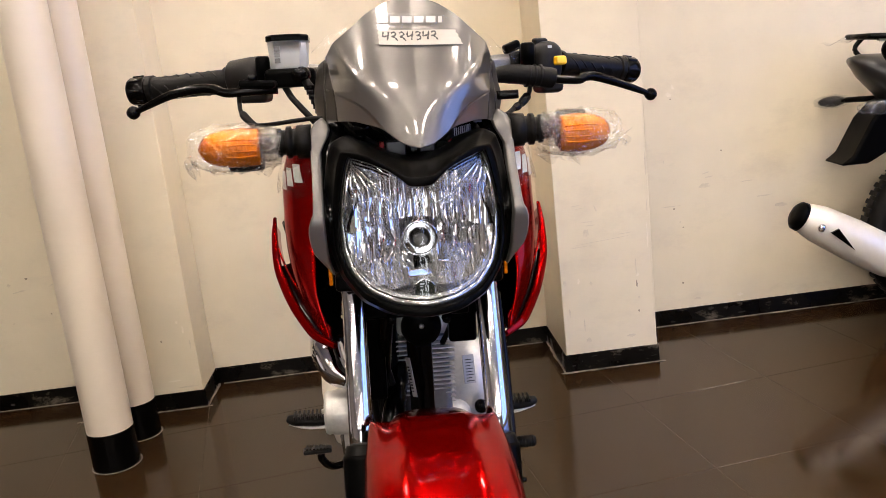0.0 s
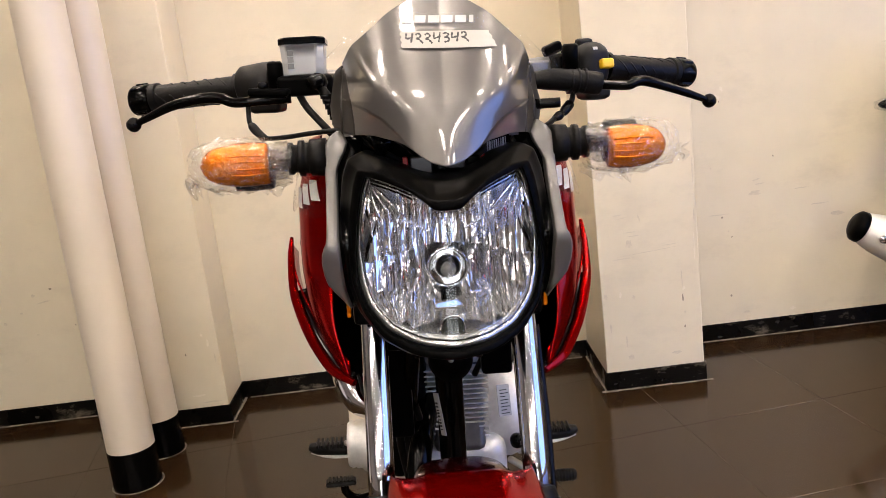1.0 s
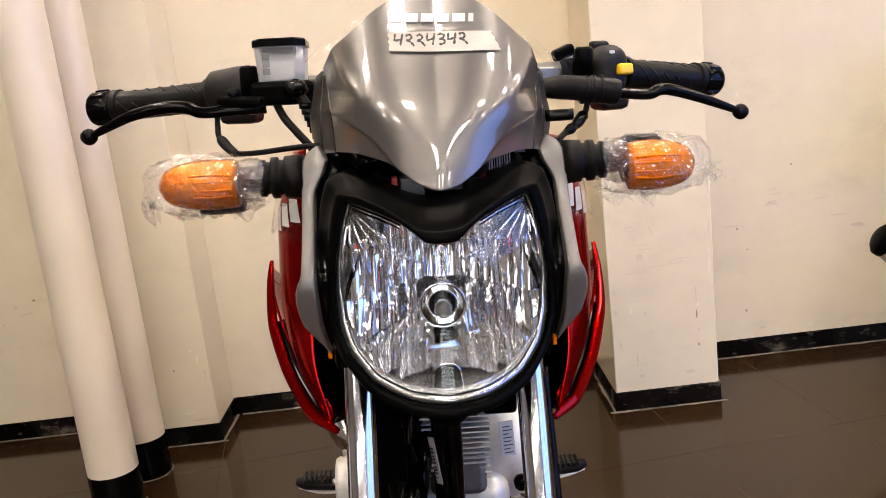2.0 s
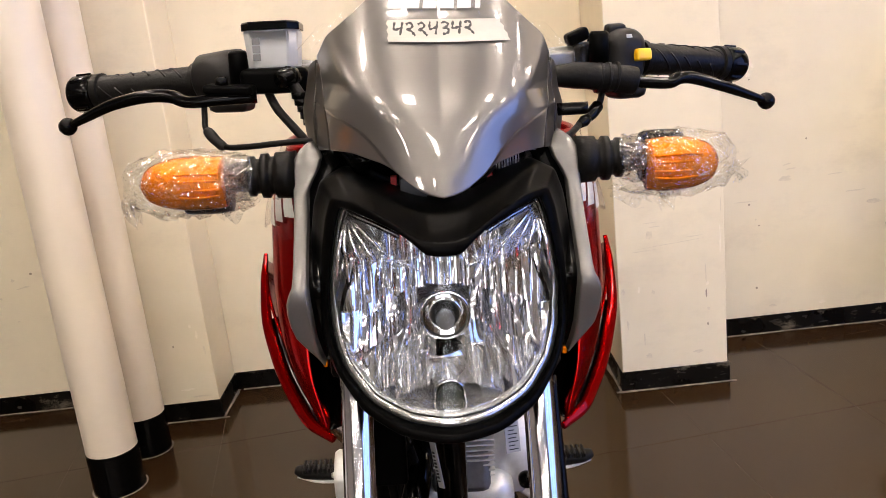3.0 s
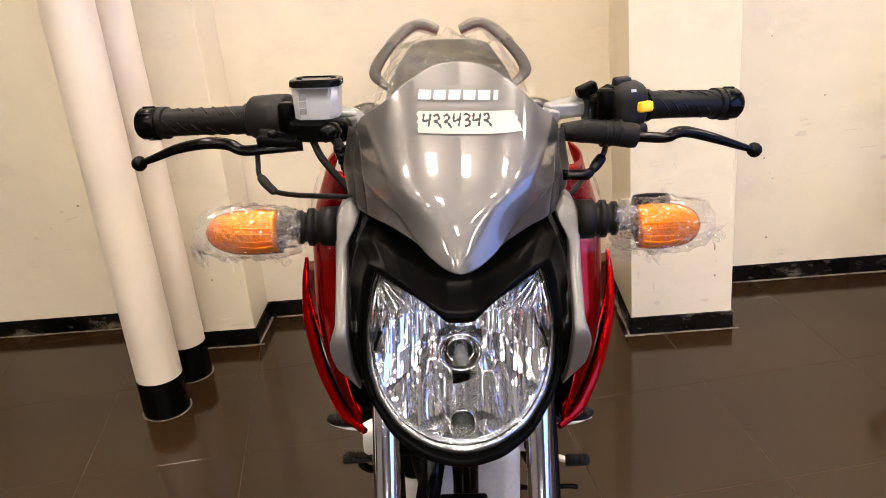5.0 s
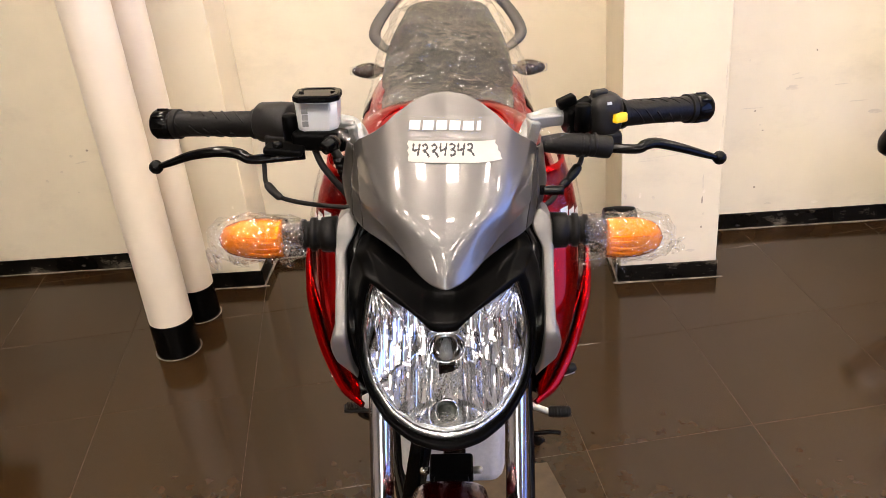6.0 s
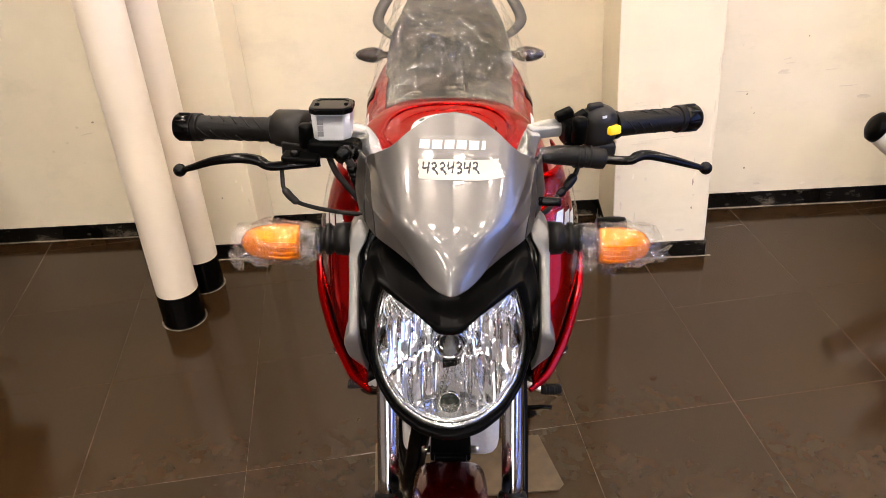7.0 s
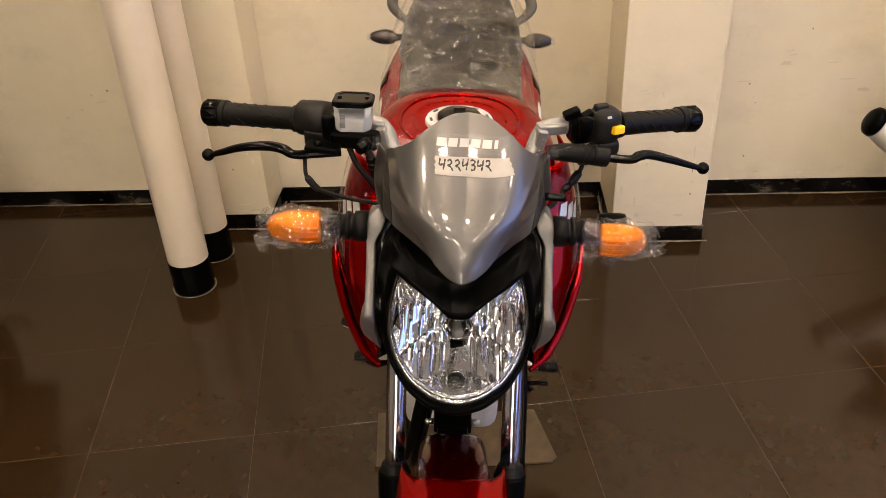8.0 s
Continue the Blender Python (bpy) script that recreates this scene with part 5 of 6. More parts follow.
f = part("tank_film", sheet(tank_film, 30, 14), FILM_MILKY, bike, "milky protective film over the tank's front")
f.visible_shadow = False
CAPM = pose(-0.004, 0.183, 0.961, 0, 0, 0)
cap = part("filler_cap", moved(lathe([(0.0, 0.037), (0.012, 0.037), (0.014, 0.034), (0.014, 0.012), (0.013, 0.0)], "z", seg=36), CAPM), GLOSS, bike, "black locking filler cap")
part("cap_ring", moved(lathe([(0.0, 0.038), (0.006, 0.039), (0.007, 0.041), (0.006, 0.056), (0.002, 0.058), (-0.006, 0.058)], "z", seg=48), CAPM), WHITE, cap, "brushed silver ring")
for k in range(8):
    a = 2 * math.pi * k / 8 + 0.2
    part("ring_mark", moved(slab(-0.006, 0.006, -0.0022, 0.0022, 0.0055, 0.0072), CAPM @ pose(0.0485 * math.cos(a), 0.0485 * math.sin(a), 0, 0, 0, math.degrees(a) + 90)), INK, cap, "small dark printed bar")
part("key_flap", moved(rounded(0.022, 0.03, 0.006, (0, 0.0, 0.016)), CAPM), BLACK, cap, bevel=0.002)


# shrouds beside the tank
SHROUD_X = [(0.645, 0.118), (0.66, 0.136), (0.69, 0.155), (0.72, 0.170), (0.76, 0.181), (0.806, 0.187), (0.84, 0.188), (0.87, 0.191), (0.91, 0.180), (0.945, 0.166)]


def shroud(u, v):
    """The red cheek, from behind the headlamp arm round to the tank's side; v from top to foot."""
    z = 0.945 - 0.292 * v
    x = smooth_at(SHROUD_X, z, 0.02)
    fwd = curve_at([(0.65, -0.085), (0.70, -0.075), (0.78, -0.055), (0.85, -0.020), (0.90, 0.008), (0.945, 0.045)], z)
    a, c, b = Vector((smooth_at([(0.65, 0.124), (0.72, 0.143), (0.79, 0.140), (0.85, 0.120), (0.945, 0.112)], z, 0.02), fwd)), Vector((x + 0.022, curve_at([(0.65, -0.050), (0.75, -0.035), (0.85, -0.005), (0.945, 0.055)], z))), Vector((x - 0.006, 0.05 + 0.13 * (1 - v)))
    p = a * (1 - u) ** 2 + c * 2 * u * (1 - u) + b * u * u
    return Vector((p.x, p.y, z))


both("tank_shroud", sheet(shroud, 16, 32), RED, "candy red tank shroud", thick=0.003)
BLADE = [(0.214, 0.118, 0.803), (0.215, 0.098, 0.775), (0.210, 0.060, 0.738), (0.200, 0.030, 0.715), (0.184, -0.010, 0.692), (0.165, -0.045, 0.672), (0.148, -0.072, 0.660), (0.122, -0.096, 0.652)]


def blade(points, widths, deep=0.011, n=36):
    """A strip with a flat face and crisp edges, thinner towards its back."""
    c = spline(points, n)
    rings = []
    for k, q in enumerate(c):
        d = (c[min(k + 1, n)] - c[max(k - 1, 0)]).normalized()
        w = float(np.interp(k / n, np.linspace(0, 1, len(widths)), widths))
        out = d.cross(Vector((0.25, -1, 0.35))).normalized()
        if out.x < 0:
            out = -out
        face = out.cross(d)
        face = face if face.y < 0 else -face
        g = min(1, w / 0.006)
        rings.append([q + out * (w * a) + face * (deep * g * b) for a, b in ((-1, 0.12), (-0.75, 0.34), (0.15, 0.40), (0.8, 0.24), (1, 0.05), (0.95, -0.3), (0.5, -0.7), (-0.6, -0.7), (-0.95, -0.3))])
    return rings_mesh("blade", rings)


both("shroud_blade", blade(BLADE, [0.0025, 0.005, 0.0062, 0.0068, 0.0068, 0.0066, 0.0062, 0.004]), RED, "raised candy red blade of the shroud", sharp=32)
both("shroud_back", sheet(lambda u, v: Vector((0.118 + 0.088 * u * (1 - 0.75 * v) , 0.14 - 0.215 * v + 0.10 * (1 - u), 0.80 - 0.14 * v - 0.01 * u)), 8, 16), GLOSS, "", thick=0.004)
both("radiator_side", sheet(lambda u, v: Vector((0.100 + 0.010 * math.sin(math.pi * v) , -0.09 + 0.22 * u, 0.64 + 0.26 * v)), 8, 12), GLOSS, "", thick=0.004)
both("shroud_belly", sheet(lambda u, v: Vector((0.216 - 0.09 * v ** 1.5, 0.125 - 0.205 * v + 0.07 * u * (1 - v), 0.795 - 0.12 * v ** 0.8 - 0.03 * u)), 6, 16), RED, "", thick=0.003)
def gap_panel(u, v):
    b = Vector(spline(BLADE, 40)[round(12 + 26 * v)])
    return b + Vector((-0.004 - 0.040 * u, 0.008 + 0.03 * u, 0.004 * u))


both("shroud_gap", sheet(gap_panel, 4, 26), GLOSS, "black panel behind the blade", thick=0.002)
for s in (-1, 1):
    part("side_frame", slab(min(s * 0.052, s * 0.098), max(s * 0.052, s * 0.098), 0.060, 0.085, 0.59 if s > 0 else 0.50, 0.77), BLACK, bike, "black frame side piece", bevel=0.006)
part("steering_head_cover", slab(-0.082, 0.082, 0.020, 0.030, 0.650, 0.80), BLACK, bike, "black panel behind the fork", bevel=0.004)
# plain white slanted mark on each cheek, under film
for s in (-1, 1):
    for k in range(3):
        def mark(u, v):
            p = shroud(0.20 + 0.115 * k + 0.104 * u + 0.06 * (1 - v), 0.175 + 0.020 * k + 0.085 * v)
            return Vector((s * (p.x + 0.0045), p.y - 0.0035, p.z + 0.003))
        part("cheek_mark", sheet(mark, 4, 8), EMBLEM, bike, "plain white mark on the shroud")
    def over(u, v):
        p = shroud(0.10 + 0.7 * u, 0.02 + 0.30 * v + 0.02 * math.sin(9 * u))
        return Vector((s * (p.x + 0.008 + 0.002 * math.sin(13 * u + 11 * v)), p.y - 0.006, p.z + 0.005))
    f = part("mark_film", sheet(over, 12, 12), FILM_THIN, bike, "clear film over the mark")
    f.visible_shadow = False

# seat in crumpled film, tail, rear indicators, grab rail
SEAT_Z = [(0.44, 0.872), (0.55, 0.860), (0.70, 0.855), (0.78, 0.868), (0.86, 0.905), (1.0, 0.940), (1.18, 0.960)]
SEAT_W = [(0.44, 0.112), (0.52, 0.140), (0.65, 0.150), (0.80, 0.154), (0.95, 0.150), (1.18, 0.115)]


def seat(u, v, grow=0.0, low=0.07):
    y = 0.435 + 0.74 * v
    zt, w = smooth_at(SEAT_Z, y, 0.04) + grow, smooth_at(SEAT_W, y, 0.04) + grow
    a = (2 * u - 1)
    return Vector((w * math.sin(a * 1.57), y, zt - low * abs(a) ** 4 - 0.008 * a * a))


part("seat", sheet(seat, 24, 48), SEAT, bike, "black ribbed vinyl seat", thick=0.006)


def seat_film(u, v):
    p = seat(u, v, 0.008, 0.105)
    p.x *= 1.04 + 0.12 * abs(2 * u - 1) ** 7
    q = Vector((p.x * 7, p.y * 7, p.z * 7))
    r1 = (1 - abs(noise.noise(Vector((p.x * 8 + p.y * 4, p.y * 5 - p.x * 6, 3.6))))) ** 7
    r2 = (1 - abs(noise.noise(Vector((p.x * 26 - p.y * 8, p.y * 15 + p.x * 12, 8))))) ** 6
    r3 = 0.5 * (1 - abs(noise.noise(Vector((p.x * 66 + p.y * 20, p.y * 44 - p.x * 20, 5))))) ** 5
    crease = 0.006 * noise.noise(q * 1.7) + 0.022 * r1 + 0.0085 * r2 + 0.0022 * r3
    return p + Vector((0.006 * noise.noise(q * 2 + Vector((9, 0, 0))) + (2 * u - 1) * 0.004, 0, crease))


film = part("seat_film", sheet(seat_film, 110, 200), FILM_SEAT, bike, "crumpled clear plastic film over the seat")
film.visible_shadow = False


def tail_side(u, v):
    y = 0.42 + 0.72 * v
    z1 = curve_at([(0, 0.81), (0.3, 0.822), (0.6, 0.855), (1, 0.88)], v)
    z0 = curve_at([(0, 0.70), (0.3, 0.70), (0.6, 0.76), (1, 0.83)], v)
    x = curve_at([(0, 0.12), (0.10, 0.158), (0.22, 0.182), (0.45, 0.188), (0.62, 0.168), (1, 0.11)], v)
    return Vector((x - 0.006 * (2 * u - 1) ** 2  - 0.040 * max(0.0, (u - 0.55) / 0.45) ** 2, y, z0 + (z1 - z0) * u))


both("side_panel", sheet(tail_side, 8, 24), RED, "candy red tail side panel", thick=0.003)
both("side_mark", sheet(lambda u, v: tail_side(0.50 + 0.24 * u, 0.20 + 0.15 * v) + Vector((0.002, 0, 0.003)), 4, 8), WHITE, "white stripe on the side panel", thick=0.0005)
both("side_outline", sheet(lambda u, v: tail_side(0.60 + 0.22 * u, 0.42 + 0.07 * v) + Vector((0.002, 0, 0.003)), 4, 8), GLOSS, "dark lettered patch on the side panel", thick=0.0005)
for s in (-1, 1):
    ri = part("rear_indicator", lathe([(s * 0.13, 0.009), (s * 0.176, 0.009), (s * 0.180, 0.015), (s * 0.200, 0.0205), (s * 0.222, 0.0185), (s * 0.242, 0.011), (s * 0.249, 0.003)], "x", (0, 1.09, 0.801), 20), SMOKED, bike, "black rear indicator in clear film")
    w = part("film_wrap", lathe([(s * (0.176 + 0.0060 * k), (0.010 + 0.0115 * math.sin(math.pi * min(1, 0.15 + k / 14))) * (1 + 0.14 * noise.noise(Vector((k * 1.7, s, 0))))) for k in range(14)], "x", (0, 1.09, 0.801), 18), FILM_SEAT, ri, "crumpled clear film wrap")
    w.visible_shadow = False
    part("grab_rail", tube([(s * 0.120, 1.02, 0.855), (s * 0.168, 1.07, 0.872), (s * 0.186, 1.11, 0.894), (s * 0.158, 1.18, 0.935), (s * 0.105, 1.24, 0.978), (s * 0.070, 1.255, 0.984), (s * 0.030, 1.262, 0.968)], [0.010, 0.014, 0.016, 0.016, 0.015, 0.013], seg=12, n=36, flat=0.75), GREY, bike, "grey cast grab rail with loose film")
    f = part("film_wrap", tube([(s * 0.150, 1.19, 0.945), (s * 0.105, 1.24, 0.978), (s * 0.070, 1.255, 0.984), (s * 0.030, 1.262, 0.968)], [0.016, 0.0175, 0.016, 0.0185, 0.015], seg=12, n=20), FILM_KNOT, bike, "clear film round the grab rail")
    f.visible_shadow = False
part("tail_cover", rounded(0.20, 0.30, 0.05, (0, 1.12, 0.875), (6, 0, 0)), GREY, bike, "dark grey tail cover", bevel=0.02)
part("tail_lamp", rounded(0.14, 0.06, 0.05, (0, 1.275, 0.895), (10, 0, 0)), material("tail_lamp_red", (0.4, 0.005, 0.005), rough=0.15, coat=0.5), bike, "red tail lamp", bevel=0.015)
part("rear_mudguard", sheet(lambda u, v: Vector(((2 * u - 1) * 0.075, 1.20 + 0.20 * v, 0.80 - 0.35 * v - 0.02 * (2 * u - 1) ** 2)), 8, 12), BLACK, bike, "black rear mudguard", thick=0.004)

# frame, engine and the rest below
part("down_tube", tube([(0, 0.0, 0.80), (0, 0.02, 0.70), (0.004, 0.06, 0.50), (0.004, 0.12, 0.30)], 0.020, seg=16, n=16), GLOSS, bike, "black frame down tube")
part("barcode_label", slab(-0.004, 0.004, -0.0008, 0.0008, -0.036, 0.036), LABEL, bike, "white paper barcode label", m=pose(-0.014, 0.012, 0.555, 13, 0, -35))
for k in range(9):
    part("barcode_bar", slab(-0.0028, 0.0006, -0.0018, -0.0009, -0.026 + 0.0055 * k, -0.026 + 0.0055 * k + (0.0028 if k % 3 else 0.0014)), INK, bike, m=pose(-0.014, 0.012, 0.555, 13, 0, -35))
part("backbone", tube([(0, 0.0, 0.84), (0, 0.25, 0.80), (0, 0.48, 0.70), (0, 0.56, 0.40)], 0.026, seg=12, n=16), BLACK, bike, "black frame spine")
part("horn", lathe([(-0.035, 0.012), (-0.033, 0.028), (-0.022, 0.031), (0.0, 0.024), (0.01, 0.018)], "y", (0.004, 0.0, 0.648), 28), BLACK, bike, "round black horn")
part("horn_cap", lathe([(-0.0375, 0.003), (-0.0355, 0.004)], "y", (0.004, 0.0, 0.652), 14), STEEL, bike)
for s, z in ((-1, 0.672), (1, 0.668)):
    part("stem_bolt", lathe([(-0.052, 0.004), (-0.050, 0.0065), (-0.04, 0.007)], "y", (s * 0.040, -0.01, z), 10), GLOSS, bike)
    part("frame_gusset", tube([(s * 0.030, 0.0, 0.76), (s * 0.045, 0.03, 0.66), (s * 0.055, 0.10, 0.54), (s * 0.05, 0.2, 0.40)] if s < 0 else [(0.03, 0.0, 0.76), (0.05, 0.05, 0.70), (0.06, 0.12, 0.67), (0.07, 0.2, 0.66)], 0.012, seg=10, n=14), GLOSS, bike)
part("exhaust_header", tube([(-0.025, 0.18, 0.52), (-0.040, 0.10, 0.49), (-0.055, 0.06, 0.42), (-0.075, 0.06, 0.30), (-0.085, 0.14, 0.21), (-0.12, 0.35, 0.18), (-0.15, 0.60, 0.20)], 0.0185, seg=16, n=36), GLOSS, bike, "black exhaust header pipe")
cyl = part("cylinder", rounded(0.085, 0.11, 0.15, (0.020, 0.235, 0.480), (-14, 0, 0)), DULLCAST, bike, "cast aluminium engine cylinder", bevel=0.012)
for k in range(15):
    part("cooling_fin", rounded(0.102, 0.135, 0.0026, (0.018, 0.244 - 0.0024 * k, 0.425 + 0.0092 * k), (-14, 0, 0)), CAST, cyl, bevel=0.0008)
part("cylinder_head", rounded(0.115, 0.12, 0.075, (0.022, 0.215, 0.600), (-14, 0, 0)), CAST, cyl, bevel=0.016)
part("carburettor", moved(box(0.075, 0.12, 0.26), pose(-0.066, 0.20, 0.52)), BLACK, bike, "black carburettor and hoses", bevel=0.02)
for k in range(4):
    part("engine_hose", tube([(-0.03 - 0.012 * k, 0.10 + 0.01 * k, 0.66), (-0.055 - 0.005 * k, 0.09, 0.58), (-0.04 - 0.012 * k, 0.11, 0.48), (-0.06, 0.14, 0.36)], 0.0055 + 0.001 * (k % 2), seg=8, n=18), RUBBER, bike, "black engine hose")
part("plug_lead", tube([(0.045, 0.12, 0.57), (0.06, 0.10, 0.62), (0.04, 0.08, 0.68)], 0.005, seg=8), RUBBER, bike, "black spark plug lead")
part("crankcase", rounded(0.20, 0.34, 0.20, (0.0, 0.36, 0.325)), CAST, bike, "cast aluminium crankcase", bevel=0.03, segs=4)
part("clutch_cover", lathe([(-0.10, 0.085), (-0.135, 0.082), (-0.145, 0.070), (-0.148, 0.02)], "x", (0, 0.42, 0.32), 32), CAST, bike, "round cast engine cover")
part("starter_motor", lathe([(-0.176, 0.020), (-0.174, 0.038), (-0.168, 0.042), (-0.162, 0.0405), (-0.158, 0.043), (-0.10, 0.043), (-0.095, 0.036)], "x", (0, 0.300, 0.386), 32), CAST, bike, "silver round engine breather can")
part("can_bolt", lathe([(-0.202, 0.004), (-0.196, 0.006)], "x", (0.022, 0.285, 0.396), 10), STEEL, bike)
part("stator_cover", moved(rings_mesh("sc", [[Vector((x, 0.30 + 0.075 * math.cos(a) * k, 0.435 + 0.085 * math.sin(a) * k)) for a in (2 * math.pi * j / 24 for j in range(24))] for x, k in ((0.05, 1.0), (0.115, 1.0), (0.13, 0.92), (0.136, 0.75))]), Matrix.Identity(4)), CAST, bike, "silver angular engine side cover")
part("cover_seam", tube([(0.137, 0.30 + 0.066 * math.cos(a), 0.435 + 0.075 * math.sin(a)) for a in (2 * math.pi * j / 20 for j in range(21))], 0.003, seg=6, n=40), DULLCAST, bike, "seam of the engine cover")
for k in range(6):
    a = 2 * math.pi * k / 6 + 0.4
    part("cover_bolt", lathe([(0.128, 0.0055), (0.139, 0.0055), (0.141, 0.003)], "x", (0, 0.30 + 0.071 * math.cos(a), 0.435 + 0.081 * math.sin(a)), 10), STEEL, bike)
part("head_cover", rounded(0.085, 0.09, 0.04, (0.028, 0.20, 0.652), (-14, 0, 0)), CAST, cyl, bevel=0.01)
part("cover_label", slab(-0.012, 0.012, -0.0006, 0.0006, -0.026, 0.026), LABEL, bike, "white printed label on the engine", m=pose(0.098, 0.212, 0.486, -18, 6, 24))
for k in range(8):
    part("label_bar", slab(-0.007, (0.008, 0.003, 0.009, 0.006)[k % 4], -0.0016, -0.0007, -0.022 + 0.0055 * k, -0.0206 + 0.0055 * k), INK, bike, m=pose(0.098, 0.212, 0.486, -18, 6, 24))
part("drain_bolt", lathe([(-0.015, 0.012), (-0.004, 0.012), (0.0, 0.009)], "y", (0.117, 0.215, 0.415), 16), GLOSS, bike, "black rubber bung")
part("side_cover_chrome", tube([(-0.165, 0.36, 0.53), (-0.160, 0.33, 0.50), (-0.145, 0.30, 0.47), (-0.12, 0.28, 0.455)], [0.030, 0.036, 0.030, 0.018], seg=18, n=16), CHROME, bike, "bright carburettor cover")
part("air_box", rounded(0.24, 0.25, 0.20, (0, 0.62, 0.60)), BLACK, bike, "black air box", bevel=0.02)
part("swing_arm", joined(slab(-0.13, -0.09, 0.60, 1.02, 0.28, 0.33), slab(0.09, 0.13, 0.60, 1.02, 0.28, 0.33)), BLACK, bike, "black swing arm", bevel=0.006)
for s in (-1, 1):
    peg = part("foot_peg", tube([(s * 0.150, 0.455, 0.306), (s * 0.20, 0.455, 0.307), (s * 0.248, 0.462, 0.307), (s * 0.268, 0.466, 0.309)], [0.015, 0.0165, 0.0165, 0.010], seg=14, n=16, flat=0.75), RUBBER, bike, "ribbed rubber foot peg")
    for k in range(9):
        part("peg_rib", slab(min(s * (0.176 + 0.009 * k), s * (0.181 + 0.009 * k)), max(s * (0.176 + 0.009 * k), s * (0.181 + 0.009 * k)), 0.440, 0.478, 0.314, 0.322), RUBBER, peg, bevel=0.0015)
    part("peg_plate", tube([(s * 0.15, 0.455, 0.292), (s * 0.22, 0.456, 0.291), (s * 0.264, 0.464, 0.300)], 0.008, seg=10, n=10, flat=0.5), CAST, peg)
    part("shock", tube([(s * 0.105, 0.70, 0.68), (s * 0.115, 0.95, 0.36)], 0.024, seg=12, n=4), BLACK, bike, "black rear shock absorber")
pad = part("brake_pedal", rounded(0.058, 0.030, 0.010, (-0.202, 0.375, 0.275), (-8, 0, 4)), RUBBER, bike, "black brake pedal with ribbed pad", bevel=0.004)
for k in range(7):
    part("pad_rib", rounded(0.004, 0.028, 0.003, (-0.223 + 0.007 * k, 0.375, 0.2815), (-8, 0, 4)), RUBBER, pad, bevel=0.001)
part("pedal_arm", tube([(-0.196, 0.380, 0.268), (-0.195, 0.392, 0.245), (-0.175, 0.42, 0.215), (-0.13, 0.46, 0.208)], 0.008, seg=10), GLOSS, pad)
sh = part("gear_lever", tube([(0.13, 0.45, 0.26), (0.16, 0.40, 0.262), (0.195, 0.385, 0.255), (0.205, 0.383, 0.252)], 0.007, seg=10, n=16), STEEL, bike, "steel gear lever with rubber toe piece")
part("toe_rubber", lathe([(0.202, 0.009), (0.204, 0.0115), (0.246, 0.0115), (0.250, 0.009)], "x", (0, 0.383, 0.252), 16), RUBBER, sh)
for k in range(7):
    part("toe_rib", lathe([(0.207 + 0.0058 * k, 0.0128), (0.2095 + 0.0058 * k, 0.0128)], "x", (0, 0.383, 0.252), 14), RUBBER, sh)
part("side_stand", tube([(0.11, 0.50, 0.24), (0.15, 0.53, 0.14), (0.20, 0.56, 0.022), (0.215, 0.575, 0.012)], 0.010, seg=10, n=14), GLOSS, bike, "black side stand")
part("stand_prop", tube([(0.12, 0.50, 0.10), (0.19, 0.49, 0.105), (0.222, 0.485, 0.112), (0.246, 0.482, 0.112)], 0.006, seg=10, n=14), GLOSS, bike, "black bent stand peg")
# rear wheel
RX = (0.98, 0.302)
rt = []
for k in range(48):
    a = 2 * math.pi * k / 48
    rt.append([Vector((0.055 * math.sin(b), RX[0] + (0.252 + 0.05 * math.cos(b)) * math.cos(a), RX[1] + (0.252 + 0.05 * math.cos(b)) * math.sin(a))) for b in (2 * math.pi * j / 14 for j in range(14))])
rw = part("rear_wheel", rings_mesh("tyre", rt + [rt[0]], caps=False), RUBBER, bike, "rear wheel with black road tyre")
part("rim", lathe([(-0.04, 0.215), (-0.04, 0.2), (-0.014, 0.19), (0.014, 0.19), (0.04, 0.2), (0.04, 0.215)], "x", (0, *RX), 48), GLOSS, rw)
part("hub", lathe([(-0.08, 0.04), (-0.04, 0.07), (0.04, 0.07), (0.08, 0.04)], "x", (0, *RX), 24), CAST, rw)
for k in range(5):
    a = 2 * math.pi * k / 5
    part("spoke", tube([(0, RX[0] + 0.05 * math.cos(a), RX[1] + 0.05 * math.sin(a)), (0, RX[0] + 0.2 * math.cos(a), RX[1] + 0.2 * math.sin(a))], [0.018, 0.012], seg=8, n=4), GLOSS, rw)
part("silencer", tube([(-0.15, 0.60, 0.20), (-0.165, 0.75, 0.24), (-0.175, 1.0, 0.32), (-0.18, 1.22, 0.39)], [0.03, 0.048, 0.052, 0.045], seg=20, n=20), MUFFLER, bike, "silver silencer")

# cardboard under the engine
card = part("cardboard_sheet", prism([(-0.055, 1.545), (0.10, 1.556), (0.22, 1.548), (0.372, 1.558), (0.385, 1.575), (0.338, 1.74), (0.05, 1.72), (-0.07, 1.73)], 0.004, "z"), CARD, m=pose(0, 0, 0.0035))
tagged(card, "dirty brown cardboard sheet lying under the motorcycle", "cardboard")

# ---- the second motorcycle, tail towards the pillar ----
CHARCOAL = material("charcoal_paint", (0.0085, 0.008, 0.0075), rough=0.35, vary=0.15, grain=200, coat=0.25)


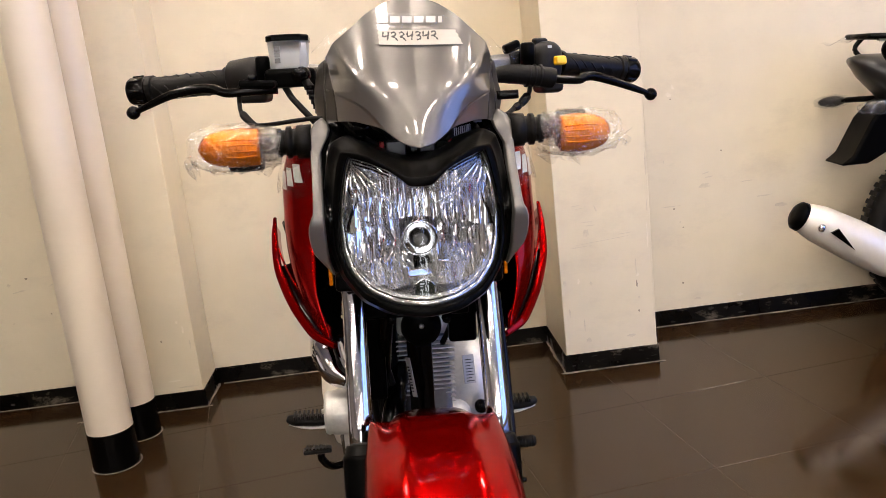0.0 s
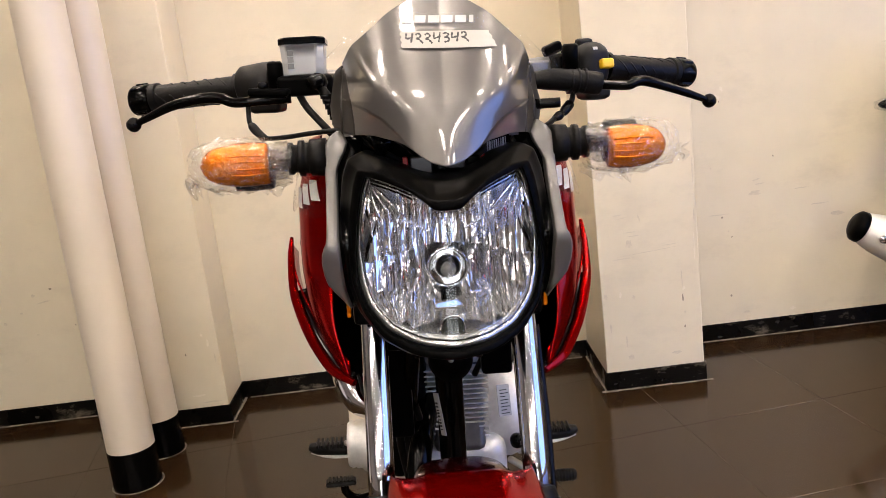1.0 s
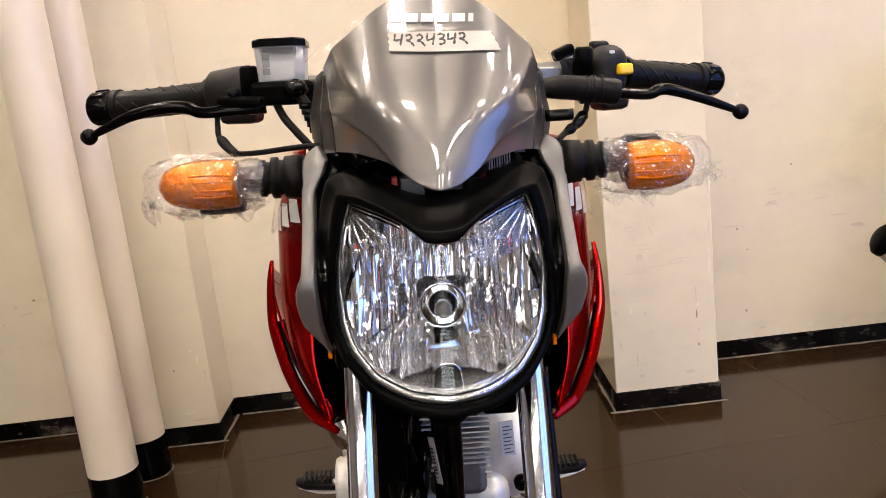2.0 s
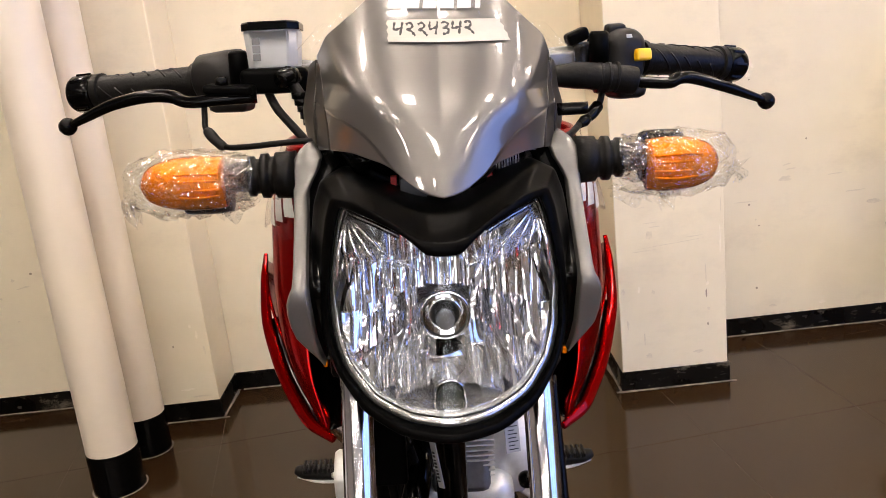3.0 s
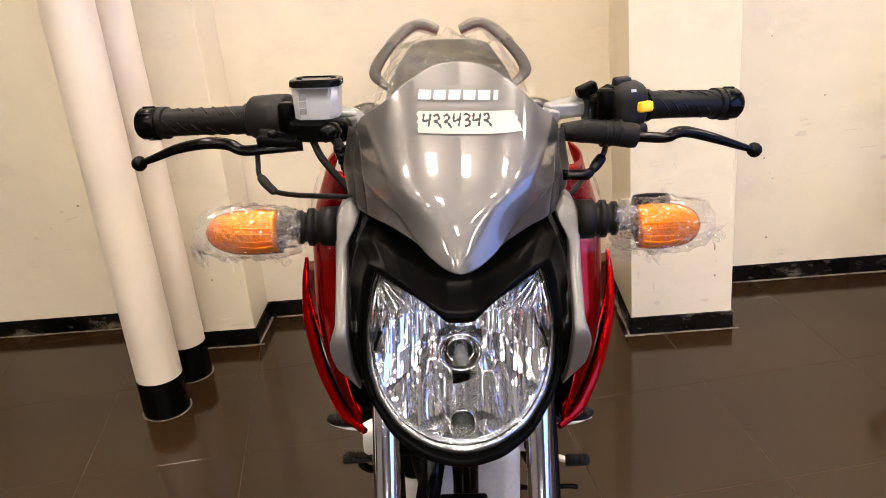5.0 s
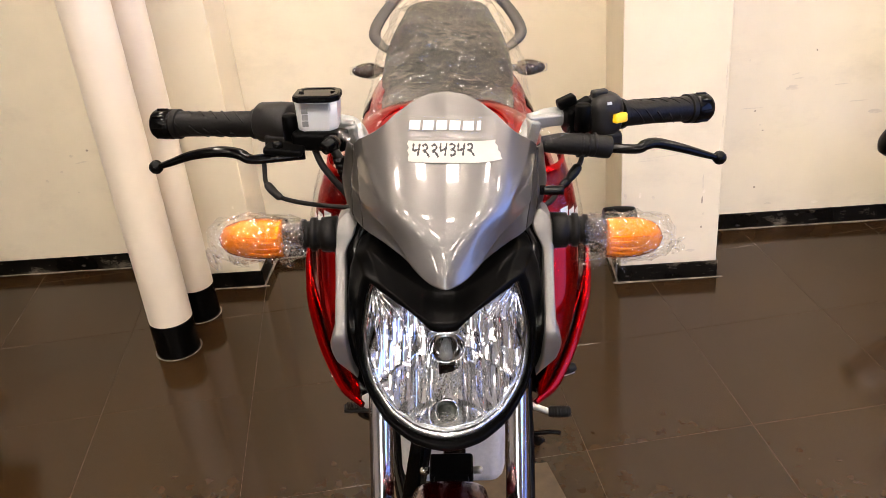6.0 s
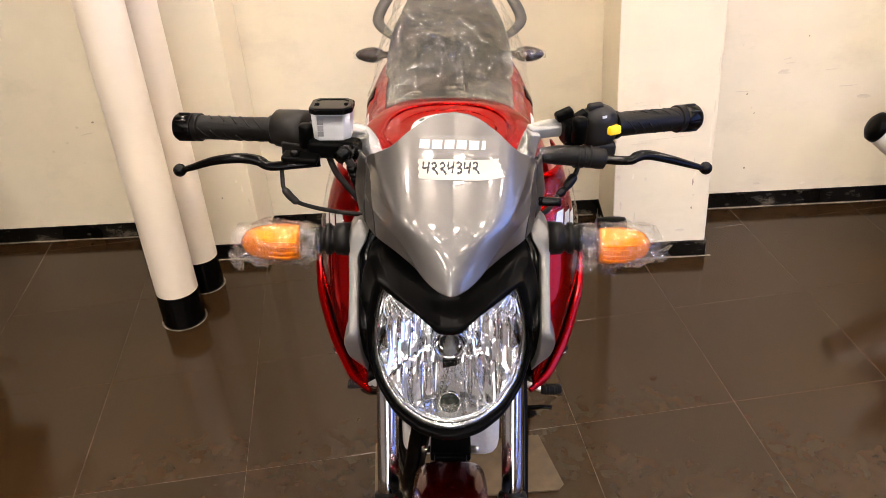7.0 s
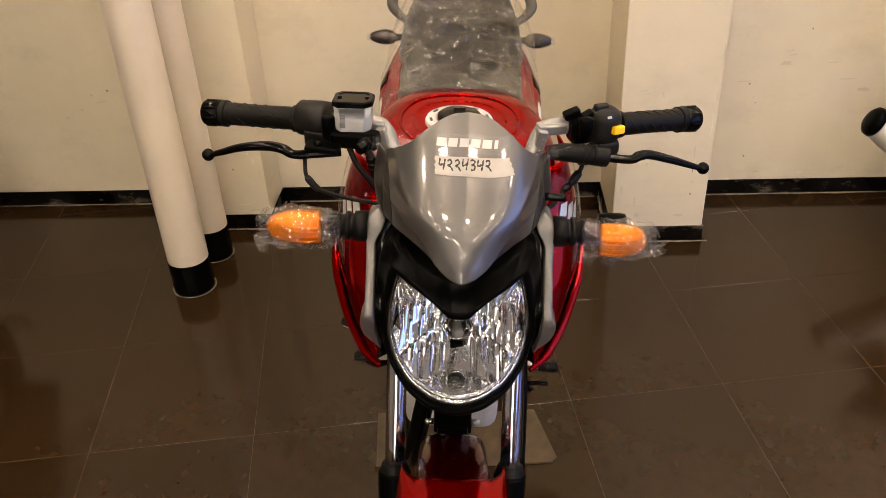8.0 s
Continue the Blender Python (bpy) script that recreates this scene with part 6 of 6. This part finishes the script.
def second_bike():
    b = thing("motorcycle", "dark grey motorcycle seen from behind, with carrier and silver silencer", "motorcycle", pose(1.997, 2.64, 0, 0, 0, -6))
    wr = []
    for k in range(56):
        a = 2 * math.pi * k / 56
        wr.append([Vector(((0.258 + 0.046 * math.cos(t)) * math.cos(a), 0.048 * math.sin(t), 0.304 + (0.258 + 0.046 * math.cos(t)) * math.sin(a))) for t in (2 * math.pi * j / 14 for j in range(14))])
    w = part("rear_wheel", rings_mesh("tyre", wr + [wr[0]], caps=False), RUBBER, b, "black ribbed rear tyre")
    for k in range(64):
        a = 2 * math.pi * k / 64
        part("tread_block", moved(box(0.006, 0.05, 0.016), Matrix.Translation((0.302 * math.cos(a), 0, 0.304 + 0.302 * math.sin(a))) @ Matrix.Rotation(-a, 4, "Y")), RUBBER, w)
    part("rim", lathe([(-0.035, 0.222), (-0.035, 0.2), (-0.014, 0.192), (0.014, 0.192), (0.035, 0.2), (0.035, 0.222)], "y", (0, 0, 0.304), 48), GLOSS, w)
    part("hub", lathe([(-0.08, 0.05), (-0.03, 0.075), (0.03, 0.075), (0.08, 0.05)], "y", (0, 0, 0.304), 24), CAST, w)
    for k in range(5):
        a = 2 * math.pi * k / 5 + 0.2
        part("spoke", tube([(0.05 * math.cos(a), 0, 0.304 + 0.05 * math.sin(a)), (0.2 * math.cos(a), 0, 0.304 + 0.2 * math.sin(a))], [0.018, 0.012], seg=8, n=4), GLOSS, w)
    part("silencer", tube([(-0.555, -0.13, 0.422), (-0.50, -0.13, 0.392), (-0.40, -0.135, 0.332), (-0.28, -0.14, 0.262), (-0.15, -0.14, 0.205), (0.0, -0.13, 0.19)], [0.046, 0.060, 0.067, 0.066, 0.050, 0.024], seg=24, n=30), MUFFLER, b, "brushed silver silencer shield")
    part("silencer_end", moved(lathe([(-0.018, 0.012), (-0.016, 0.034), (-0.006, 0.046), (0.010, 0.048)], "x", seg=28), pose(-0.562, -0.13, 0.4255, 0, 30, 0)), BLACK, b, "black silencer end cap")
    part("shield_slot", prism([(-0.045, -0.004), (0.050, -0.020), (-0.030, 0.018)], 0.014), GLOSS, b, m=pose(-0.448, -0.1935, 0.356, 0, 31, 0))
    part("shield_bolt", lathe([(-0.012, 0.003), (-0.011, 0.012), (0.0, 0.013)], "y", (-0.512, -0.180, 0.392), 16), CHROME, b, "chrome shield bolt")
    TX, TZ = 0.055, 0.020
    part("tail", moved(rings_mesh("tail", [[Vector((x + TX, 0.5 * wd * math.cos(a), z - TZ + h * math.sin(a))) for a in (2 * math.pi * j / 20 for j in range(20))] for x, z, wd, h in ((-0.40, 0.905, 0.05, 0.012), (-0.37, 0.885, 0.10, 0.04), (-0.30, 0.845, 0.16, 0.075), (-0.15, 0.80, 0.20, 0.08), (0.1, 0.74, 0.26, 0.09), (0.35, 0.70, 0.24, 0.08))]), Matrix.Identity(4)), CHARCOAL, b, "dark grey tail fairing")
    part("mudguard", prism([(-0.30, 0.80), (-0.36, 0.74), (-0.42, 0.63), (-0.46, 0.60), (-0.37, 0.60), (-0.24, 0.67), (-0.12, 0.76), (-0.12, 0.80)], 0.15), BLACK, b, "black rear mudguard", bevel=0.012, m=pose(TX, 0, -TZ - 0.02))
    for s in (-1, 1):
        ri = part("rear_indicator", tube([(-0.30, s * 0.05, 0.775), (-0.34, s * 0.14, 0.770), (-0.345, s * 0.16, 0.768)], 0.010, seg=10, n=8), BLACK, b, "black rear indicator in clear film", m=pose(TX, 0, -TZ))
        part("lens", lathe([(-0.435, 0.003), (-0.428, 0.010), (-0.405, 0.0175), (-0.375, 0.0185), (-0.352, 0.013)], "x", (0, s * 0.165, 0.768), 16), GLOSS, ri)
        f = part("film_wrap", lathe([(-0.445 + 0.0088 * k, (0.013 + 0.010 * math.sin(math.pi * k / 13)) * (1 + 0.2 * noise.noise(Vector((k * 1.3, s * 3, 1))))) for k in range(13)], "x", (0, s * 0.165, 0.768), 18), FILM, ri, "clear film wrap")
        f.visible_shadow = False
        part("carrier_rail", tube([(0.0, s * 0.11, 0.88), (-0.20, s * 0.115, 0.925), (-0.36, s * 0.095, 0.945), (-0.405, s * 0.05, 0.948), (-0.41, 0, 0.948)], 0.009, seg=12, n=24), GLOSS, b, "black tubular carrier", m=pose(TX + 0.02, 0, 0.012))
        part("carrier_stay", tube([(-0.33, s * 0.10, 0.945), (-0.36, s * 0.10, 0.905), (-0.33, s * 0.08, 0.86)], 0.008, seg=10, n=10), GLOSS, b, m=pose(TX + 0.02, 0, 0.012))
    for k in range(3):
        part("carrier_bar", tube([(-0.10 - 0.09 * k, -0.108, 0.905 + 0.012 * k), (-0.10 - 0.09 * k, 0.108, 0.905 + 0.012 * k)], 0.006, seg=8, n=3), STEEL, b, m=pose(TX + 0.02, 0, 0.012))
    f = part("carrier_film", sheet(lambda u, v: Vector((-0.40 - 0.09 * u, -0.06 + 0.12 * v, 0.945 - 0.012 * u + 0.006 * math.sin(8 * u + 7 * v))), 10, 8), FILM, b, "loose clear film on the carrier", m=pose(TX + 0.02, 0, 0.012))
    f.visible_shadow = False
    part("seat", moved(rings_mesh("seat", [[Vector((x, wd * math.cos(a), z + h * math.sin(a))) for a in (2 * math.pi * j / 20 for j in range(20))] for x, z, wd, h in ((-0.24, 0.87, 0.08, 0.02), (-0.2, 0.865, 0.11, 0.04), (0.1, 0.82, 0.13, 0.05), (0.45, 0.79, 0.12, 0.05), (0.5, 0.79, 0.08, 0.03))]), Matrix.Translation((TX, 0, -TZ))), SEAT, b, "black seat")
    f = part("seat_film", moved(rings_mesh("film", [[Vector((x, wd * math.cos(a), z + h * math.sin(a) + 0.01 * noise.noise(Vector((x * 20, a, 2))))) for a in (2 * math.pi * j / 24 for j in range(24))] for x, z, wd, h in ((-0.26, 0.87, 0.085, 0.03), (-0.2, 0.868, 0.118, 0.05), (-0.05, 0.85, 0.13, 0.058), (0.1, 0.825, 0.14, 0.06), (0.45, 0.79, 0.13, 0.06))]), Matrix.Translation((TX, 0, -TZ))), FILM_SEAT, b, "crumpled film over the seat")
    f.visible_shadow = False
    # forward half, out of sight
    part("fuel_tank", rings_mesh("tank", [[Vector((x, wd * math.cos(a), z + h * math.sin(a))) for a in (2 * math.pi * j / 20 for j in range(20))] for x, z, wd, h in ((0.45, 0.80, 0.08, 0.06), (0.55, 0.83, 0.13, 0.10), (0.8, 0.86, 0.15, 0.12), (0.95, 0.86, 0.10, 0.09))]), GREY, b, "dark grey fuel tank")
    part("engine", moved(box(0.40, 0.22, 0.34), pose(0.62, 0, 0.42)), CAST, b, "cast engine block", bevel=0.04)
    part("frame", tube([(0.0, 0, 0.31), (0.30, 0, 0.36), (0.45, 0, 0.62), (0.95, 0, 0.84), (1.22, 0, 0.31)], 0.028, seg=12, n=30), GLOSS, b, "black frame")
    fw = part("front_wheel", moved(rings_mesh("tyre", wr + [wr[0]], caps=False), Matrix.Translation((1.25, 0, 0))), RUBBER, b, "front wheel with black tyre")
    part("hub", lathe([(-0.05, 0.04), (0.05, 0.04)], "y", (1.25, 0, 0.304), 20), CAST, fw)
    part("handlebar", tube([(0.98, -0.34, 1.02), (1.02, -0.12, 1.02), (1.03, 0, 0.98), (1.02, 0.12, 1.02), (0.98, 0.20, 1.02)], 0.012, seg=10, n=20), GLOSS, b, "black handlebar")
    part("side_stand", tube([(0.35, 0.08, 0.28), (0.40, 0.12, 0.12), (0.42, 0.18, 0.012)], 0.010, seg=8, n=8), GLOSS, b)

    return b


second = second_bike()
# a third one stands beyond the standpipes, nose to the camera, and shows only as a dark reflection in the floor
third = copy_thing(second, pose(-1.50, 2.10, 0, 0, 0, -90))
tagged(third, "dark grey motorcycle parked beyond the standpipes, reflected in the floor", "motorcycle")

# ---- floor tiles ----
TA, TB, TURN_T = 0.416, 0.432, radians(8.7)
floor_ob = bpy.data.objects["floor"]
GAP = 0.0006
tb = bmesh.new()
bmesh.ops.create_cube(tb, size=1.0)
bmesh.ops.scale(tb, vec=(TA - 2 * GAP, TB - 2 * GAP, 0.010), verts=tb.verts)
bmesh.ops.bevel(tb, geom=[e for e in tb.edges if all(v.co.z > 0 for v in e.verts)], offset=0.0005, segments=1, affect="EDGES")
tile_me = bpy.data.meshes.new("tile")
tb.to_mesh(tile_me)
tb.free()
tile_me.materials.append(TILE)
ca, sa = math.cos(TURN_T), math.sin(TURN_T)
rt = random.Random(3)
rest = bmesh.new()
for i in range(-14, 16):
    for j in range(-24, 6):
        u, v = -0.130 + TA * (i + 0.5), 1.694 + TB * (j + 0.5)
        x, y = u * ca - v * sa, u * sa + v * ca
        if not (X0 - 0.2 < x < X1 + 0.2 and Y0 - 0.2 < y < Y1 + 0.2):
            continue
        m = pose(x, y, -0.005 + rt.uniform(-0.0003, 0.0), rt.uniform(-0.04, 0.04), rt.uniform(-0.04, 0.04), 8.7)
        inside = X0 + 0.15 < x < X1 - 0.15 and Y0 + 0.15 < y < Y1 - 0.25
        if inside and -2.6 < x < 2.9 and -1.5 < y:
            t = new("tile", tile_me)
            t.parent = floor_ob
            t.matrix_basis = m
        else:
            cut = bmesh.new()
            cut.from_mesh(tile_me)
            bmesh.ops.transform(cut, matrix=m, verts=cut.verts)
            for co, no in (((0, Y1 + 0.1, 0), (0, 1, 0)), ((0, Y0 - 0.1, 0), (0, -1, 0)), ((X1 + 0.1, 0, 0), (1, 0, 0)), ((X0 - 0.1, 0, 0), (-1, 0, 0))):
                bmesh.ops.bisect_plane(cut, geom=[*cut.verts, *cut.edges, *cut.faces], plane_co=co, plane_no=no, clear_outer=True)
            if -2.6 < x < 2.9 and y > 1.0 and len(cut.faces):
                one = bpy.data.meshes.new("tile")
                cut.to_mesh(one)
                one.materials.append(TILE)
                t = new("tile", one)
                t.parent = floor_ob
            elif len(cut.faces):
                one = bpy.data.meshes.new("piece")
                cut.to_mesh(one)
                rest.from_mesh(one)
            cut.free()
rest_me = bpy.data.meshes.new("far_tiles")
rest.to_mesh(rest_me)
rest.free()
rest_me.materials.append(TILE)
far = new("far_tiles", rest_me)
far.parent = floor_ob
far["kind"] = "stuff"


# ---- chips, putty spots and scuffs on the wall and pillars ----
PUTTY = material("pale_putty", (0.75, 0.67, 0.53), rough=0.7, vary=0.1, grain=60, bump=0.4)
DIRT = material("grey_scuff", (0.615, 0.54, 0.415), rough=0.8, vary=0.2, grain=80)
DARK = material("dark_chip", (0.30, 0.25, 0.19), rough=0.8, vary=0.3, grain=80)
DUST = material("pale_dust", (0.018, 0.0155, 0.013), rough=0.95, vary=0.5, grain=90)
rm = random.Random(21)


def wall_mark(wall, x, y, z, w, h, mat, tilt=0.0, side=0, name="paint_mark"):
    """An irregular flake or smear a hair proud of the plaster; side 1 or -1: on a face that looks along x."""
    n = 14
    pts = []
    for k in range(n):
        a = 2 * math.pi * k / n
        r = rm.uniform(0.55, 1.1)
        pts.append((0.5 * w * r * math.cos(a), 0.5 * h * r * math.sin(a)))
    c, s = math.cos(radians(tilt)), math.sin(radians(tilt))
    v = [(0, -0.0007, 0)] + [(a * c - b * s, -0.0003, a * s + b * c) for a, b in pts]
    f = [(0, 1 + k, 1 + (k + 1) % n) for k in range(n)]
    ob = part(name, mesh_of("mark", v, f), mat, bpy.data.objects[wall])
    ob.matrix_basis = pose(x, y, z, 0, 0, 90 * side)


for x, z, w, h, m, t in ((1.308, 0.618, 0.006, 0.009, DARK, 10), (1.13, 0.83, 0.022, 0.018, PUTTY, 0), (1.145, 0.855, 0.012, 0.020, PUTTY, 20), (1.135, 0.815, 0.006, 0.005, DARK, 0),
                         (1.10, 0.60, 0.004, 0.012, DIRT, 0), (1.26, 0.53, 0.040, 0.006, DIRT, 8), (1.25, 0.545, 0.030, 0.005, DIRT, 12), (1.24, 0.50, 0.05, 0.02, DIRT, 5), (1.13, 0.43, 0.008, 0.007, DARK, 0), (1.15, 0.38, 0.006, 0.008, DIRT, 0),
                         (1.16, 0.36, 0.008, 0.005, DARK, 0), (1.12, 0.44, 0.09, 0.004, DIRT, 0), (1.15, 0.155, 0.010, 0.009, DARK, 0), (1.40, 0.50, 0.06, 0.004, DIRT, 3), (1.46, 0.44, 0.07, 0.006, DIRT, 2), (1.52, 0.40, 0.05, 0.02, DIRT, 4),
                         (1.02, 0.09, 0.02, 0.012, DIRT, 0), (1.2, 0.09, 0.03, 0.01, DIRT, 0), (1.36, 0.085, 0.025, 0.014, PUTTY, 0),
                         (-1.128, 0.462, 0.012, 0.010, DARK, 0), (-1.19, 0.445, 0.016, 0.012, DIRT, 0), (-1.05, 0.43, 0.020, 0.006, DIRT, 20), (-1.16, 0.42, 0.05, 0.006, DIRT, 8), (-1.24, 0.39, 0.012, 0.010, DIRT, 0), (-1.3, 0.36, 0.015, 0.012, DIRT, 0), (-1.07, 0.33, 0.006, 0.006, DARK, 0), (-1.2, 0.31, 0.010, 0.004, DIRT, 0),
                         (0.30, 0.09, 0.06, 0.014, DIRT, 3), (0.46, 0.10, 0.07, 0.012, PUTTY, -3), (0.56, 0.095, 0.05, 0.014, DIRT, 0)):
    wall_mark("wall_north", x, 2.89, z, w, h, m, t)
for x, z, w, h, m, t in ((0.71, 0.545, 0.035, 0.004, DIRT, 4), (0.72, 0.535, 0.028, 0.003, DIRT, 6), (0.77, 0.53, 0.006, 0.022, DIRT, 20), (0.74, 0.49, 0.05, 0.003, DIRT, 2), (0.75, 0.478, 0.04, 0.004, DIRT, 0), (0.735, 0.455, 0.022, 0.028, DIRT, 0),
                         (0.79, 0.425, 0.24, 0.003, DIRT, 4), (0.72, 0.412, 0.10, 0.004, DIRT, 2), (0.86, 0.44, 0.06, 0.003, DIRT, 4), (0.888, 0.33, 0.005, 0.06, DIRT, 3), (0.892, 0.30, 0.010, 0.016, PUTTY, 0), (0.888, 0.27, 0.006, 0.03, DARK, 0), (0.893, 0.225, 0.008, 0.012, DIRT, 0), (0.89, 0.18, 0.006, 0.010, DARK, 0),
                         (0.655, 0.30, 0.012, 0.02, DIRT, 0), (0.70, 0.30, 0.008, 0.02, PUTTY, 0), (0.74, 0.29, 0.012, 0.016, DIRT, 0), (0.665, 0.20, 0.008, 0.03, DIRT, 0), (0.71, 0.15, 0.006, 0.05, DIRT, 0), (0.72, 0.10, 0.02, 0.02, DIRT, 0), (0.86, 0.10, 0.03, 0.012, DIRT, 0), (0.93, 0.42, 0.006, 0.09, PUTTY, 0), (0.934, 0.52, 0.004, 0.05, DIRT, 0), (0.936, 0.65, 0.005, 0.10, DIRT, 0)):
    wall_mark("pillar_right", x, 2.568, z, w, h, m, t)
for x, z, w, h, m, t in ((-0.60, 0.30, 0.010, 0.014, PUTTY, 0), (-0.585, 0.27, 0.008, 0.03, PUTTY, 0), (-0.57, 0.22, 0.006, 0.04, DIRT, 0), (-0.64, 0.10, 0.05, 0.008, PUTTY, 0), (-0.60, 0.075, 0.08, 0.006, DIRT, 0), (-0.66, 0.24, 0.006, 0.01, DARK, 0)):
    wall_mark("pillar_left", x, 2.69, z, w, h, m, t)
# dusty patches on the skirting
for k in range(14):
    x = rm.choice((rm.uniform(1.0, 1.9), rm.uniform(-0.5, 0.62), rm.uniform(-1.8, -0.97), rm.uniform(1.2, 1.6)))
    wall_mark("wall_north", x, 2.89 - D - 0.0002, rm.uniform(0.012, 0.05), rm.uniform(0.006, 0.05), rm.uniform(0.004, 0.016), DUST, rm.uniform(-8, 8), name="dust_mark")
for k in range(8):
    wall_mark("pillar_right", rm.uniform(0.65, 0.93), 2.568 - D - 0.0002, rm.uniform(0.01, 0.05), rm.uniform(0.004, 0.03), rm.uniform(0.003, 0.008), DUST, rm.uniform(-8, 8), name="dust_mark")
